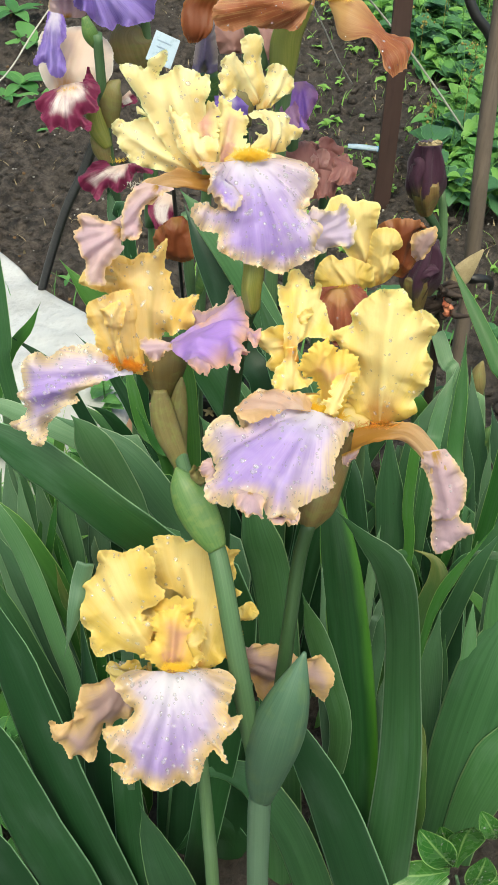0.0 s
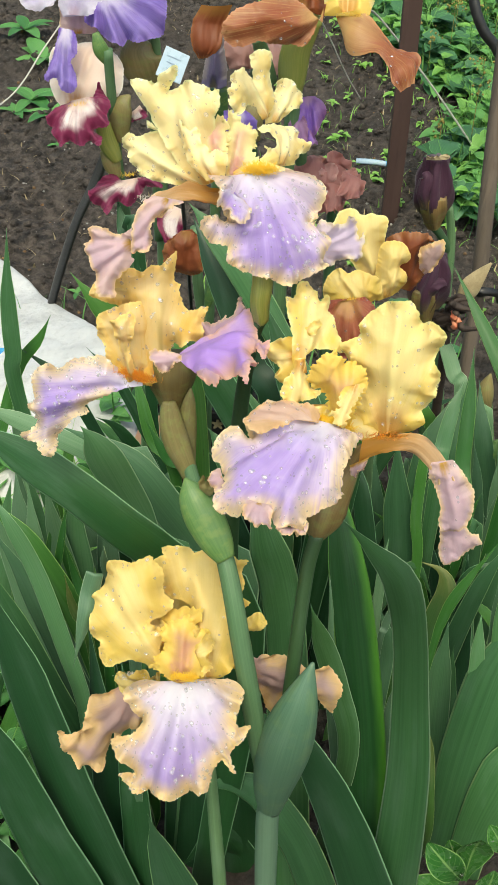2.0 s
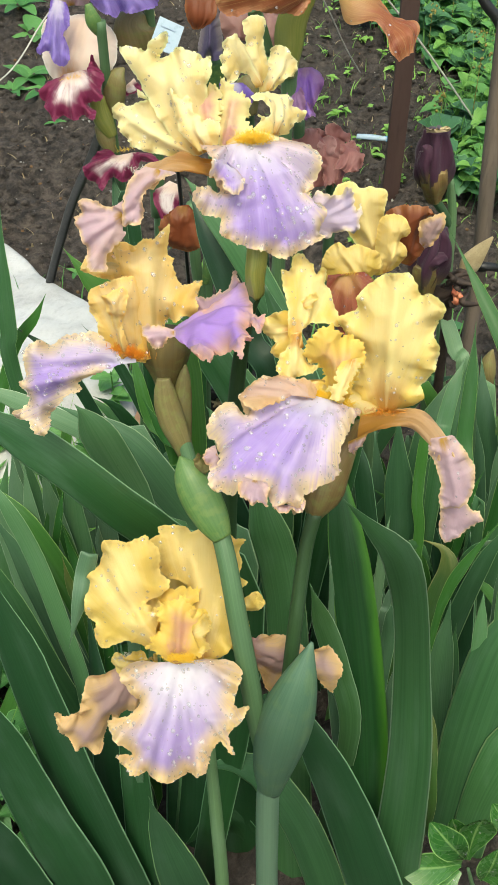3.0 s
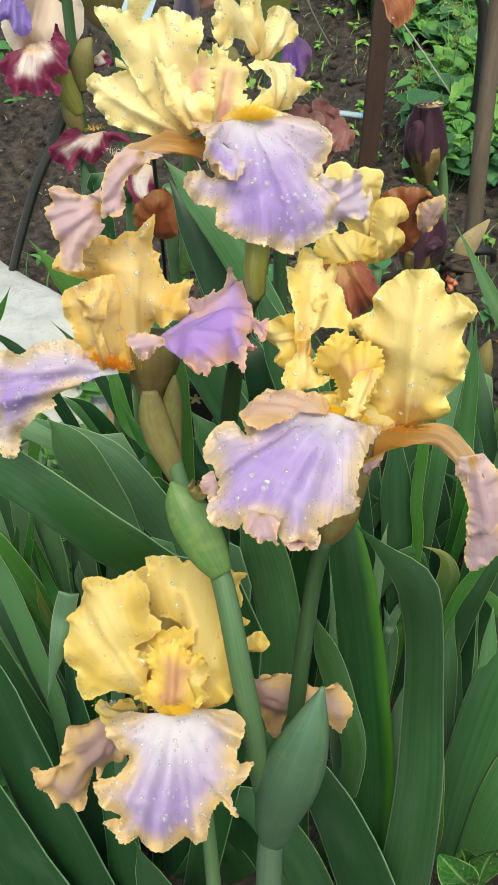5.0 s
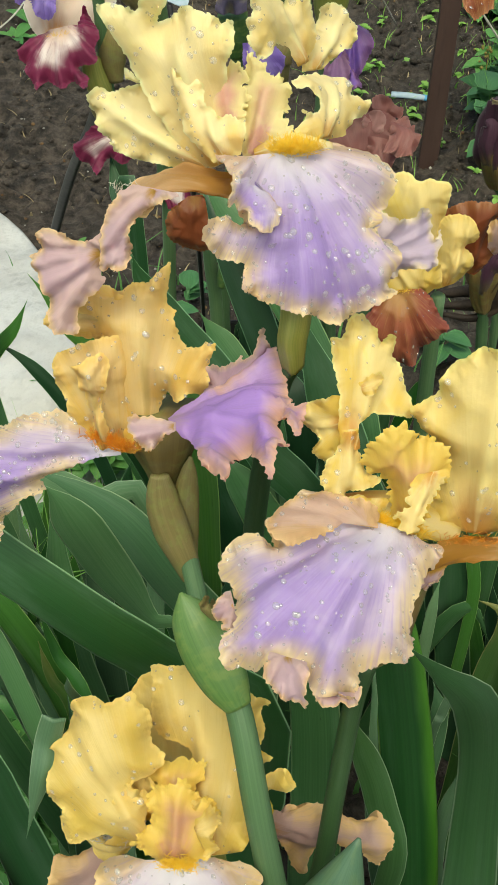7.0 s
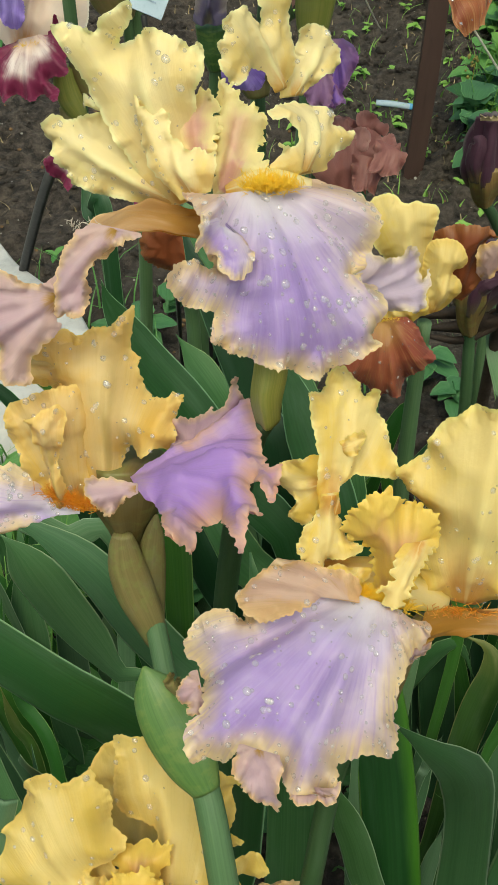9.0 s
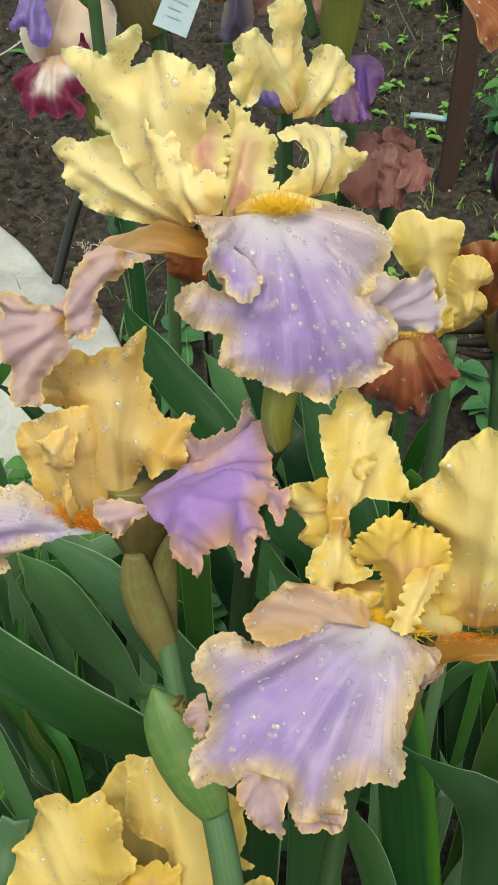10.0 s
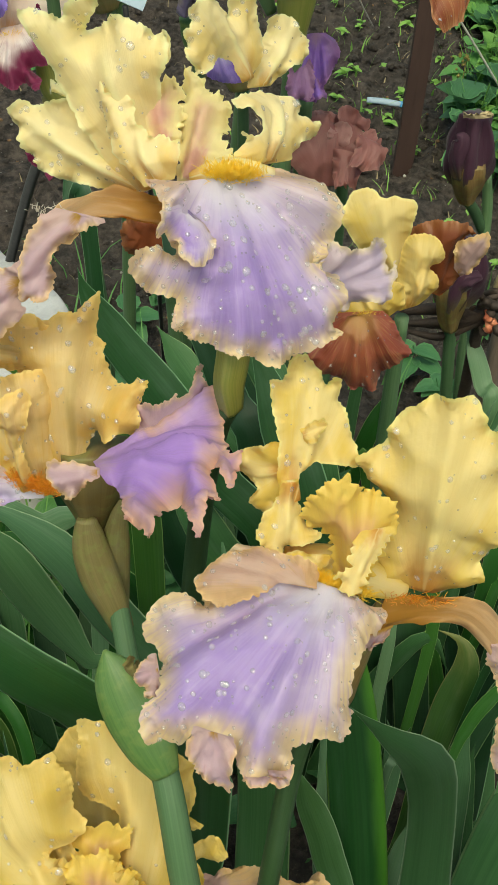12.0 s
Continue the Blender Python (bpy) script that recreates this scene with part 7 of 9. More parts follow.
blade(fan_right, BLADE, [(0.2650, 0.6500, -0.0517), (0.2655, 0.6600, 0.1244), (0.2741, 0.6800, 0.2458), (0.2884, 0.7000, 0.3516), (0.3092, 0.7300, 0.4270)], (0.0224, 0.0240, 0.0293, 0.0288, 0.0208), 15, 0, 0.18, seed=129)
blade(fan_right, BLADE, [(0.2832, 0.6400, -0.0278), (0.2863, 0.6500, 0.1448), (0.3022, 0.6600, 0.2418), (0.3302, 0.6800, 0.3323)], (0.0168, 0.0188, 0.0245, 0.0213), 15, 0, 0.18, seed=130)
blade(fan_right, BLADE_SOFT, [(0.2706, 0.6900, -0.0259), (0.2821, 0.7000, 0.1454), (0.2914, 0.7200, 0.2827), (0.3006, 0.7400, 0.3686), (0.3110, 0.7600, 0.4393)], (0.0106, 0.0134, 0.0147, 0.0142, 0.0053), 15, 0, 0.18, seed=131)
blade(fan_right, BLADE_DEEP, [(0.2866, 0.8000, -0.0160), (0.2802, 0.8000, 0.1532), (0.2717, 0.8100, 0.2837), (0.2657, 0.8200, 0.3893)], (0.0125, 0.0140, 0.0119, 0.0056), 10, 0, 0.18, seed=132)
blade(fan_right, BLADE, [(0.2311, 0.7600, 0.0421), (0.2433, 0.7700, 0.2103), (0.2566, 0.7800, 0.2915), (0.2774, 0.7900, 0.3821), (0.3017, 0.8000, 0.4350)], (0.0105, 0.0121, 0.0104, 0.0077, 0.0032), 10, 0, 0.18, seed=133)
blade(fan_right, BLADE, [(0.3019, 0.8400, 0.0441), (0.2969, 0.8500, 0.2104), (0.3051, 0.8600, 0.3269), (0.3199, 0.8800, 0.4212)], (0.0138, 0.0153, 0.0144, 0.0092), 10, 0, 0.18, seed=134)
blade(fan_right, BLADE_DEEP, [(0.2320, 0.7650, 0.0850), (0.2560, 0.8000, 0.3285), (0.2638, 0.8000, 0.3783), (0.2821, 0.8000, 0.3932), (0.3097, 0.8000, 0.3900), (0.3392, 0.8000, 0.3767)], (0.0024, 0.0028, 0.0044, 0.0043, 0.0038, 0.0022), 0, 0, 0.18, seed=135)
blade(fan_right, BLADE, [(0.2081, 0.8400, 0.0850), (0.2241, 0.9000, 0.2226), (0.2330, 0.9100, 0.3043), (0.2407, 0.9300, 0.3703), (0.2451, 0.9400, 0.4019)], (0.0120, 0.0142, 0.0149, 0.0121, 0.0060), 0, 0, 0.18, seed=136)
blade(fan_right, BLADE, [(0.3323, 0.8800, 0.0484), (0.3172, 0.8900, 0.1739), (0.3070, 0.9000, 0.2580)], (0.0083, 0.0092, 0.0050), 0, 0, 0.18, seed=137)
blade(fan_far, BLADE, [(0.2303, 0.9500, 0.0850), (0.2205, 0.9500, 0.2161), (0.2371, 1.0000, 0.3502), (0.2552, 1.0200, 0.3928), (0.2757, 1.0500, 0.4350)], (0.0113, 0.0133, 0.0141, 0.0114, 0.0006), 0, 0, 0.18, seed=138)
blade(fan_far, BLADE, [(0.2648, 0.9725, 0.0850), (0.2664, 0.9800, 0.2369), (0.2687, 1.0000, 0.3525), (0.2818, 1.0300, 0.4109), (0.2822, 1.0600, 0.4726)], (0.0103, 0.0121, 0.0141, 0.0114, 0.0006), 0, 0, 0.18, seed=139)
blade(fan_far, BLADE, [(0.3158, 0.9575, 0.0850), (0.3345, 0.9600, 0.2152), (0.3114, 0.9800, 0.3306), (0.2956, 1.0000, 0.4035), (0.2883, 1.0300, 0.4502)], (0.0091, 0.0107, 0.0115, 0.0099, 0.0025), 0, 0, 0.18, seed=140)
blade(fan_far, BLADE_PALE, [(0.3017, 0.9800, 0.0850), (0.3157, 0.9900, 0.1819), (0.2952, 1.0000, 0.3026), (0.2869, 1.0200, 0.3705), (0.2858, 1.0400, 0.4115)], (0.0059, 0.0069, 0.0092, 0.0077, 0.0019), 0, 0, 0.18, seed=141)
blade(fan_far, BLADE_PALE, [(0.2766, 1.0475, 0.0850), (0.2822, 1.0800, 0.3728), (0.2724, 1.1000, 0.4068), (0.2606, 1.1200, 0.4324), (0.2508, 1.1500, 0.4477)], (0.0068, 0.0080, 0.0093, 0.0079, 0.0020), 0, 0, 0.18, seed=142)
blade(fan_far, BLADE_DEEP, [(0.3212, 0.9500, 0.0850), (0.3416, 0.9500, 0.3175), (0.3235, 0.9700, 0.3820), (0.3089, 0.9900, 0.4279)], (0.0086, 0.0101, 0.0111, 0.0024), 0, 0, 0.18, seed=143)
blade(fan_far, BLADE_FRESH, [(0.2909, 0.8825, 0.0850), (0.3012, 0.8600, 0.5155), (0.2817, 0.8800, 0.5580), (0.2542, 0.9200, 0.5981), (0.2258, 0.9600, 0.6353)], (0.0076, 0.0089, 0.0083, 0.0057, 0.0005), 0, 0, 0.25, seed=144)
blade(fan_far, BLADE_FRESH, [(0.2632, 0.8975, 0.0850), (0.2642, 0.8800, 0.3779), (0.2603, 0.9000, 0.4371), (0.2621, 0.9300, 0.4930), (0.2628, 0.9600, 0.5403)], (0.0064, 0.0076, 0.0080, 0.0062, 0.0006), 0, 0, 0.18, seed=145)
blade(fan_far, BLADE, [(0.2381, 0.8825, 0.0850), (0.2308, 0.8600, 0.4250), (0.2340, 0.8800, 0.4739), (0.2419, 0.9000, 0.5075), (0.2525, 0.9200, 0.5286)], (0.0066, 0.0078, 0.0077, 0.0060, 0.0005), 0, 0, 0.18, seed=146)
blade(fan_far, BLADE_FRESH, [(0.2303, 0.9500, 0.0850), (0.2205, 0.9500, 0.2161), (0.2265, 0.9700, 0.2895), (0.2369, 1.0000, 0.3245)], (0.0057, 0.0067, 0.0091, 0.0019), 0, 0, 0.18, seed=147)
blade(fan_far, BLADE_DEEP, [(0.2588, 0.9425, 0.0850), (0.2584, 0.9400, 0.2763), (0.2428, 0.9600, 0.3350), (0.2475, 0.9700, 0.3765)], (0.0142, 0.0167, 0.0176, 0.0087), 0, 0, 0.18, seed=148)
blade(fan_far, BLADE, [(0.3703, 0.9200, 0.0557), (0.3403, 0.9300, 0.1995), (0.3214, 0.9400, 0.2814)], (0.0127, 0.0132, 0.0077), 0, 0, 0.18, seed=149)
blade(fan_right, BLADE_SOFT, [(0.2502, 0.6900, 0.0850), (0.2803, 0.7000, 0.2165), (0.2724, 0.7050, 0.2975), (0.2659, 0.7100, 0.3773), (0.2631, 0.7150, 0.4181)], (0.0048, 0.0056, 0.0070, 0.0066, 0.0045), 0, 0, 0.18, seed=150)
blade(fan_right, BLADE_PALE, [(0.2586, 0.7050, 0.0850), (0.2915, 0.7200, 0.2646), (0.2824, 0.7250, 0.3517), (0.2782, 0.7300, 0.4093), (0.2765, 0.7350, 0.4408)], (0.0024, 0.0028, 0.0032, 0.0031, 0.0005), 0, 0, 0.18, seed=151)
blade(fan_right, BLADE_FRESH, [(0.2097, 0.7050, 0.0850), (0.2263, 0.7200, 0.3451), (0.2325, 0.7250, 0.3994), (0.2441, 0.7300, 0.4346), (0.2738, 0.7400, 0.4922)], (0.0027, 0.0032, 0.0046, 0.0050, 0.0005), 0, 0, 0.18, seed=152)
blade(fan_right, BLADE_PALE, [(0.1668, 0.6600, 0.0850), (0.1691, 0.6600, 0.4064), (0.1733, 0.6650, 0.4529), (0.1776, 0.6700, 0.4679), (0.1798, 0.6700, 0.4818)], (0.0021, 0.0024, 0.0033, 0.0028, 0.0005), 0, 0, 0.18, seed=153)
blade(fan_right, BLADE_SOFT, [(0.1776, 0.6900, 0.0850), (0.1835, 0.7000, 0.2898), (0.1846, 0.7100, 0.3535), (0.1817, 0.7100, 0.3929), (0.1745, 0.7150, 0.4169)], (0.0046, 0.0054, 0.0073, 0.0061, 0.0015), 0, 0, 0.18, seed=154)
blade(fan_right, BLADE, [(0.2693, 0.6900, 0.0850), (0.3058, 0.7000, 0.2480), (0.2924, 0.7100, 0.3223), (0.2826, 0.7200, 0.4059), (0.2797, 0.7300, 0.4677)], (0.0047, 0.0055, 0.0074, 0.0066, 0.0029), 0, 0, 0.18, seed=155)
blade(fan_left, BLADE_PALE, [(-0.1120, 0.6800, 0.0850), (-0.1161, 0.7000, 0.3117), (-0.1253, 0.7100, 0.3958), (-0.1307, 0.7200, 0.4787), (-0.1327, 0.7300, 0.5411)], (0.0046, 0.0054, 0.0077, 0.0073, 0.0005), 0, 0, 0.18, seed=156)
blade(fan_left, BLADE_FRESH, [(-0.1195, 0.6913, 0.0850), (-0.1261, 0.7150, 0.3746), (-0.1149, 0.7200, 0.4408), (-0.1067, 0.7250, 0.4826), (-0.1029, 0.7300, 0.5062)], (0.0022, 0.0026, 0.0035, 0.0029, 0.0005), 0, 0, 0.18, seed=157)
blade(fan_left, BLADE_SOFT, [(-0.0864, 0.6350, 0.0850), (-0.0819, 0.6400, 0.3274), (-0.0940, 0.6450, 0.4221), (-0.1112, 0.6550, 0.4996), (-0.1285, 0.6600, 0.5506), (-0.1416, 0.6700, 0.5696)], (0.0060, 0.0071, 0.0081, 0.0077, 0.0062, 0.0022), 5, 0, 0.18, seed=158)

# ---- irises behind the clump ----
rust_yellow_iris = thing("bearded_iris", (0.1700, 0.9800, 0.1000), "yellow and rust-red bearded iris with speckled drooping falls", "iris", "bearded irises in bloom")
tube(rust_yellow_iris, "stem", [(0.1633, 0.9300, 0.5988), (0.1661, 0.9400, 0.5142), (0.1719, 0.9500, 0.3881), (0.1818, 0.9600, 0.2022), (0.1747, 0.9720, 0.0900)], (0.0053, 0.0062, 0.0073, 0.0081, 0.0081), STEM)
frill(rust_yellow_iris, "standard", WARM_STANDARD, ((0.1524, 0.9449, 0.6062), (0.1671, 0.9451, 0.6082)), [
    (0.1288, 0.9511, 0.6386), (0.1121, 0.9556, 0.6613), (0.1150, 0.9576, 0.6718), (0.1206, 0.9591, 0.6798), (0.1316, 0.9596, 0.6829), (0.1391, 0.9587, 0.6787), (0.1462, 0.9589, 0.6801), (0.1523, 0.9587, 0.6794), (0.1622, 0.9582, 0.6773), (0.1639, 0.9569, 0.6708), (0.1626, 0.9541, 0.6562), (0.1648, 0.9496, 0.6325)], 159, cup=0.2, ruffle=0.004, waves=10)
frill(rust_yellow_iris, "standard", GOLD_STANDARD, ((0.1574, 0.9293, 0.6050), (0.1775, 0.9308, 0.6143)), [
    (0.1559, 0.9348, 0.6346), (0.1599, 0.9393, 0.6583), (0.1728, 0.9398, 0.6616), (0.1813, 0.9391, 0.6585), (0.1860, 0.9368, 0.6468), (0.1771, 0.9355, 0.6395), (0.1839, 0.9341, 0.6324), (0.1840, 0.9321, 0.6217)], 160, cup=0.3, ruffle=0.004, waves=9)
frill(rust_yellow_iris, "standard", GOLD_STANDARD, ((0.1357, 0.9043, 0.6119), (0.1554, 0.9057, 0.6205)), [
    (0.1264, 0.9047, 0.6135), (0.1109, 0.9051, 0.6148), (0.1087, 0.9087, 0.6337), (0.1203, 0.9115, 0.6488), (0.1292, 0.9105, 0.6442), (0.1382, 0.9107, 0.6457), (0.1561, 0.9097, 0.6415), (0.1609, 0.9070, 0.6277)], 161, cup=0.3, ruffle=0.004, waves=9)
frill(rust_yellow_iris, "fall", COPPER, ((0.1810, 0.9701, 0.5965), (0.1932, 0.9699, 0.5935)), [
    (0.1700, 0.9718, 0.6202), (0.1646, 0.9734, 0.6430), (0.1751, 0.9740, 0.6532), (0.1879, 0.9742, 0.6566), (0.2002, 0.9740, 0.6545), (0.2094, 0.9735, 0.6471), (0.2038, 0.9731, 0.6411), (0.2021, 0.9720, 0.6249), (0.2061, 0.9712, 0.6134), (0.2009, 0.9704, 0.6024)], 162, cup=0.25, ruffle=0.002, waves=7, lace=0.02, label='copper-brown petal')
frill(rust_yellow_iris, "fall", MAUVE_BACK, ((0.1980, 0.9622, 0.6230), (0.2041, 0.9618, 0.6162)), [
    (0.1959, 0.9631, 0.6414), (0.2039, 0.9635, 0.6487), (0.2176, 0.9636, 0.6517), (0.2192, 0.9630, 0.6392), (0.2126, 0.9622, 0.6249)], 163, cup=0.2, ruffle=0.002, waves=6, lace=0.02, label='mauve-brown back of a fall')
frill(rust_yellow_iris, "fall", RUST_FALL, ((0.1135, 0.8852, 0.6299), (0.1447, 0.8864, 0.6342)), [
    (0.1119, 0.8778, 0.6213), (0.1076, 0.8787, 0.6132), (0.1026, 0.8718, 0.6085), (0.0974, 0.8687, 0.6042), (0.1017, 0.8722, 0.5935), (0.1097, 0.8663, 0.5918), (0.1215, 0.8732, 0.5863), (0.1296, 0.8617, 0.5838), (0.1374, 0.8698, 0.5818), (0.1448, 0.8634, 0.5839), (0.1497, 0.8747, 0.5914), (0.1576, 0.8698, 0.6036), (0.1665, 0.8711, 0.6130), (0.1598, 0.8797, 0.6174), (0.1526, 0.8804, 0.6302)], 164, cup=0.25, waves=10, drops=30, label='rust-red veined fall', ruffle=0.0016, lace=0.04)
beard(rust_yellow_iris, [(0.1269, 0.8820, 0.6334), (0.1378, 0.8820, 0.6340)], BEARD, 165, hairs=60, size=0.004)
copper_iris = thing("bearded_iris", (0.0500, 1.1000, 0.1000), "copper-brown bearded iris with speckled orange falls on a thick stem", "iris", "bearded irises in bloom")
tube(copper_iris, "stem", [(0.0710, 1.0300, 0.7646), (0.0697, 1.0400, 0.7233), (0.0674, 1.0500, 0.6616), (0.0648, 1.0600, 0.5264), (0.0631, 1.0700, 0.3658), (0.0552, 1.0880, 0.0900)], (0.0077, 0.0069, 0.0067, 0.0073, 0.0080, 0.0080), STEM)
tube(copper_iris, "perianth_tube", [(0.0691, 1.0300, 0.7489), (0.0690, 1.0300, 0.7748), (0.0720, 1.0300, 0.8000), (0.0854, 1.0300, 0.8295)], (0.0073, 0.0127, 0.0135, 0.0098), OVARY)
tube(copper_iris, "bract", [(0.0373, 1.0200, 0.8117), (0.0421, 1.0300, 0.7938), (0.0525, 1.0400, 0.7653)], (0.0059, 0.0070, 0.0041), STEM, flat=0.6)
frill(copper_iris, "fall", SPECKLED_FALL, ((0.0954, 1.0020, 0.8485), (0.0934, 0.9980, 0.8341)), [
    (0.0820, 0.9918, 0.8189), (0.0678, 0.9884, 0.8176), (0.0536, 0.9856, 0.8189), (0.0394, 0.9831, 0.8215), (0.0254, 0.9791, 0.8176), (0.0151, 0.9774, 0.8201), (0.0094, 0.9782, 0.8288), (0.0119, 0.9813, 0.8393), (0.0292, 0.9876, 0.8493), (0.0661, 0.9968, 0.8534)], 166, cup=0.2, ruffle=0.0025, waves=9, lace=0.03, drops=20)
petal(copper_iris, "fall", SPECKLED_FALL, [((0.1076, 1.0250, 0.8283), (0.0029, -0.0050, -0.0066)),
    ((0.1237, 1.0100, 0.8219), (-0.0050, -0.0100, -0.0147)),
    ((0.1458, 1.0000, 0.8155), (-0.0035, -0.0100, -0.0039)),
    ((0.1569, 0.9900, 0.8087), (-0.0047, -0.0100, -0.0050)),
    ((0.1662, 0.9800, 0.8031), (-0.0110, -0.0100, -0.0076)),
    ((0.1695, 0.9750, 0.7905), (-0.0063, -0.0050, -0.0032))], 167, cup=0.25, waves=9, ruffle=0.002, lace=0.05, folds=0.2, drops=15)
petal(copper_iris, "fall", COPPER, [((-0.0012, 1.0500, 0.8296), (0.0138, 0.0000, 0.0005)),
    ((-0.0089, 1.0500, 0.8136), (0.0139, 0.0000, -0.0007)),
    ((-0.0102, 1.0400, 0.7970), (0.0135, 0.0000, -0.0007)),
    ((-0.0134, 1.0400, 0.7856), (0.0039, 0.0000, 0.0002))], 168, cup=0.25, waves=9, ruffle=0.0012, lace=0.05, label='copper-brown petal')
frill(copper_iris, "standard", WARM_STANDARD, ((0.0951, 1.0200, 0.8329), (0.1337, 1.0200, 0.8344)), [
    (0.0941, 1.0400, 0.8456), (0.0977, 1.0600, 0.8633), (0.1319, 1.0600, 0.8646), (0.1379, 1.0400, 0.8472)], 169, cup=0.3, waves=8)
frill(copper_iris, "standard", COPPER, ((0.0557, 1.0400, 0.8253), (0.0953, 1.0400, 0.8268)), [
    (0.0491, 1.0600, 0.8476), (0.0525, 1.0800, 0.8658), (0.0824, 1.0800, 0.8668), (0.0937, 1.0600, 0.8493)], 170, cup=0.3, waves=8, ruffle=0.0012, lace=0.05, label='copper-brown petal')
beard(copper_iris, [(0.1047, 1.0150, 0.8348), (0.1285, 1.0100, 0.8373)], BEARD, 171, hairs=90)
burgundy_iris = thing("bearded_iris", (-0.1200, 1.1200, 0.1000), "cream bearded iris with white and burgundy falls", "iris", "bearded irises in bloom")
tube(burgundy_iris, "stem", [(-0.1028, 1.0500, 0.7861), (-0.1040, 1.0600, 0.7350), (-0.1047, 1.0700, 0.6679), (-0.1019, 1.0800, 0.6009), (-0.0959, 1.0900, 0.5207), (-0.0918, 1.1000, 0.3752), (-0.1087, 1.1120, 0.0900)], (0.0047, 0.0048, 0.0057, 0.0065, 0.0075, 0.0082, 0.0082), STEM)
tube(burgundy_iris, "bract", [(-0.1131, 1.0500, 0.8008), (-0.1091, 1.0500, 0.7859), (-0.1032, 1.0550, 0.7715)], (0.0031, 0.0072, 0.0042), SPATHE, flat=0.6)
tube(burgundy_iris, "spathe", [(-0.0958, 1.0600, 0.6932), (-0.0973, 1.0600, 0.7131), (-0.0935, 1.0600, 0.7300), (-0.0863, 1.0600, 0.7401)], (0.0055, 0.0109, 0.0097, 0.0016), PAPER, flat=0.6)
tube(burgundy_iris, "spathe", [(-0.1040, 1.0600, 0.6545), (-0.1086, 1.0600, 0.6692), (-0.1132, 1.0600, 0.6837)], (0.0045, 0.0090, 0.0067), PAPER, flat=0.6)
tube(burgundy_iris, "perianth_tube", [(-0.1028, 1.0600, 0.6725), (-0.1100, 1.0600, 0.6897), (-0.1138, 1.0600, 0.7124)], (0.0056, 0.0100, 0.0087), OVARY)
frill(burgundy_iris, "standard", CREAM, ((-0.1515, 1.0600, 0.7219), (-0.1320, 1.0600, 0.7255)), [
    (-0.1633, 1.0700, 0.7341), (-0.1673, 1.0800, 0.7520), (-0.1670, 1.0900, 0.7647), (-0.1547, 1.1000, 0.7714), (-0.1190, 1.1000, 0.7728), (-0.0990, 1.0900, 0.7621), (-0.0954, 1.0800, 0.7496), (-0.1005, 1.0700, 0.7313)], 172, cup=0.25, waves=8)
frill(burgundy_iris, "fall", BURGUNDY, ((-0.1444, 1.0480, 0.7350), (-0.1203, 1.0523, 0.7398)), [
    (-0.1506, 1.0454, 0.7335), (-0.1556, 1.0381, 0.7328), (-0.1616, 1.0422, 0.7254), (-0.1616, 1.0283, 0.7227), (-0.1572, 1.0321, 0.7152), (-0.1565, 1.0213, 0.7158), (-0.1511, 1.0204, 0.7081), (-0.1457, 1.0094, 0.7063), (-0.1402, 1.0246, 0.7056), (-0.1265, 1.0112, 0.7087), (-0.1207, 1.0258, 0.7072), (-0.1098, 1.0107, 0.7085), (-0.1092, 1.0242, 0.7128), (-0.1186, 1.0348, 0.7141), (-0.1022, 1.0256, 0.7237), (-0.1052, 1.0387, 0.7276), (-0.1019, 1.0420, 0.7380), (-0.1114, 1.0584, 0.7428), (-0.1144, 1.0547, 0.7528), (-0.1188, 1.0538, 0.7426)], 173, cup=0.2, waves=11, label='white fall edged in burgundy', ruffle=0.0016, lace=0.04)
frill(burgundy_iris, "fall", BURGUNDY, ((-0.0979, 1.0501, 0.6563), (-0.0753, 1.0524, 0.6600)), [
    (-0.1066, 1.0530, 0.6618), (-0.1174, 1.0452, 0.6595), (-0.1250, 1.0482, 0.6486), (-0.1298, 1.0363, 0.6468), (-0.1248, 1.0355, 0.6369), (-0.1188, 1.0387, 0.6326), (-0.1092, 1.0232, 0.6321), (-0.1023, 1.0416, 0.6369), (-0.0894, 1.0296, 0.6386), (-0.0832, 1.0409, 0.6395), (-0.0763, 1.0363, 0.6482), (-0.0749, 1.0504, 0.6500), (-0.0696, 1.0463, 0.6534), (-0.0550, 1.0394, 0.6562), (-0.0632, 1.0510, 0.6600)], 174, cup=0.2, waves=9, label='white fall edged in burgundy', ruffle=0.0016, lace=0.04)
petal(burgundy_iris, "fall", BURGUNDY, [((-0.0403, 1.0500, 0.6288), (0.0062, 0.0000, -0.0028)),
    ((-0.0487, 1.0400, 0.6163), (0.0130, -0.0000, -0.0040)),
    ((-0.0452, 1.0300, 0.5980), (0.0085, 0.0000, -0.0027))], 176, cup=0.15, waves=7, label='white fall edged in burgundy')
petal(burgundy_iris, "fall", BURGUNDY, [((-0.0861, 1.0700, 0.7208), (0.0072, 0.0000, 0.0059)),
    ((-0.0796, 1.0700, 0.7126), (0.0085, 0.0000, 0.0032))], 177, cup=0.2, waves=5, label='white fall edged in burgundy')
beard(burgundy_iris, [(-0.1370, 1.0400, 0.7348), (-0.1229, 1.0450, 0.7345)], BEARD, 178, hairs=70)
beard(burgundy_iris, [(-0.0915, 1.0400, 0.6656), (-0.0828, 1.0450, 0.6661)], BEARD, 179, hairs=60)
purple_iris = thing("bearded_iris", (-0.1000, 1.2000, 0.1000), "deep purple bearded iris with hanging petals", "iris", "bearded irises in bloom")
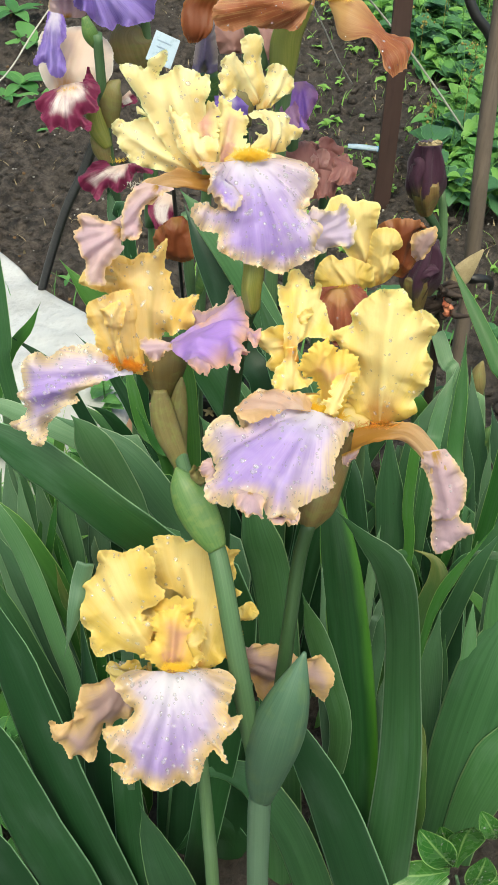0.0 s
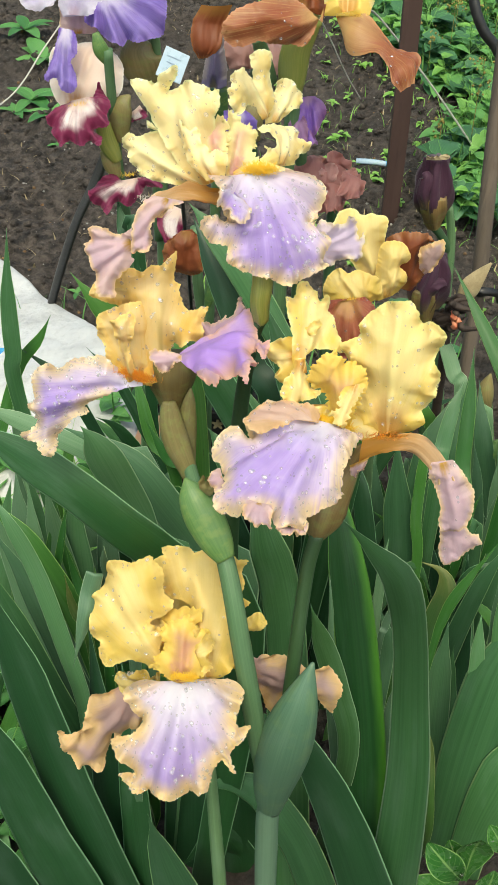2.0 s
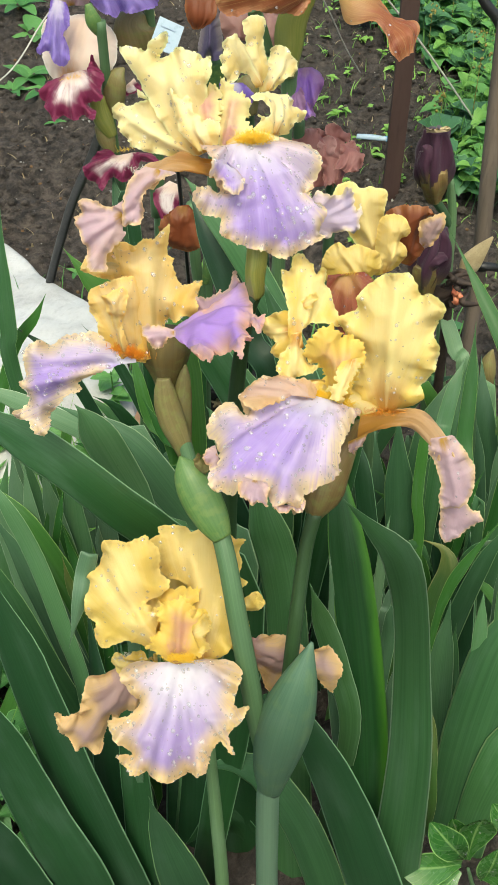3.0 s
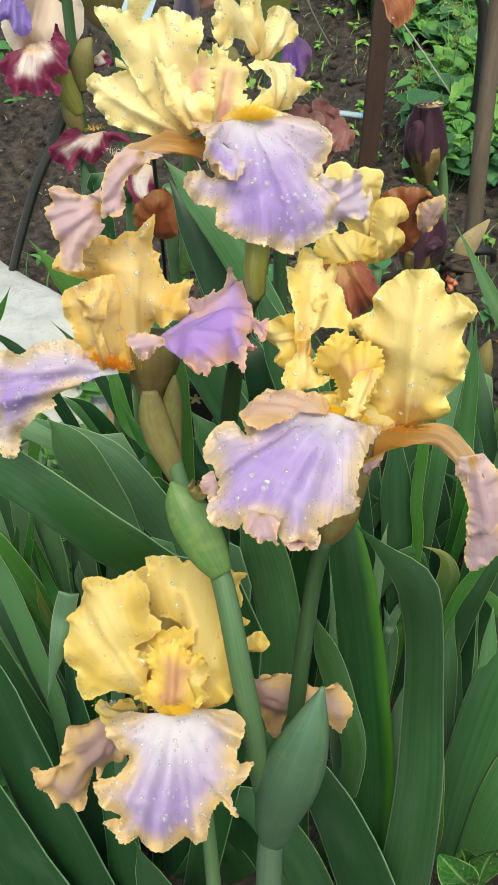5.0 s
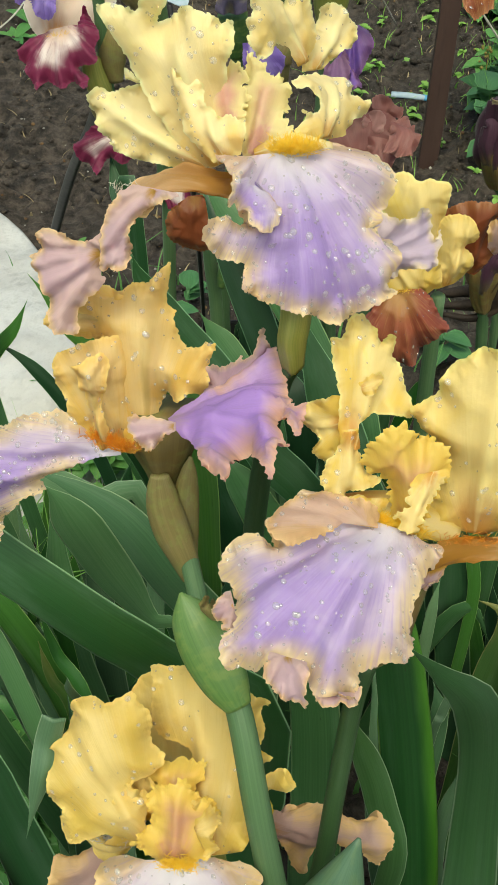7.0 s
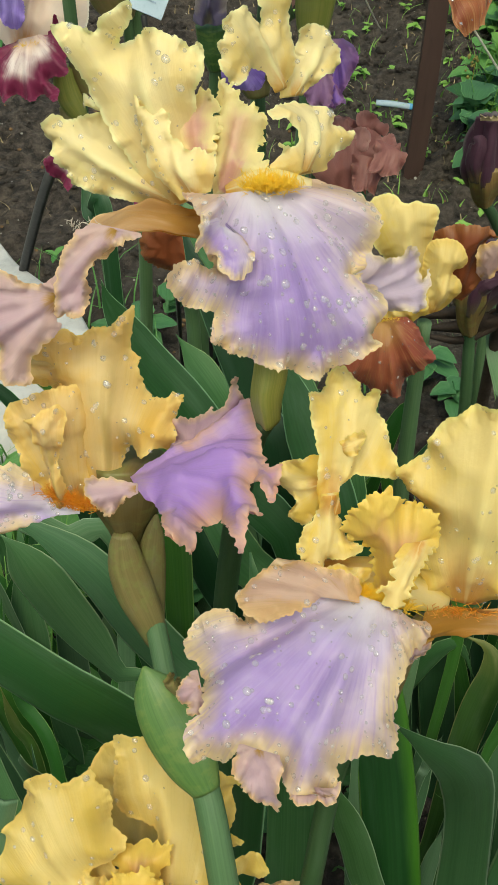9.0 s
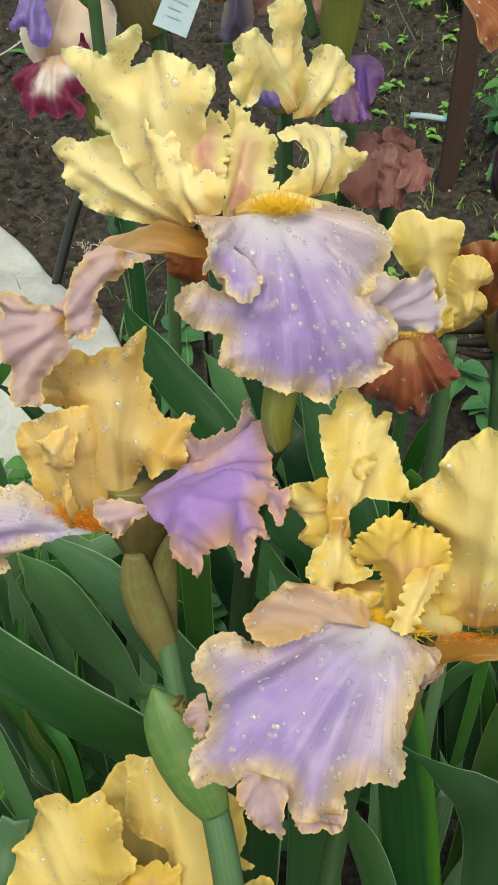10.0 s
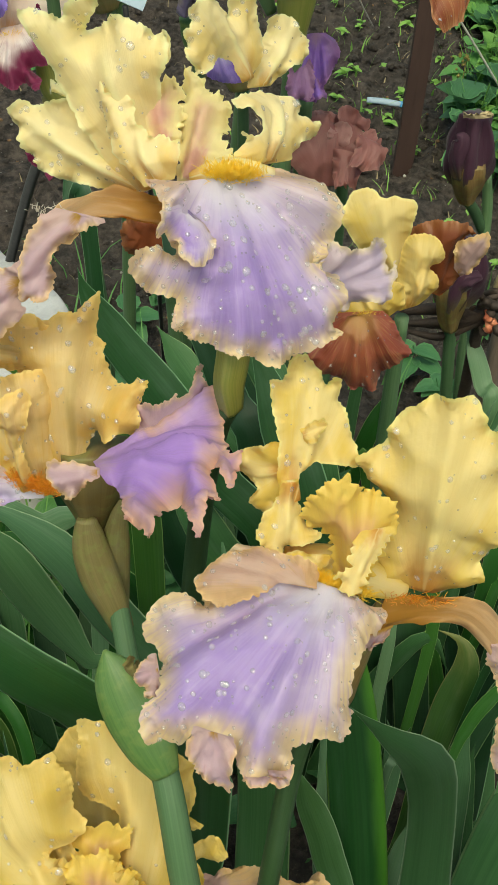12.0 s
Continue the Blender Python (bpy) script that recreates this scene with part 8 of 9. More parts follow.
tube(purple_iris, "stem", [(-0.0694, 1.1200, 0.7853), (-0.0689, 1.1300, 0.7382), (-0.0694, 1.1400, 0.6756), (-0.0757, 1.1600, 0.5183), (-0.0903, 1.1840, 0.0900)], (0.0049, 0.0051, 0.0059, 0.0065, 0.0065), STEM)
frill(purple_iris, "fall", PURPLE, ((-0.1218, 1.1014, 0.8165), (-0.1022, 1.1053, 0.8212)), [
    (-0.1292, 1.0832, 0.8017), (-0.1249, 1.0862, 0.7952), (-0.1177, 1.0765, 0.7964), (-0.1126, 1.0809, 0.7890), (-0.1009, 1.0682, 0.7868), (-0.0921, 1.0717, 0.7834), (-0.0894, 1.0827, 0.7861), (-0.0785, 1.0684, 0.7871), (-0.0709, 1.0743, 0.7865), (-0.0618, 1.0716, 0.7909), (-0.0547, 1.0831, 0.7942), (-0.0509, 1.0868, 0.8086), (-0.0544, 1.1041, 0.8212), (-0.0595, 1.1093, 0.8322), (-0.0842, 1.1146, 0.8334)], 180, cup=0.2, waves=8, ruffle=0.0016, lace=0.04)
frill(purple_iris, "standard", PURPLE, ((-0.1407, 1.1100, 0.7961), (-0.0756, 1.1100, 0.7987)), [
    (-0.1401, 1.1200, 0.8239), (-0.1293, 1.1300, 0.8466), (-0.0866, 1.1300, 0.8481), (-0.0756, 1.1200, 0.8263)], 182, cup=0.3, waves=8)
frill(purple_iris, "standard", TAN_FALL, ((-0.1563, 1.1000, 0.7830), (-0.1236, 1.1000, 0.7843)), [
    (-0.1576, 1.1000, 0.7960), (-0.1536, 1.1000, 0.8089), (-0.1212, 1.1000, 0.8127), (-0.1171, 1.1000, 0.7975)], 183, cup=0.2, waves=6, label='mauve and tan drooping fall')
frill(purple_iris, "fall", PURPLE, ((-0.1535, 1.0779, 0.7946), (-0.1394, 1.0769, 0.7934)), [
    (-0.1541, 1.0632, 0.7838), (-0.1596, 1.0592, 0.7691), (-0.1627, 1.0408, 0.7628), (-0.1609, 1.0440, 0.7564), (-0.1537, 1.0508, 0.7569), (-0.1465, 1.0332, 0.7541), (-0.1400, 1.0382, 0.7498), (-0.1312, 1.0342, 0.7554), (-0.1363, 1.0544, 0.7611), (-0.1395, 1.0564, 0.7709), (-0.1332, 1.0554, 0.7799), (-0.1348, 1.0691, 0.7857)], 344, waves=9, ruffle=0.002)
frill(purple_iris, "standard", PALE_LILAC, ((-0.1494, 1.0832, 0.8035), (-0.1292, 1.0843, 0.8049)), [
    (-0.1543, 1.0909, 0.8138), (-0.1515, 1.0998, 0.8291), (-0.1313, 1.1078, 0.8336), (-0.1138, 1.0971, 0.8262), (-0.1156, 1.0893, 0.8121), (-0.1225, 1.0778, 0.8062)], 345, waves=9, ruffle=0.003)
frill(purple_iris, "standard", PALE_LILAC, ((-0.1556, 1.0985, 0.8172), (-0.1550, 1.1034, 0.8229)), [
    (-0.1622, 1.0867, 0.8122), (-0.1749, 1.0880, 0.8062), (-0.1840, 1.0828, 0.8100), (-0.1927, 1.0939, 0.8131), (-0.1942, 1.0965, 0.8235), (-0.1801, 1.1089, 0.8306)], 346, waves=9, ruffle=0.003)
orchid_iris = thing("bearded_iris", (0.1100, 1.1000, 0.1000), "orchid purple bearded iris past its best", "iris", "bearded irises in bloom")
tube(orchid_iris, "stem", [(0.0809, 1.0700, 0.6943), (0.0808, 1.0800, 0.6294), (0.0828, 1.0900, 0.5378), (0.0897, 1.1000, 0.3446), (0.1019, 1.1000, 0.0900)], (0.0055, 0.0058, 0.0068, 0.0076, 0.0076), STEM)
frill(orchid_iris, "fall", ORCHID, ((0.0789, 1.0527, 0.7478), (0.0906, 1.0534, 0.7491)), [
    (0.0702, 1.0465, 0.7457), (0.0690, 1.0508, 0.7346), (0.0671, 1.0339, 0.7294), (0.0684, 1.0362, 0.7182), (0.0739, 1.0282, 0.7147), (0.0805, 1.0340, 0.7062), (0.0870, 1.0249, 0.7121), (0.0904, 1.0391, 0.7121), (0.0947, 1.0324, 0.7225), (0.0986, 1.0420, 0.7293), (0.1025, 1.0396, 0.7403), (0.0986, 1.0537, 0.7439)], 184, cup=0.2, waves=9, ruffle=0.0016, lace=0.04)
frill(orchid_iris, "standard", PURPLE, ((0.0041, 1.0600, 0.7288), (0.0257, 1.0600, 0.7297)), [
    (0.0049, 1.0500, 0.7218), (0.0103, 1.0500, 0.7109), (0.0320, 1.0500, 0.7091), (0.0372, 1.0500, 0.7233)], 185, cup=0.2, waves=5)
frill(orchid_iris, "fall", ORCHID_BACK, ((0.0705, 1.0399, 0.7340), (0.0815, 1.0406, 0.7352)), [
    (0.0680, 1.0309, 0.7304), (0.0664, 1.0298, 0.7168), (0.0720, 1.0199, 0.7134), (0.0781, 1.0302, 0.7098), (0.0832, 1.0214, 0.7122), (0.0857, 1.0293, 0.7158), (0.0856, 1.0316, 0.7280)], 321, waves=8, ruffle=0.002)
frill(orchid_iris, "fall", ORCHID, ((0.0832, 1.0372, 0.7245), (0.0863, 1.0373, 0.7247)), [
    (0.0805, 1.0243, 0.7136), (0.0871, 1.0280, 0.7090), (0.0916, 1.0230, 0.7150), (0.0963, 1.0300, 0.7129), (0.0926, 1.0278, 0.7203)], 322, waves=8, ruffle=0.002)
mauve_iris = thing("bearded_iris", (0.1500, 1.1500, 0.1000), "faded mauve-brown bearded iris, crumpled and wilting", "iris", "bearded irises in bloom")
tube(mauve_iris, "stem", [(0.1160, 1.1000, 0.6213), (0.1172, 1.1100, 0.5562), (0.1188, 1.1200, 0.4474), (0.1247, 1.1300, 0.2694), (0.1399, 1.1420, 0.0900)], (0.0059, 0.0062, 0.0066, 0.0080, 0.0080), STEM)
frill(mauve_iris, "standard", MAUVE, ((0.0936, 1.0477, 0.6307), (0.1152, 1.0508, 0.6331)), [
    (0.0797, 1.0520, 0.6393), (0.0683, 1.0536, 0.6543), (0.0693, 1.0738, 0.6605), (0.0765, 1.0709, 0.6737), (0.0888, 1.0841, 0.6755), (0.0998, 1.0738, 0.6785), (0.1068, 1.0848, 0.6691), (0.1147, 1.0769, 0.6785), (0.1241, 1.0783, 0.6707), (0.1291, 1.0662, 0.6660), (0.1363, 1.0671, 0.6548), (0.1352, 1.0541, 0.6493), (0.1273, 1.0650, 0.6408), (0.1192, 1.0522, 0.6452), (0.1124, 1.0591, 0.6371)], 186, cup=0.3, waves=8, ruffle=0.0016, lace=0.04)
frill(mauve_iris, "standard", MAUVE, ((0.0885, 1.0700, 0.6531), (0.1168, 1.0700, 0.6545)), [
    (0.0775, 1.0800, 0.6631), (0.0815, 1.0800, 0.6753), (0.1011, 1.0800, 0.6780), (0.1130, 1.0800, 0.6678)], 187, cup=0.3, waves=7, ruffle=0.006)
frill(mauve_iris, "standard", MAUVE, ((0.1203, 1.0556, 0.6485), (0.1294, 1.0549, 0.6468)), [
    (0.1194, 1.0593, 0.6613), (0.1244, 1.0617, 0.6701), (0.1345, 1.0716, 0.6708), (0.1391, 1.0608, 0.6676), (0.1452, 1.0581, 0.6546), (0.1382, 1.0475, 0.6497)], 341, waves=8, ruffle=0.002)
frill(mauve_iris, "standard", MAUVE_LIGHT, ((0.1037, 1.0606, 0.6600), (0.1139, 1.0603, 0.6588)), [
    (0.0992, 1.0581, 0.6705), (0.1039, 1.0692, 0.6734), (0.1114, 1.0649, 0.6787), (0.1181, 1.0663, 0.6712), (0.1168, 1.0577, 0.6656)], 342, waves=7, ruffle=0.002)
frill(mauve_iris, "standard", MAUVE, ((0.1097, 1.0729, 0.6696), (0.1221, 1.0741, 0.6703)), [
    (0.1061, 1.0717, 0.6819), (0.1110, 1.0820, 0.6836), (0.1193, 1.0730, 0.6856), (0.1256, 1.0777, 0.6766), (0.1310, 1.0709, 0.6787), (0.1300, 1.0708, 0.6698)], 343, waves=8, ruffle=0.002)
petal(mauve_iris, "fall", MAUVE, [((0.1266, 1.0500, 0.6733), (0.0057, -0.0000, -0.0027)),
    ((0.1329, 1.0400, 0.6695), (0.0115, 0.0000, 0.0006)),
    ((0.1277, 1.0300, 0.6578), (0.0110, 0.0000, -0.0009))], 188, cup=0.3, waves=7, ruffle=0.005)
petal(mauve_iris, "fall", MAUVE, [((0.1164, 1.0500, 0.6610), (0.0113, 0.0000, -0.0024)),
    ((0.1171, 1.0400, 0.6509), (0.0111, 0.0000, 0.0006)),
    ((0.1164, 1.0300, 0.6422), (0.0068, 0.0000, 0.0019))], 189, cup=0.3, waves=7, ruffle=0.005)
orange_iris = thing("bearded_iris", (-0.0300, 1.0800, 0.1000), "burnt orange bearded iris fall hanging low", "iris", "bearded irises in bloom")
frill(orange_iris, "fall", COPPER, ((-0.0327, 0.9998, 0.6302), (-0.0213, 1.0002, 0.6328)), [
    (-0.0467, 0.9980, 0.6186), (-0.0511, 0.9960, 0.6064), (-0.0471, 0.9940, 0.5945), (-0.0354, 0.9928, 0.5878), (-0.0236, 0.9922, 0.5846), (-0.0142, 0.9926, 0.5882), (-0.0091, 0.9944, 0.5993), (-0.0121, 0.9976, 0.6184)], 190, cup=0.2, ruffle=0.003, waves=8, lace=0.03, label='copper-brown petal')
tube(orange_iris, "stem", [(-0.0218, 1.0300, 0.6182), (-0.0212, 1.0400, 0.5474), (-0.0171, 1.0500, 0.4848), (-0.0163, 1.0600, 0.3681), (-0.0245, 1.0720, 0.0900)], (0.0057, 0.0059, 0.0062, 0.0066, 0.0066), STEM)
tube(orange_iris, "bud", [(-0.0052, 1.0300, 0.5609), (-0.0078, 1.0300, 0.5405), (-0.0103, 1.0300, 0.5265)], (0.0029, 0.0059, 0.0036), SPATHE)
pink_iris = thing("bearded_iris", (0.0000, 1.3000, 0.1000), "pale pink bearded iris with a grey-lilac wilted bud", "iris", "bearded irises in bloom")
tube(pink_iris, "stem", [(0.0287, 1.1800, 0.7476), (0.0255, 1.2000, 0.6928), (0.0197, 1.2200, 0.5787), (0.0099, 1.2400, 0.4141), (0.0039, 1.2760, 0.0900)], (0.0058, 0.0061, 0.0066, 0.0072, 0.0072), STEM)
frill(pink_iris, "standard", PINK, ((0.0012, 1.1600, 0.7333), (0.0533, 1.1600, 0.7355)), [
    (-0.0054, 1.1700, 0.7496), (0.0052, 1.1800, 0.7692), (0.0513, 1.1800, 0.7683), (0.0581, 1.1700, 0.7493)], 191, cup=0.3, waves=7)
frill(pink_iris, "standard", PINK, ((0.0239, 1.1600, 0.7653), (0.0523, 1.1600, 0.7637)), [
    (0.0247, 1.1500, 0.7576), (0.0370, 1.1400, 0.7391), (0.0513, 1.1400, 0.7369), (0.0543, 1.1500, 0.7532)], 192, cup=0.3, waves=5)
frill(pink_iris, "standard", LILAC_GREY, ((-0.0216, 1.1000, 0.7372), (0.0034, 1.1000, 0.7383)), [
    (-0.0185, 1.1000, 0.7566), (-0.0145, 1.1000, 0.7755), (-0.0090, 1.1000, 0.7915), (-0.0020, 1.1000, 0.7917), (0.0007, 1.1000, 0.7735), (0.0034, 1.1000, 0.7548)], 193, cup=0.5, waves=4)
tube(pink_iris, "perianth_tube", [(-0.0049, 1.1100, 0.6969), (-0.0071, 1.1100, 0.7142), (-0.0087, 1.1100, 0.7312)], (0.0068, 0.0113, 0.0123), SPATHE)
tube(pink_iris, "stem", [(-0.0049, 1.1100, 0.7027), (-0.0093, 1.1300, 0.6328), (-0.0156, 1.1500, 0.5271), (-0.0236, 1.1700, 0.3727), (-0.0094, 1.2480, 0.0900)], (0.0051, 0.0054, 0.0065, 0.0071, 0.0071), STEM)
tan_bud = thing("iris_bud", (-0.0600, 1.2000, 0.1000), "papery tan iris bud sheath, dried", "iris bud", "")
tube(tan_bud, "sheath", [(-0.0777, 1.1200, 0.7273), (-0.0825, 1.1200, 0.7440), (-0.0834, 1.1200, 0.7606), (-0.0783, 1.1200, 0.7716)], (0.0090, 0.0202, 0.0199, 0.0066), PAPER, flat=0.7)
tube(tan_bud, "stem", [(-0.0763, 1.1300, 0.7265), (-0.0759, 1.1400, 0.6630), (-0.0781, 1.1500, 0.5381)], (0.0046, 0.0048, 0.0058), STEM)
brown_bud = thing("iris_bud", (0.0500, 1.1500, 0.1000), "brown dried iris sheath", "iris bud", "")
tube(brown_bud, "sheath", [(0.0292, 1.1000, 0.6819), (0.0261, 1.1000, 0.6994), (0.0315, 1.1000, 0.7141), (0.0342, 1.1000, 0.7199)], (0.0091, 0.0147, 0.0112, 0.0033), PAPER, flat=0.7)
tube(brown_bud, "stem", [(0.0297, 1.1100, 0.6806), (0.0320, 1.1200, 0.6138), (0.0357, 1.1300, 0.4823)], (0.0046, 0.0048, 0.0059), STEM)
wilted_a = thing("wilted_iris", (0.2397, 1.2500, 0.1000), "withered dark purple iris bloom on a green stem", "iris", "withered irises")
tube(wilted_a, "petal", [(0.2355, 1.2000, 0.5626), (0.2342, 1.2000, 0.5780), (0.2322, 1.2000, 0.5986), (0.2310, 1.2000, 0.6175), (0.2313, 1.2000, 0.6295)], (0.0130, 0.0187, 0.0185, 0.0151, 0.0125), WITHERED, wave=0.25, flat=0.8, seg=40, pleat=0.55, steps=24)
tube(wilted_a, "petal", [(0.2257, 1.1880, 0.5731), (0.2207, 1.1860, 0.5925), (0.2211, 1.1880, 0.6105), (0.2157, 1.1900, 0.6147)], (0.0051, 0.0076, 0.0069, 0.0013), WITHERED, wave=0.3, flat=0.6, seg=24, pleat=0.5)
tube(wilted_a, "sheath", [(0.2395, 1.2000, 0.5420), (0.2364, 1.2000, 0.5555), (0.2337, 1.1940, 0.5740), (0.2331, 1.1920, 0.5874)], (0.0059, 0.0117, 0.0148, 0.0134), TUBE, flat=0.85, seg=30, pleat=0.35)
tube(wilted_a, "stem", [(0.2553, 1.2200, 0.5621), (0.2633, 1.2200, 0.5186), (0.2670, 1.2200, 0.4570), (0.2728, 1.2300, 0.3501), (0.2865, 1.2400, 0.1910), (0.2584, 1.2460, 0.0900)], (0.0046, 0.0054, 0.0062, 0.0066, 0.0079, 0.0079), STEM)
tube(wilted_a, "branch", [(0.2620, 1.2200, 0.5034), (0.2500, 1.2100, 0.5270), (0.2392, 1.2000, 0.5441)], (0.0054, 0.0053, 0.0052), STEM)
petal(wilted_a, "frill", STRAW, [((0.2301, 1.1880, 0.6325), (0.0116, 0.0000, 0.0009)),
    ((0.2298, 1.1880, 0.6374), (0.0126, 0.0000, 0.0006))], 194, cup=0.2, waves=9, ruffle=0.004)
wilted_b = thing("wilted_iris", (0.2440, 1.1500, 0.1000), "withered dark purple iris bloom on a green stem", "iris", "withered irises")
tube(wilted_b, "petal", [(0.2273, 1.1000, 0.4954), (0.2286, 1.1000, 0.5152), (0.2309, 1.1000, 0.5367), (0.2321, 1.1000, 0.5556), (0.2333, 1.1000, 0.5653)], (0.0126, 0.0181, 0.0185, 0.0134, 0.0073), WITHERED, wave=0.4, flat=0.8, seg=40, pleat=0.6, steps=24)
tube(wilted_b, "petal", [(0.2264, 1.0860, 0.5163), (0.2304, 1.0840, 0.5320), (0.2397, 1.0860, 0.5363), (0.2478, 1.0900, 0.5330)], (0.0037, 0.0074, 0.0055, 0.0012), WITHERED, wave=0.4, flat=0.6, seg=24, pleat=0.5)
tube(wilted_b, "sheath", [(0.2308, 1.1000, 0.4671), (0.2266, 1.1000, 0.4857), (0.2246, 1.0940, 0.5092), (0.2248, 1.0920, 0.5219)], (0.0058, 0.0108, 0.0131, 0.0118), TUBE, flat=0.85, seg=30, pleat=0.35)
tube(wilted_b, "stem", [(0.2312, 1.1100, 0.4683), (0.2424, 1.1200, 0.3823), (0.2581, 1.1300, 0.2409)], (0.0058, 0.0061, 0.0066), STEM)

# ---- things in the background ----
rose_sprig = thing("garden_plant", (0.2600, 0.6800, 0.1000), "low garden plant with fresh green oval leaflets, wet", "plant", "")
for root, tip, half, dip in (((0.2660, 0.5900, 0.1940), (0.2265, 0.5850, 0.2740), 0.0150, 0.10), ((0.2690, 0.5900, 0.1930), (0.2725, 0.5830, 0.2840), 0.0160, -0.08),
                             ((0.2641, 0.5880, 0.1880), (0.2050, 0.5750, 0.2060), 0.0165, 0.12), ((0.2850, 0.5800, 0.1750), (0.2880, 0.5750, 0.2500), 0.0140, 0.05),
                             ((0.3020, 0.6000, 0.2300), (0.2790, 0.5950, 0.2900), 0.0100, 0.10), ((0.2641, 0.5850, 0.1800), (0.2300, 0.5700, 0.1480), 0.0140, 0.15),
                             ((0.2800, 0.5820, 0.1780), (0.3080, 0.5700, 0.2200), 0.0135, 0.05), ((0.2660, 0.6000, 0.1900), (0.2500, 0.6020, 0.2480), 0.0120, 0.05)):
    oval_leaf(rose_sprig, ROSE_LEAF, root, tip, half, dip)
tube(rose_sprig, "stem", [(0.2760, 0.6000, 0.1575), (0.2862, 0.6050, 0.1181), (0.3141, 0.6200, 0.0192), (0.3491, 0.6400, -0.1298)], (0.0016, 0.0022, 0.0030, 0.0033), STEM)
tube(rose_sprig, "stalk", [(0.2985, 0.5900, 0.1383), (0.3132, 0.6050, 0.0631), (0.3412, 0.6300, -0.0791)], (0.0016, 0.0023, 0.0032), STEM)
green_bud = thing("iris_bud", (0.3600, 1.0500, 0.1000), "closed iris bud with a pinkish tip on a thin stem", "iris bud", "")
tube(green_bud, "sheath", [(0.3103, 1.0000, 0.3428), (0.3089, 1.0000, 0.3596), (0.3112, 1.0000, 0.3763), (0.3137, 1.0000, 0.3911)], (0.0051, 0.0108, 0.0088, 0.0013), SPATHE)
tube(green_bud, "stem", [(0.3099, 1.0000, 0.3453), (0.3176, 1.0100, 0.2952), (0.3282, 1.0200, 0.2310), (0.3420, 1.0300, 0.1419), (0.3528, 1.0420, 0.0900)], (0.0038, 0.0040, 0.0048, 0.0051, 0.0051), STEM)
small_bud = thing("iris_bud", (0.3600, 1.1200, 0.1000), "small closed green iris bud", "iris bud", "")
tube(small_bud, "sheath", [(0.3104, 1.0600, 0.3899), (0.3053, 1.0600, 0.4058), (0.3040, 1.0600, 0.4217), (0.3059, 1.0600, 0.4375)], (0.0039, 0.0090, 0.0077, 0.0013), PAPER)
tube(small_bud, "stem", [(0.3101, 1.0600, 0.3915), (0.3194, 1.0700, 0.3320), (0.3319, 1.0800, 0.2517), (0.3505, 1.0900, 0.1229)], (0.0039, 0.0040, 0.0049, 0.0053), STEM)



# ---- low plants on the ground ----
def leaflet(verts, faces, uvs, root, way, up, length, width, fold=0.25, bend=0.3, tooth=0.12, lobes=0, rnd=random):
    """One small leaf added to a mesh: pointed or lobed outline, folded along its midrib and bent down."""
    way = way.normalized()
    side = way.cross(up).normalized()
    top = side.cross(way).normalized()
    k, n = len(verts), 7
    for i in range(n + 1):
        s = i / n
        if lobes:
            w = width * (math.sin(math.pi * min(1, s * 0.92 + 0.08)) ** 0.5) * (1 + tooth * math.sin(s * lobes * 6.3))
        else:
            w = width * math.sin(math.pi * (s ** 0.85) * 0.98 + 0.04) ** 0.7 * (1 + 0.5 * tooth * (-1) ** i)
        c = root + way * (length * s) - top * (bend * length * s * s)
        for v in (-1.0, -0.5, 0.0, 0.5, 1.0):
            verts.append(c + side * (w * v) + top * (fold * w * abs(v) - 0.06 * w * (abs(v) == 0.5)))
            uvs.append(((v + 1) / 2, s))
    for i in range(n):
        faces += [(k + i * 5 + j, k + i * 5 + j + 1, k + (i + 1) * 5 + j + 1, k + (i + 1) * 5 + j) for j in range(4)]


def stalk(verts, faces, uvs, points, r):
    """A thin three-sided stalk."""
    k = len(verts)
    for i, p in enumerate(points):
        for e in range(3):
            f = 2.1 * e
            verts.append(p + Vector((math.cos(f), math.sin(f), 0)) * r)
            uvs.append((0.5, 0.3))
    for i in range(len(points) - 1):
        faces += [(k + 3 * i + e, k + 3 * i + (e + 1) % 3, k + 3 * i + 3 + (e + 1) % 3, k + 3 * i + 3 + e) for e in range(3)]


def weeds(name, label, material, count, area, height, size, seed, lobes=0, inside=None):
    """A patch of low leafy weeds: stalks from the soil, each with a few leaves; one object."""
    rnd = random.Random(seed)
    verts, faces, uvs = [], [], []
    made = 0
    while made < count:
        x, y = rnd.uniform(area[0], area[1]), rnd.uniform(area[2], area[3])
        if inside and not inside(x, y, rnd):
            made += 1
            continue
        made += 1
        z = soil_height(x, y)
        h = height * rnd.uniform(0.35, 1.1)
        lean = Vector((rnd.gauss(0, 0.3), rnd.gauss(0, 0.3), 1)).normalized()
        root, tip = Vector((x, y, z)), Vector((x, y, z)) + lean * h
        stalk(verts, faces, uvs, [root, (root + tip) / 2 + Vector((0.004, 0.003, 0)), tip], 0.0012)
        for q in range(rnd.randint(3, 6)):
            a = rnd.uniform(0, 6.28)
            up = rnd.uniform(0.15, 0.8)
            start = root.lerp(tip, rnd.uniform(0.45, 1.0))
            way = Vector((math.cos(a), math.sin(a), up))
            ln = size * rnd.uniform(0.6, 1.3)
            leaflet(verts, faces, uvs, start, way, Vector((0, 0, 1)), ln, ln * (0.5 if lobes else 0.42), rnd.uniform(0.1, 0.6), rnd.uniform(0.15, 0.9), 0.1, lobes, rnd)
    return tagged(link(name, verts, faces, material, uvs=uvs), label, "weeds", kind="stuff")


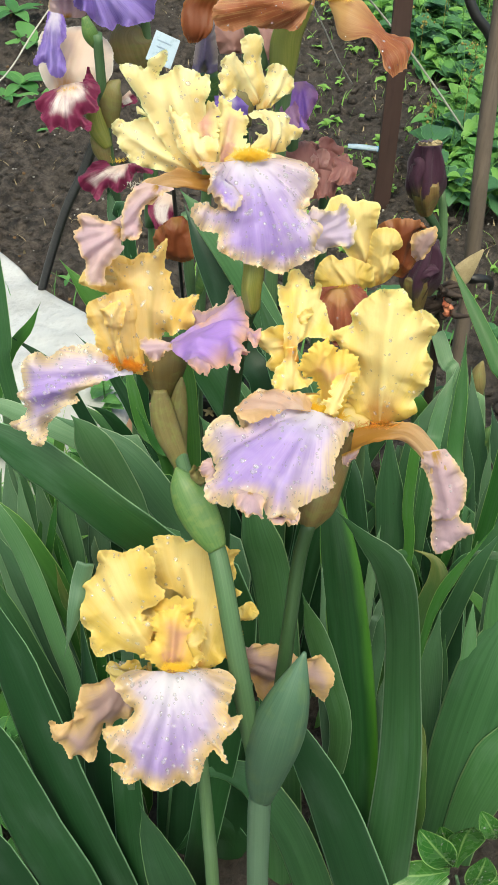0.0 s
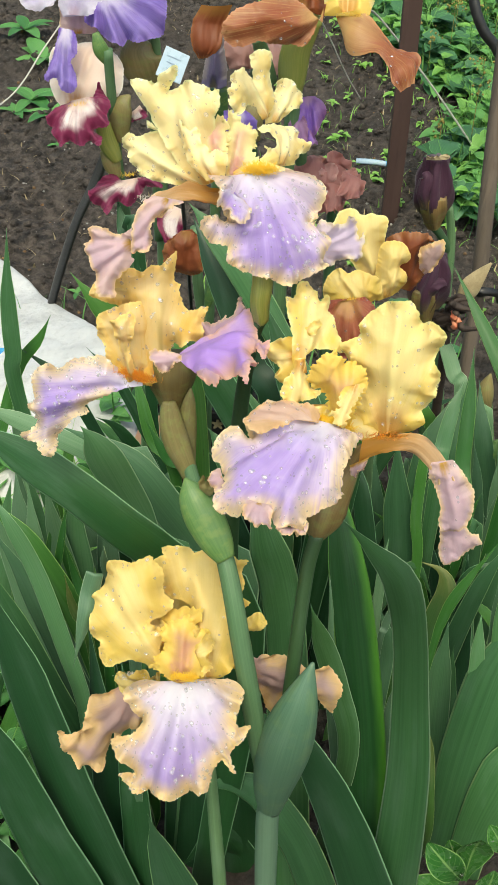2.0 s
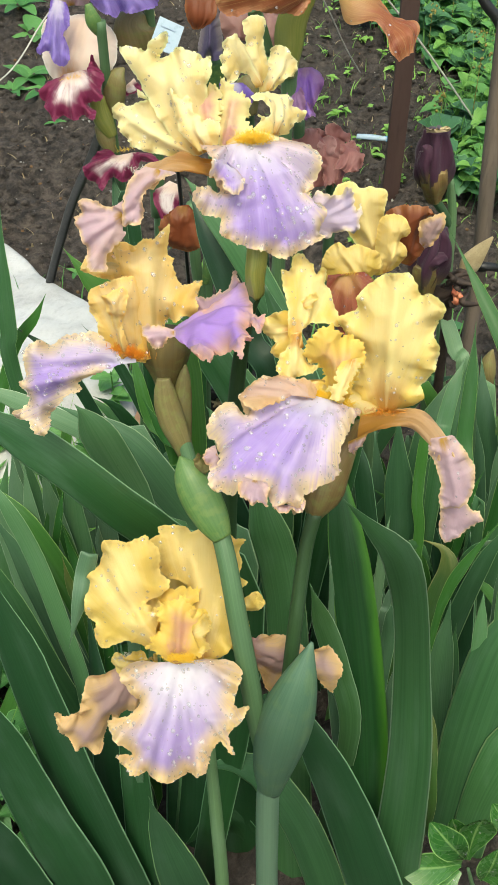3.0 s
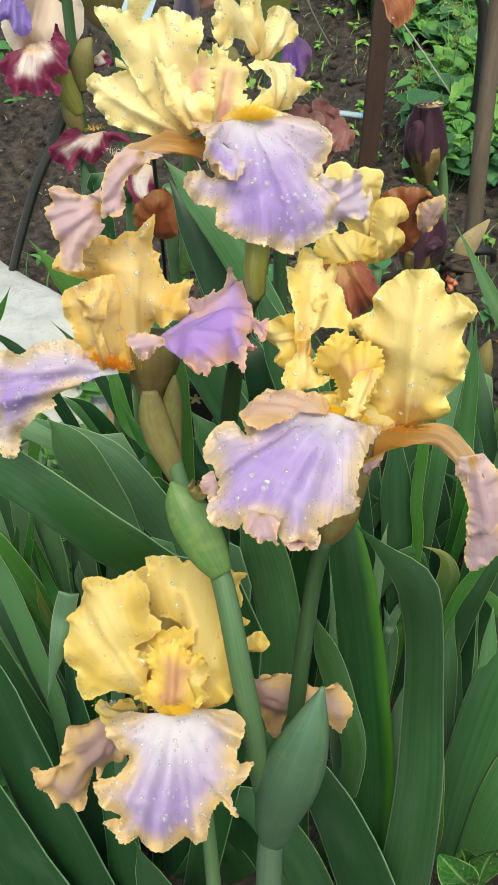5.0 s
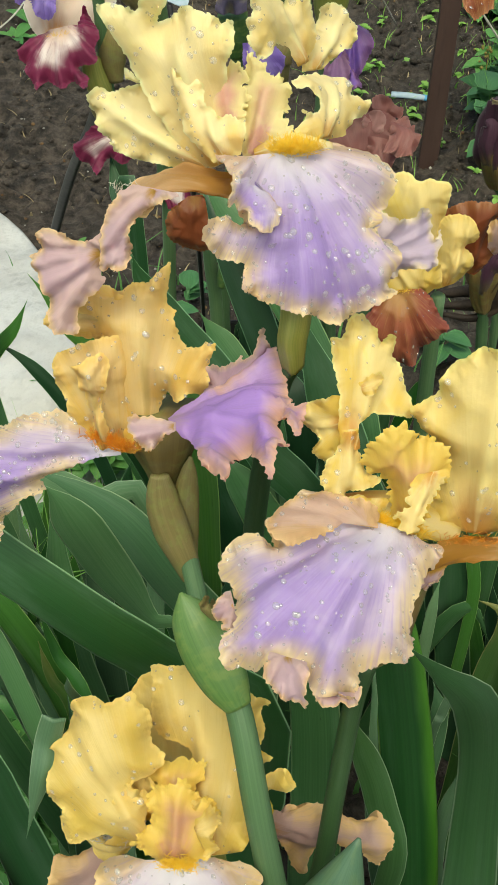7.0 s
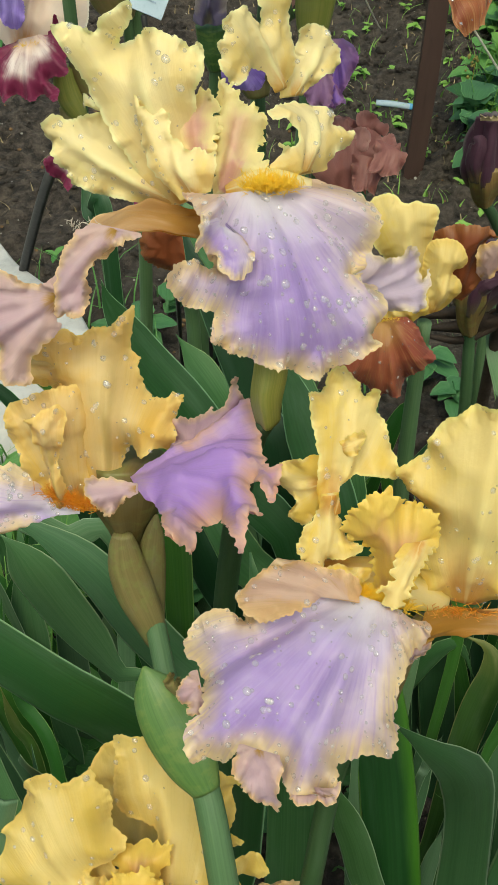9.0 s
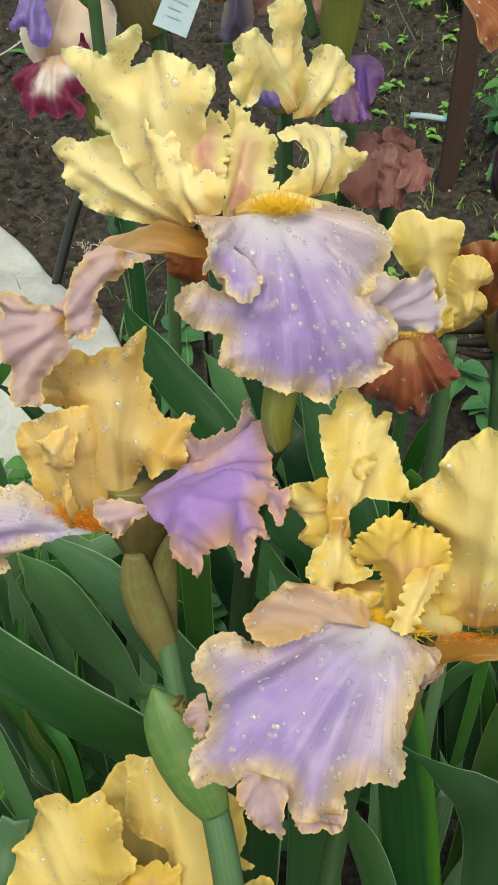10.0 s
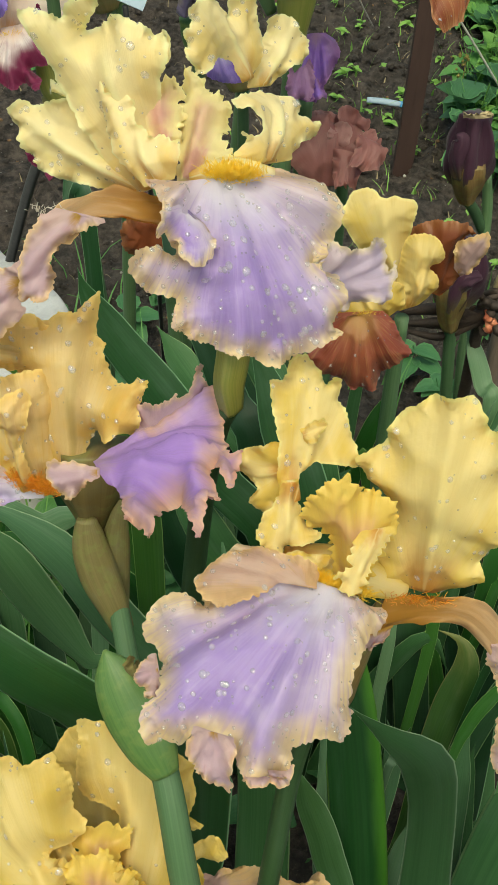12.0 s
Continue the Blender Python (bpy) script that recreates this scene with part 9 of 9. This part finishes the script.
def grass(name, label, material, count, area, height, seed, inside=None):
    """Thin blades of grass; one object."""
    rnd = random.Random(seed)
    verts, faces, uvs = [], [], []
    for _ in range(count):
        x, y = rnd.uniform(area[0], area[1]), rnd.uniform(area[2], area[3])
        if inside and not inside(x, y, rnd):
            continue
        root = Vector((x, y, soil_height(x, y) - 0.004))
        h, a = height * rnd.uniform(0.4, 1.2), rnd.uniform(0, 6.28)
        out = Vector((math.cos(a), math.sin(a), 0))
        side = out.cross(Vector((0, 0, 1))) * rnd.uniform(0.0012, 0.003)
        lean = rnd.uniform(0.2, 0.9)
        k = len(verts)
        for i in range(5):
            s = i / 4
            c = root + Vector((0, 0, h * s * (1 - 0.35 * lean * s))) + out * (h * lean * s * s)
            w = 1 - 0.92 * s
            verts.extend([c - side * w, c + Vector((0, 0, 0.0008)) + out * 0.0006, c + side * w])
            uvs.extend([(0.0, s), (0.5, s), (1.0, s)])
        for i in range(4):
            faces += [(k + 3 * i, k + 3 * i + 1, k + 3 * i + 4, k + 3 * i + 3), (k + 3 * i + 1, k + 3 * i + 2, k + 3 * i + 5, k + 3 * i + 4)]
    return tagged(link(name, verts, faces, material, uvs=uvs), label, "grass", kind="stuff")


def in_bed(x, y, rnd):
    """The overgrown side of the plot, thinning out towards the dug soil."""
    edge = 0.37 + 0.05 * (y - 2.0) + 0.10 * noise.noise(Vector((x * 3, y * 3, 2)))
    if y > 2.75:
        edge -= (y - 2.75) * 0.55
    return x > edge and y > 2.02 + 0.12 * noise.noise(Vector((x * 5, y * 2, 6)))


weeds("mallow_weeds", "dark green lobed weed leaves in a dense patch", WEED_DARK, 1150, (0.25, 1.7, 1.75, 4.6), 0.11, 0.050, 21, 3, in_bed)
weeds("broad_weeds", "fresh green broad weed leaves in a dense patch", WEED, 1500, (0.2, 1.8, 1.75, 4.8), 0.11, 0.040, 22, 0, in_bed)
weeds("bright_weeds", "bright green small weed leaves among the others", WEED_LIGHT, 900, (0.2, 1.5, 1.7, 4.3), 0.14, 0.030, 23, 0, in_bed)
grass("grass_tufts", "thin green grass blades among the weeds", WEED_LIGHT, 3000, (0.2, 1.5, 1.7, 4.3), 0.20, 24, in_bed)


def seed_heads():
    """Small yellowish clusters on thin stalks above the weeds; one object."""
    rnd = random.Random(77)
    verts, faces = [], []
    for _ in range(90):
        x, y = rnd.uniform(0.35, 1.3), rnd.uniform(1.9, 3.8)
        if not in_bed(x, y, rnd):
            continue
        top = Vector((x, y, soil_height(x, y) + rnd.uniform(0.12, 0.24)))
        for q in range(14):
            c = top + Vector((rnd.gauss(0, 0.014), rnd.gauss(0, 0.014), rnd.gauss(0, 0.010)))
            r, k = rnd.uniform(0.002, 0.0045), len(verts)
            verts.extend([c + Vector(d) * r for d in ((1, 0, 0), (0, 1, 0), (-1, 0, 0), (0, -1, 0), (0, 0, 1.2), (0, 0, -1))])
            faces.extend([(k + e, k + (e + 1) % 4, k + 4) for e in range(4)] + [(k + (e + 1) % 4, k + e, k + 5) for e in range(4)])
        uv = []
        stalk(verts, faces, uv, [Vector((x, y, soil_height(x, y))), top], 0.001)
    return tagged(link("seed_heads", verts, faces, SEED), "small yellowish seed heads above the weeds", "weeds", kind="stuff")


seed_heads()


def on_path(x, y, rnd):
    return rnd.random() < 0.5 + 0.8 * noise.noise(Vector((x * 5, y * 5, 9)))


weeds("seedlings", "small light green seedlings scattered over the soil", WEED_LIGHT, 280, (-0.1, 0.6, 1.7, 3.6), 0.018, 0.015, 31, 0, on_path)
grass("sparse_grass", "sparse short grass on the bare soil", WEED_LIGHT, 1000, (-0.1, 0.6, 1.5, 3.6), 0.045, 32, on_path)
grass("dry_grass", "scraps of dry straw lying on the soil", STRAW, 900, (-0.7, 0.7, 1.2, 3.6), 0.022, 33)
weeds("bed_weeds", "small green weeds among the iris stems", WEED_DARK, 70, (-0.5, 0.5, 0.75, 1.7), 0.06, 0.035, 34, 0)
weeds("side_weeds", "fresh green weeds between the irises and the white sheet", WEED, 150, (-0.55, -0.12, 0.85, 1.35), 0.10, 0.032, 36, 0)
weeds("low_weeds", "fresh green weeds at the foot of the iris leaves", WEED, 90, (-0.30, -0.06, 0.62, 0.85), 0.12, 0.026, 37, 1)
grass("long_grass", "long pale green grass at the foot of the iris leaves", WEED_LIGHT, 150, (-0.34, -0.13, 0.82, 0.98), 0.26, 38)
grass("bed_grass", "short grass among the iris stems", WEED, 260, (-0.5, 0.6, 0.7, 1.7), 0.12, 35)


def rosette(x, y, size, leaves, material, seed, label):
    """A young plant: a few long leaves from one root."""
    rnd = random.Random(seed)
    t = thing("young_plant", (x, y, soil_height(x, y)), label, "seedling", "young plants on the soil")
    for q in range(leaves):
        a = 6.28 * q / leaves + rnd.uniform(-0.4, 0.4)
        verts, faces, uvs = [], [], []
        way = Vector((math.cos(a), math.sin(a), rnd.uniform(0.35, 0.9)))
        ln = size * rnd.uniform(0.75, 1.2)
        leaflet(verts, faces, uvs, Vector(t.location), way, Vector((0, 0, 1)), ln, ln * 0.24, 0.3, 0.45, 0.04, 0, rnd)
        link("leaf", verts, faces, material, t, uvs)
    return t


def young_fan(x, y, seed, blades, tall, label):
    """A side fan of narrow iris leaves with random bends."""
    rnd = random.Random(seed)
    t = thing("iris_leaf_fan", (x, y, GROUND), label, "iris leaves", "leaf fans of the iris clump")
    for q in range(blades):
        u = (q + 0.5) / blades * 2 - 1 + rnd.uniform(-0.2, 0.2)
        h = tall * rnd.uniform(0.65, 1.1) * (1 - 0.25 * abs(u))
        dx, dy = u * h * rnd.uniform(0.25, 0.5), rnd.uniform(-0.10, 0.14) * h
        foot = Vector((x + u * 0.018, y + rnd.uniform(-0.012, 0.012), GROUND - 0.01))
        w = rnd.uniform(0.007, 0.0125)
        droop = rnd.choice((0.0, 0.0, 0.15, 0.3)) * h
        pts = [foot, foot + Vector((dx * 0.25, dy * 0.25, h * 0.4)), foot + Vector((dx * 0.62, dy * 0.7, h * 0.78)), foot + Vector((dx, dy, h)), foot + Vector((dx * 1.35, dy * 1.3, h * 1.08 - droop))]
        blade(t, rnd.choice((BLADE, BLADE, BLADE_DEEP, BLADE_FRESH, BLADE_PALE)), pts, (w, w, w * 0.95, w * 0.6, 0.0004), rnd.uniform(-35, 35), rnd.uniform(-25, 25), seed=seed * 31 + q, steps=16)
    return t


for x, y, seed, n, tall in ((-0.30, 0.86, 1, 7, 0.30), (-0.20, 0.92, 2, 7, 0.33), (-0.10, 0.90, 3, 6, 0.30), (-0.24, 0.74, 4, 6, 0.28), (0.00, 0.86, 5, 6, 0.34),
                            (0.12, 0.84, 6, 7, 0.36), (0.20, 0.92, 7, 7, 0.36), (0.29, 0.86, 8, 7, 0.34), (0.37, 0.96, 9, 7, 0.34), (0.33, 1.06, 10, 6, 0.34),
                            (0.22, 1.05, 11, 6, 0.34), (0.08, 1.00, 12, 6, 0.36), (-0.03, 1.04, 13, 5, 0.32), (0.40, 0.80, 14, 6, 0.30), (-0.36, 0.98, 15, 6, 0.26),
                            (0.15, 1.16, 16, 6, 0.34), (0.03, 1.18, 17, 5, 0.34)):
    young_fan(x, y, seed, n, tall, "fan of narrow upright green iris leaves")

for x, y, s, n, seed in ((-0.62, 2.64, 0.075, 6, 1), (-0.55, 2.56, 0.07, 6, 2), (-0.65, 2.58, 0.05, 5, 3), (-0.66, 2.95, 0.10, 7, 4), (-0.53, 2.75, 0.05, 5, 5),
                         (-0.74, 3.10, 0.08, 6, 6), (-0.33, 1.75, 0.025, 4, 7), (-0.5, 2.4, 0.03, 5, 8), (-0.62, 3.3, 0.06, 6, 9)):
    rosette(x, y, s, n, WEED, seed, "young green plant with oblong leaves on bare soil")


# ---- posts, twine and tubes ----
def box_mesh(parent, name, size, centre, material, bevel=0.002, turn=(0, 0, 0), label=""):
    """A bevelled block, turned by degrees about its centre."""
    bm = bmesh.new()
    bmesh.ops.create_cube(bm, size=1.0)
    bmesh.ops.scale(bm, vec=size, verts=bm.verts)
    bmesh.ops.bevel(bm, geom=list(bm.edges), offset=bevel, segments=2, affect="EDGES")
    rot = Euler([radians(a) for a in turn]).to_matrix()
    verts = [rot @ v.co + Vector(centre) for v in bm.verts]
    faces = [tuple(v.index for v in f.verts) for f in bm.faces]
    bm.free()
    return link(name, verts, faces, material, parent, smooth=False, label=label)


def solo(ob, label, category, group="", kind=""):
    return tagged(ob, label, category, group, kind)


def make_post():
    rnd = random.Random(5)
    verts, faces = [], []
    n = 40
    prof = ((-0.0168, -0.015), (0.0, -0.0165), (0.0168, -0.015), (0.0182, 0.0), (0.0168, 0.015), (0.0, 0.0165), (-0.0168, 0.015), (-0.0182, 0.0))
    for i in range(n + 1):
        z = 0.05 + 0.95 * i / n
        for x, y in prof:
            k = 1 + 0.05 * noise.noise(Vector((x * 60, y * 60, z * 9)))
            verts.append((0.26 + x * k + 0.004 * math.sin(z * 5), 2.1 + y * k, z))
    for i in range(n):
        faces += [(8 * i + e, 8 * i + (e + 1) % 8, 8 * i + 8 + (e + 1) % 8, 8 * i + 8 + e) for e in range(8)]
    faces += [tuple(reversed(range(8))), tuple(range(8 * n, 8 * n + 8))]
    return solo(link("garden_post", verts, faces, POST, smooth=False), "dark brown painted wooden post standing in the soil", "post")


make_post()
stake = solo(tube(None, "garden_stake", [(0.316, 1.235, 0.06), (0.314, 1.25, 0.3), (0.312, 1.262, 0.45), (0.307, 1.29, 0.62), (0.302, 1.31, 0.8), (0.3, 1.32, 0.95)],
                  (0.0105, 0.0102, 0.0100, 0.0098, 0.0095, 0.009), STAKE, seg=9, steps=30, wave=0.18), "weathered grey-brown wooden stake standing upright", "stake")
pole = solo(tube(None, "black_pole", [(-0.352, 1.607, 0.08), (-0.345, 1.6, 0.14), (-0.266, 1.5, 0.35), (-0.203, 1.4, 0.483), (-0.165, 1.34, 0.57), (-0.14, 1.3, 0.63)],
                 (0.0072, 0.0072, 0.007, 0.007, 0.0068, 0.0068), BLACK, seg=12, steps=24), "black plastic pole leaning out of the white sheet", "pole")
hoop = solo(tube(None, "black_hose", [(0.36, 2.3, 0.66), (0.385, 2.22, 0.52), (0.41, 2.2, 0.46), (0.445, 2.2, 0.42), (0.465, 2.2, 0.37), (0.475, 2.19, 0.25), (0.478, 2.18, 0.07)],
                 (0.0105, 0.0105, 0.0105, 0.0105, 0.0105, 0.0105, 0.0105), BLACK, seg=10, steps=36), "black plastic hose bent down to the ground", "hose")
for k, (pts_, r) in enumerate((([(-0.78, 2.40, 0.10), (-0.66, 2.58, 0.13), (-0.6, 2.75, 0.2), (-0.55, 2.9, 0.26)], 0.0022),
                               ([(0.17, 2.05, 0.52), (0.206, 2.2, 0.475), (0.33, 2.24, 0.33), (0.447, 2.27, 0.18), (0.50, 2.3, 0.11)], 0.0022),
                               ([(0.085, 2.4, 0.42), (0.12, 2.5, 0.33), (0.165, 2.62, 0.21), (0.21, 2.72, 0.11)], 0.0018))):
    solo(tube(None, "garden_twine", pts_, [r] * len(pts_), STRING, seg=6, steps=24), "pale garden twine stretched down to the ground", "twine", "garden twine")


# ---- white sheet over a low mound ----
def make_sheet():
    ridge = [Vector(p) for p in ((-0.9, 2.15, 0.15), (-0.668, 1.95, 0.151), (-0.447, 1.74, 0.152), (-0.343, 1.6, 0.172), (-0.236, 1.47, 0.205), (-0.177, 1.36, 0.203), (-0.151, 1.29, 0.173), (-0.14, 1.24, 0.140), (-0.13, 1.18, 0.09))]
    out = Vector((-0.72, -0.70, 0)).normalized()
    verts, faces, uvs = [], [], []
    ns, nv = 70, 44
    for i in range(ns + 1):
        s = i / ns
        r = spline(ridge, s)
        drop = r.z - 0.09
        for j in range(nv + 1):
            v = j / nv
            if v < 0.22:
                q = (0.22 - v) / 0.22
                p = r - out * 0.012 * q + Vector((0, 0, -drop * q))
            else:
                q = (v - 0.22) / 0.78
                p = r + out * (0.36 * q) + Vector((0, 0, -drop * (0.1 * q + 0.9 * q ** 2.6)))
            w = noise.fractal(Vector((p.x * 9, p.y * 9, p.z * 7)), 0.7, 2.0, 4) * 0.010 + abs(noise.noise(Vector((s * 16 + v * 5, v * 3, 4)))) * 0.015 + abs(noise.noise(Vector((s * 34 - v * 9, v * 5, 8)))) * 0.006 - 0.008
            p = p + (Vector((0, 0, 1)) + out * 0.4) * w
            p.z = max(p.z, 0.085)
            verts.append(p)
            uvs.append((v, s))
    w = nv + 1
    faces = [(i * w + j, i * w + j + 1, (i + 1) * w + j + 1, (i + 1) * w + j) for i in range(ns) for j in range(nv)]
    ob = link("cover_sheet", verts, faces, FABRIC, uvs=uvs)
    mod = ob.modifiers.new("thickness", "SOLIDIFY")
    mod.thickness, mod.offset = 0.0012, 0
    return solo(ob, "crumpled white plastic sheet covering a low mound, dusty at the hem", "sheet")


make_sheet()
scrap = solo(box_mesh(None, "blue_scrap", (0.035, 0.004, 0.03), (-0.371, 1.41, 0.176), BLUE, 0.001, (-35, 20, 30)), "bright blue scrap of plastic on the white sheet", "plastic scrap")
pen = thing("blue_strip", (0.226, 2.336, 0.105), "pale blue strip of plastic lying on the soil", "plastic strip")
tube(pen, "strip", [(0.195, 2.342, 0.112), (0.225, 2.336, 0.114), (0.262, 2.331, 0.113)], (0.006, 0.0065, 0.006), PALE_BLUE, seg=8, flat=0.5)
tube(pen, "end", [(0.258, 2.332, 0.113), (0.285, 2.329, 0.112)], (0.0065, 0.006), BLUE, seg=8, flat=0.5)


# ---- plant label, pot, brick and small things ----
def make_label():
    t = thing("plant_label", (-0.03, 1.08, GROUND), "pale blue plastic plant label with faded handwriting", "label")
    c = Vector((-0.036, 1.0, 0.792))
    ax, ay = Vector((0.92, 0.05, -0.38)).normalized(), Vector((0.26, 0.66, 0.72)).normalized()
    nn = ax.cross(ay).normalized()
    if nn.y > 0:
        nn = -nn
    a = [c + ax * x + ay * y for x, y in ((-0.0115, -0.0135), (0.0115, -0.013), (0.012, 0.0135), (-0.0105, 0.014))]
    verts = a + [p - nn * 0.0012 for p in a]
    faces = [(0, 1, 2, 3), (7, 6, 5, 4)] + [(i, i + 4, (i + 1) % 4 + 4, (i + 1) % 4) for i in range(4)]
    link("plate", verts, faces, PALE_BLUE, t, smooth=False)
    for y, x0, x1 in ((0.006, -0.007, 0.006), (0.0005, -0.006, 0.003), (-0.005, -0.005, 0.005)):
        b = [c + ax * x + ay * q + nn * 0.0006 for x, q in ((x0, y), (x1, y), (x1, y + 0.0009), (x0, y + 0.0009))]
        link("writing_bar", b + [p - nn * 0.0004 for p in b], [(0, 1, 2, 3), (7, 6, 5, 4)] + [(i, i + 4, (i + 1) % 4 + 4, (i + 1) % 4) for i in range(4)], INK, t, smooth=False)
    tube(t, "stake", [c - ay * 0.015, c + Vector((0.002, 0.03, -0.15)), (-0.03, 1.07, 0.4), (-0.03, 1.08, 0.08)], (0.002, 0.002, 0.002, 0.002), BLACK, seg=6)


make_label()


def make_crate():
    t = thing("plant_tray", (0.0, 1.16, GROUND), "black plastic plant tray with embossed flowers on its rim", "tray")
    box_mesh(t, "front_wall", (0.085, 0.006, 0.22), (-0.004, 1.12, 0.205), BLACK, 0.002)
    box_mesh(t, "back_wall", (0.085, 0.006, 0.24), (-0.004, 1.24, 0.215), BLACK, 0.002)
    box_mesh(t, "side_wall", (0.006, 0.114, 0.22), (-0.0435, 1.18, 0.205), BLACK, 0.002)
    box_mesh(t, "side_wall", (0.006, 0.114, 0.22), (0.0355, 1.18, 0.205), BLACK, 0.002)
    box_mesh(t, "rim", (0.095, 0.012, 0.014), (-0.004, 1.114, 0.318), BLACK, 0.003)
    for x in (-0.032, -0.008, 0.02):
        verts, faces = [Vector((x, 1.1145, 0.299))], []
        for e in range(40):
            f = 2 * math.pi * e / 40
            r = 0.009 * (0.72 + 0.28 * math.cos(5 * f))
            verts.append(Vector((x + r * math.sin(f), 1.1165, 0.299 + r * math.cos(f))))
        faces = [(0, 1 + e, 1 + (e + 1) % 40) for e in range(40)]
        link("embossed_flower", verts, faces, STRAW, t)


make_crate()
brick = solo(box_mesh(None, "brick_fragment", (0.07, 0.05, 0.12), (-0.105, 1.24, 0.145), TERRA, 0.006, (18, 12, 25)), "broken pinkish terracotta brick lying on the soil", "brick")


def make_dead_rose():
    t = thing("dead_rose_stem", (0.26, 1.14, GROUND), "dark dead rose stem with tangled twigs and a coral bud", "rose")
    rnd = random.Random(12)
    tube(t, "stem", [(0.27, 1.145, 0.08), (0.265, 1.135, 0.3), (0.26, 1.125, 0.45), (0.256, 1.115, 0.49)], (0.006, 0.006, 0.006, 0.004), BARK, seg=8, wave=0.3)
    for x, y, z, r in ((0.178, 1.125, 0.452, 0.005), (0.186, 1.13, 0.462, 0.006), (0.196, 1.12, 0.447, 0.004), (0.21, 1.125, 0.455, 0.007)):
        tube(t, "branch", [(x, y, z), ((x + 0.26) / 2, y - 0.008, z + rnd.uniform(0.004, 0.016)), (0.262, 1.108, 0.482 + rnd.uniform(-0.008, 0.004))], (r * 0.5, r, r * 0.8), BARK, seg=9, wave=0.7, seed=x * 90)
    for q in range(14):
        a = Vector((0.258 + rnd.uniform(-0.022, 0.022), 1.118 + rnd.uniform(-0.015, 0.015), 0.488 + rnd.uniform(-0.014, 0.014)))
        b = a + Vector((rnd.uniform(-0.03, 0.03), rnd.uniform(-0.02, 0.015), rnd.uniform(-0.014, 0.014)))
        m = (a + b) / 2 + Vector((rnd.uniform(-1, 1), rnd.uniform(-1, 1), rnd.uniform(-1, 1))) * 0.014
        tube(t, "twig", [a, m, b], (0.0028, 0.0036, 0.001), BARK, seg=6, wave=0.9, seed=q)
    for q, (x, z) in enumerate(((0.258, 0.490), (0.263, 0.485), (0.260, 0.479))):
        tube(t, "bud_petal", [(x, 1.10, z - 0.007), (x + 0.003, 1.092, z), (x - 0.001, 1.096, z + 0.006)], (0.0015, 0.0036, 0.001), CORAL, seg=9, wave=0.9, seed=q * 7)
    tube(t, "dry_bract", [(0.270, 1.13, 0.485), (0.281, 1.128, 0.512), (0.297, 1.125, 0.542)], (0.005, 0.012, 0.001), STRAW, seg=10, flat=0.3, wave=0.3)
    tube(t, "tie", [(0.298, 1.25, 0.432), (0.31, 1.236, 0.44), (0.327, 1.24, 0.436), (0.338, 1.25, 0.425), (0.342, 1.26, 0.41)], (0.002, 0.005, 0.005, 0.004, 0.002), BLACK, seg=12, wave=0.9)


make_dead_rose()
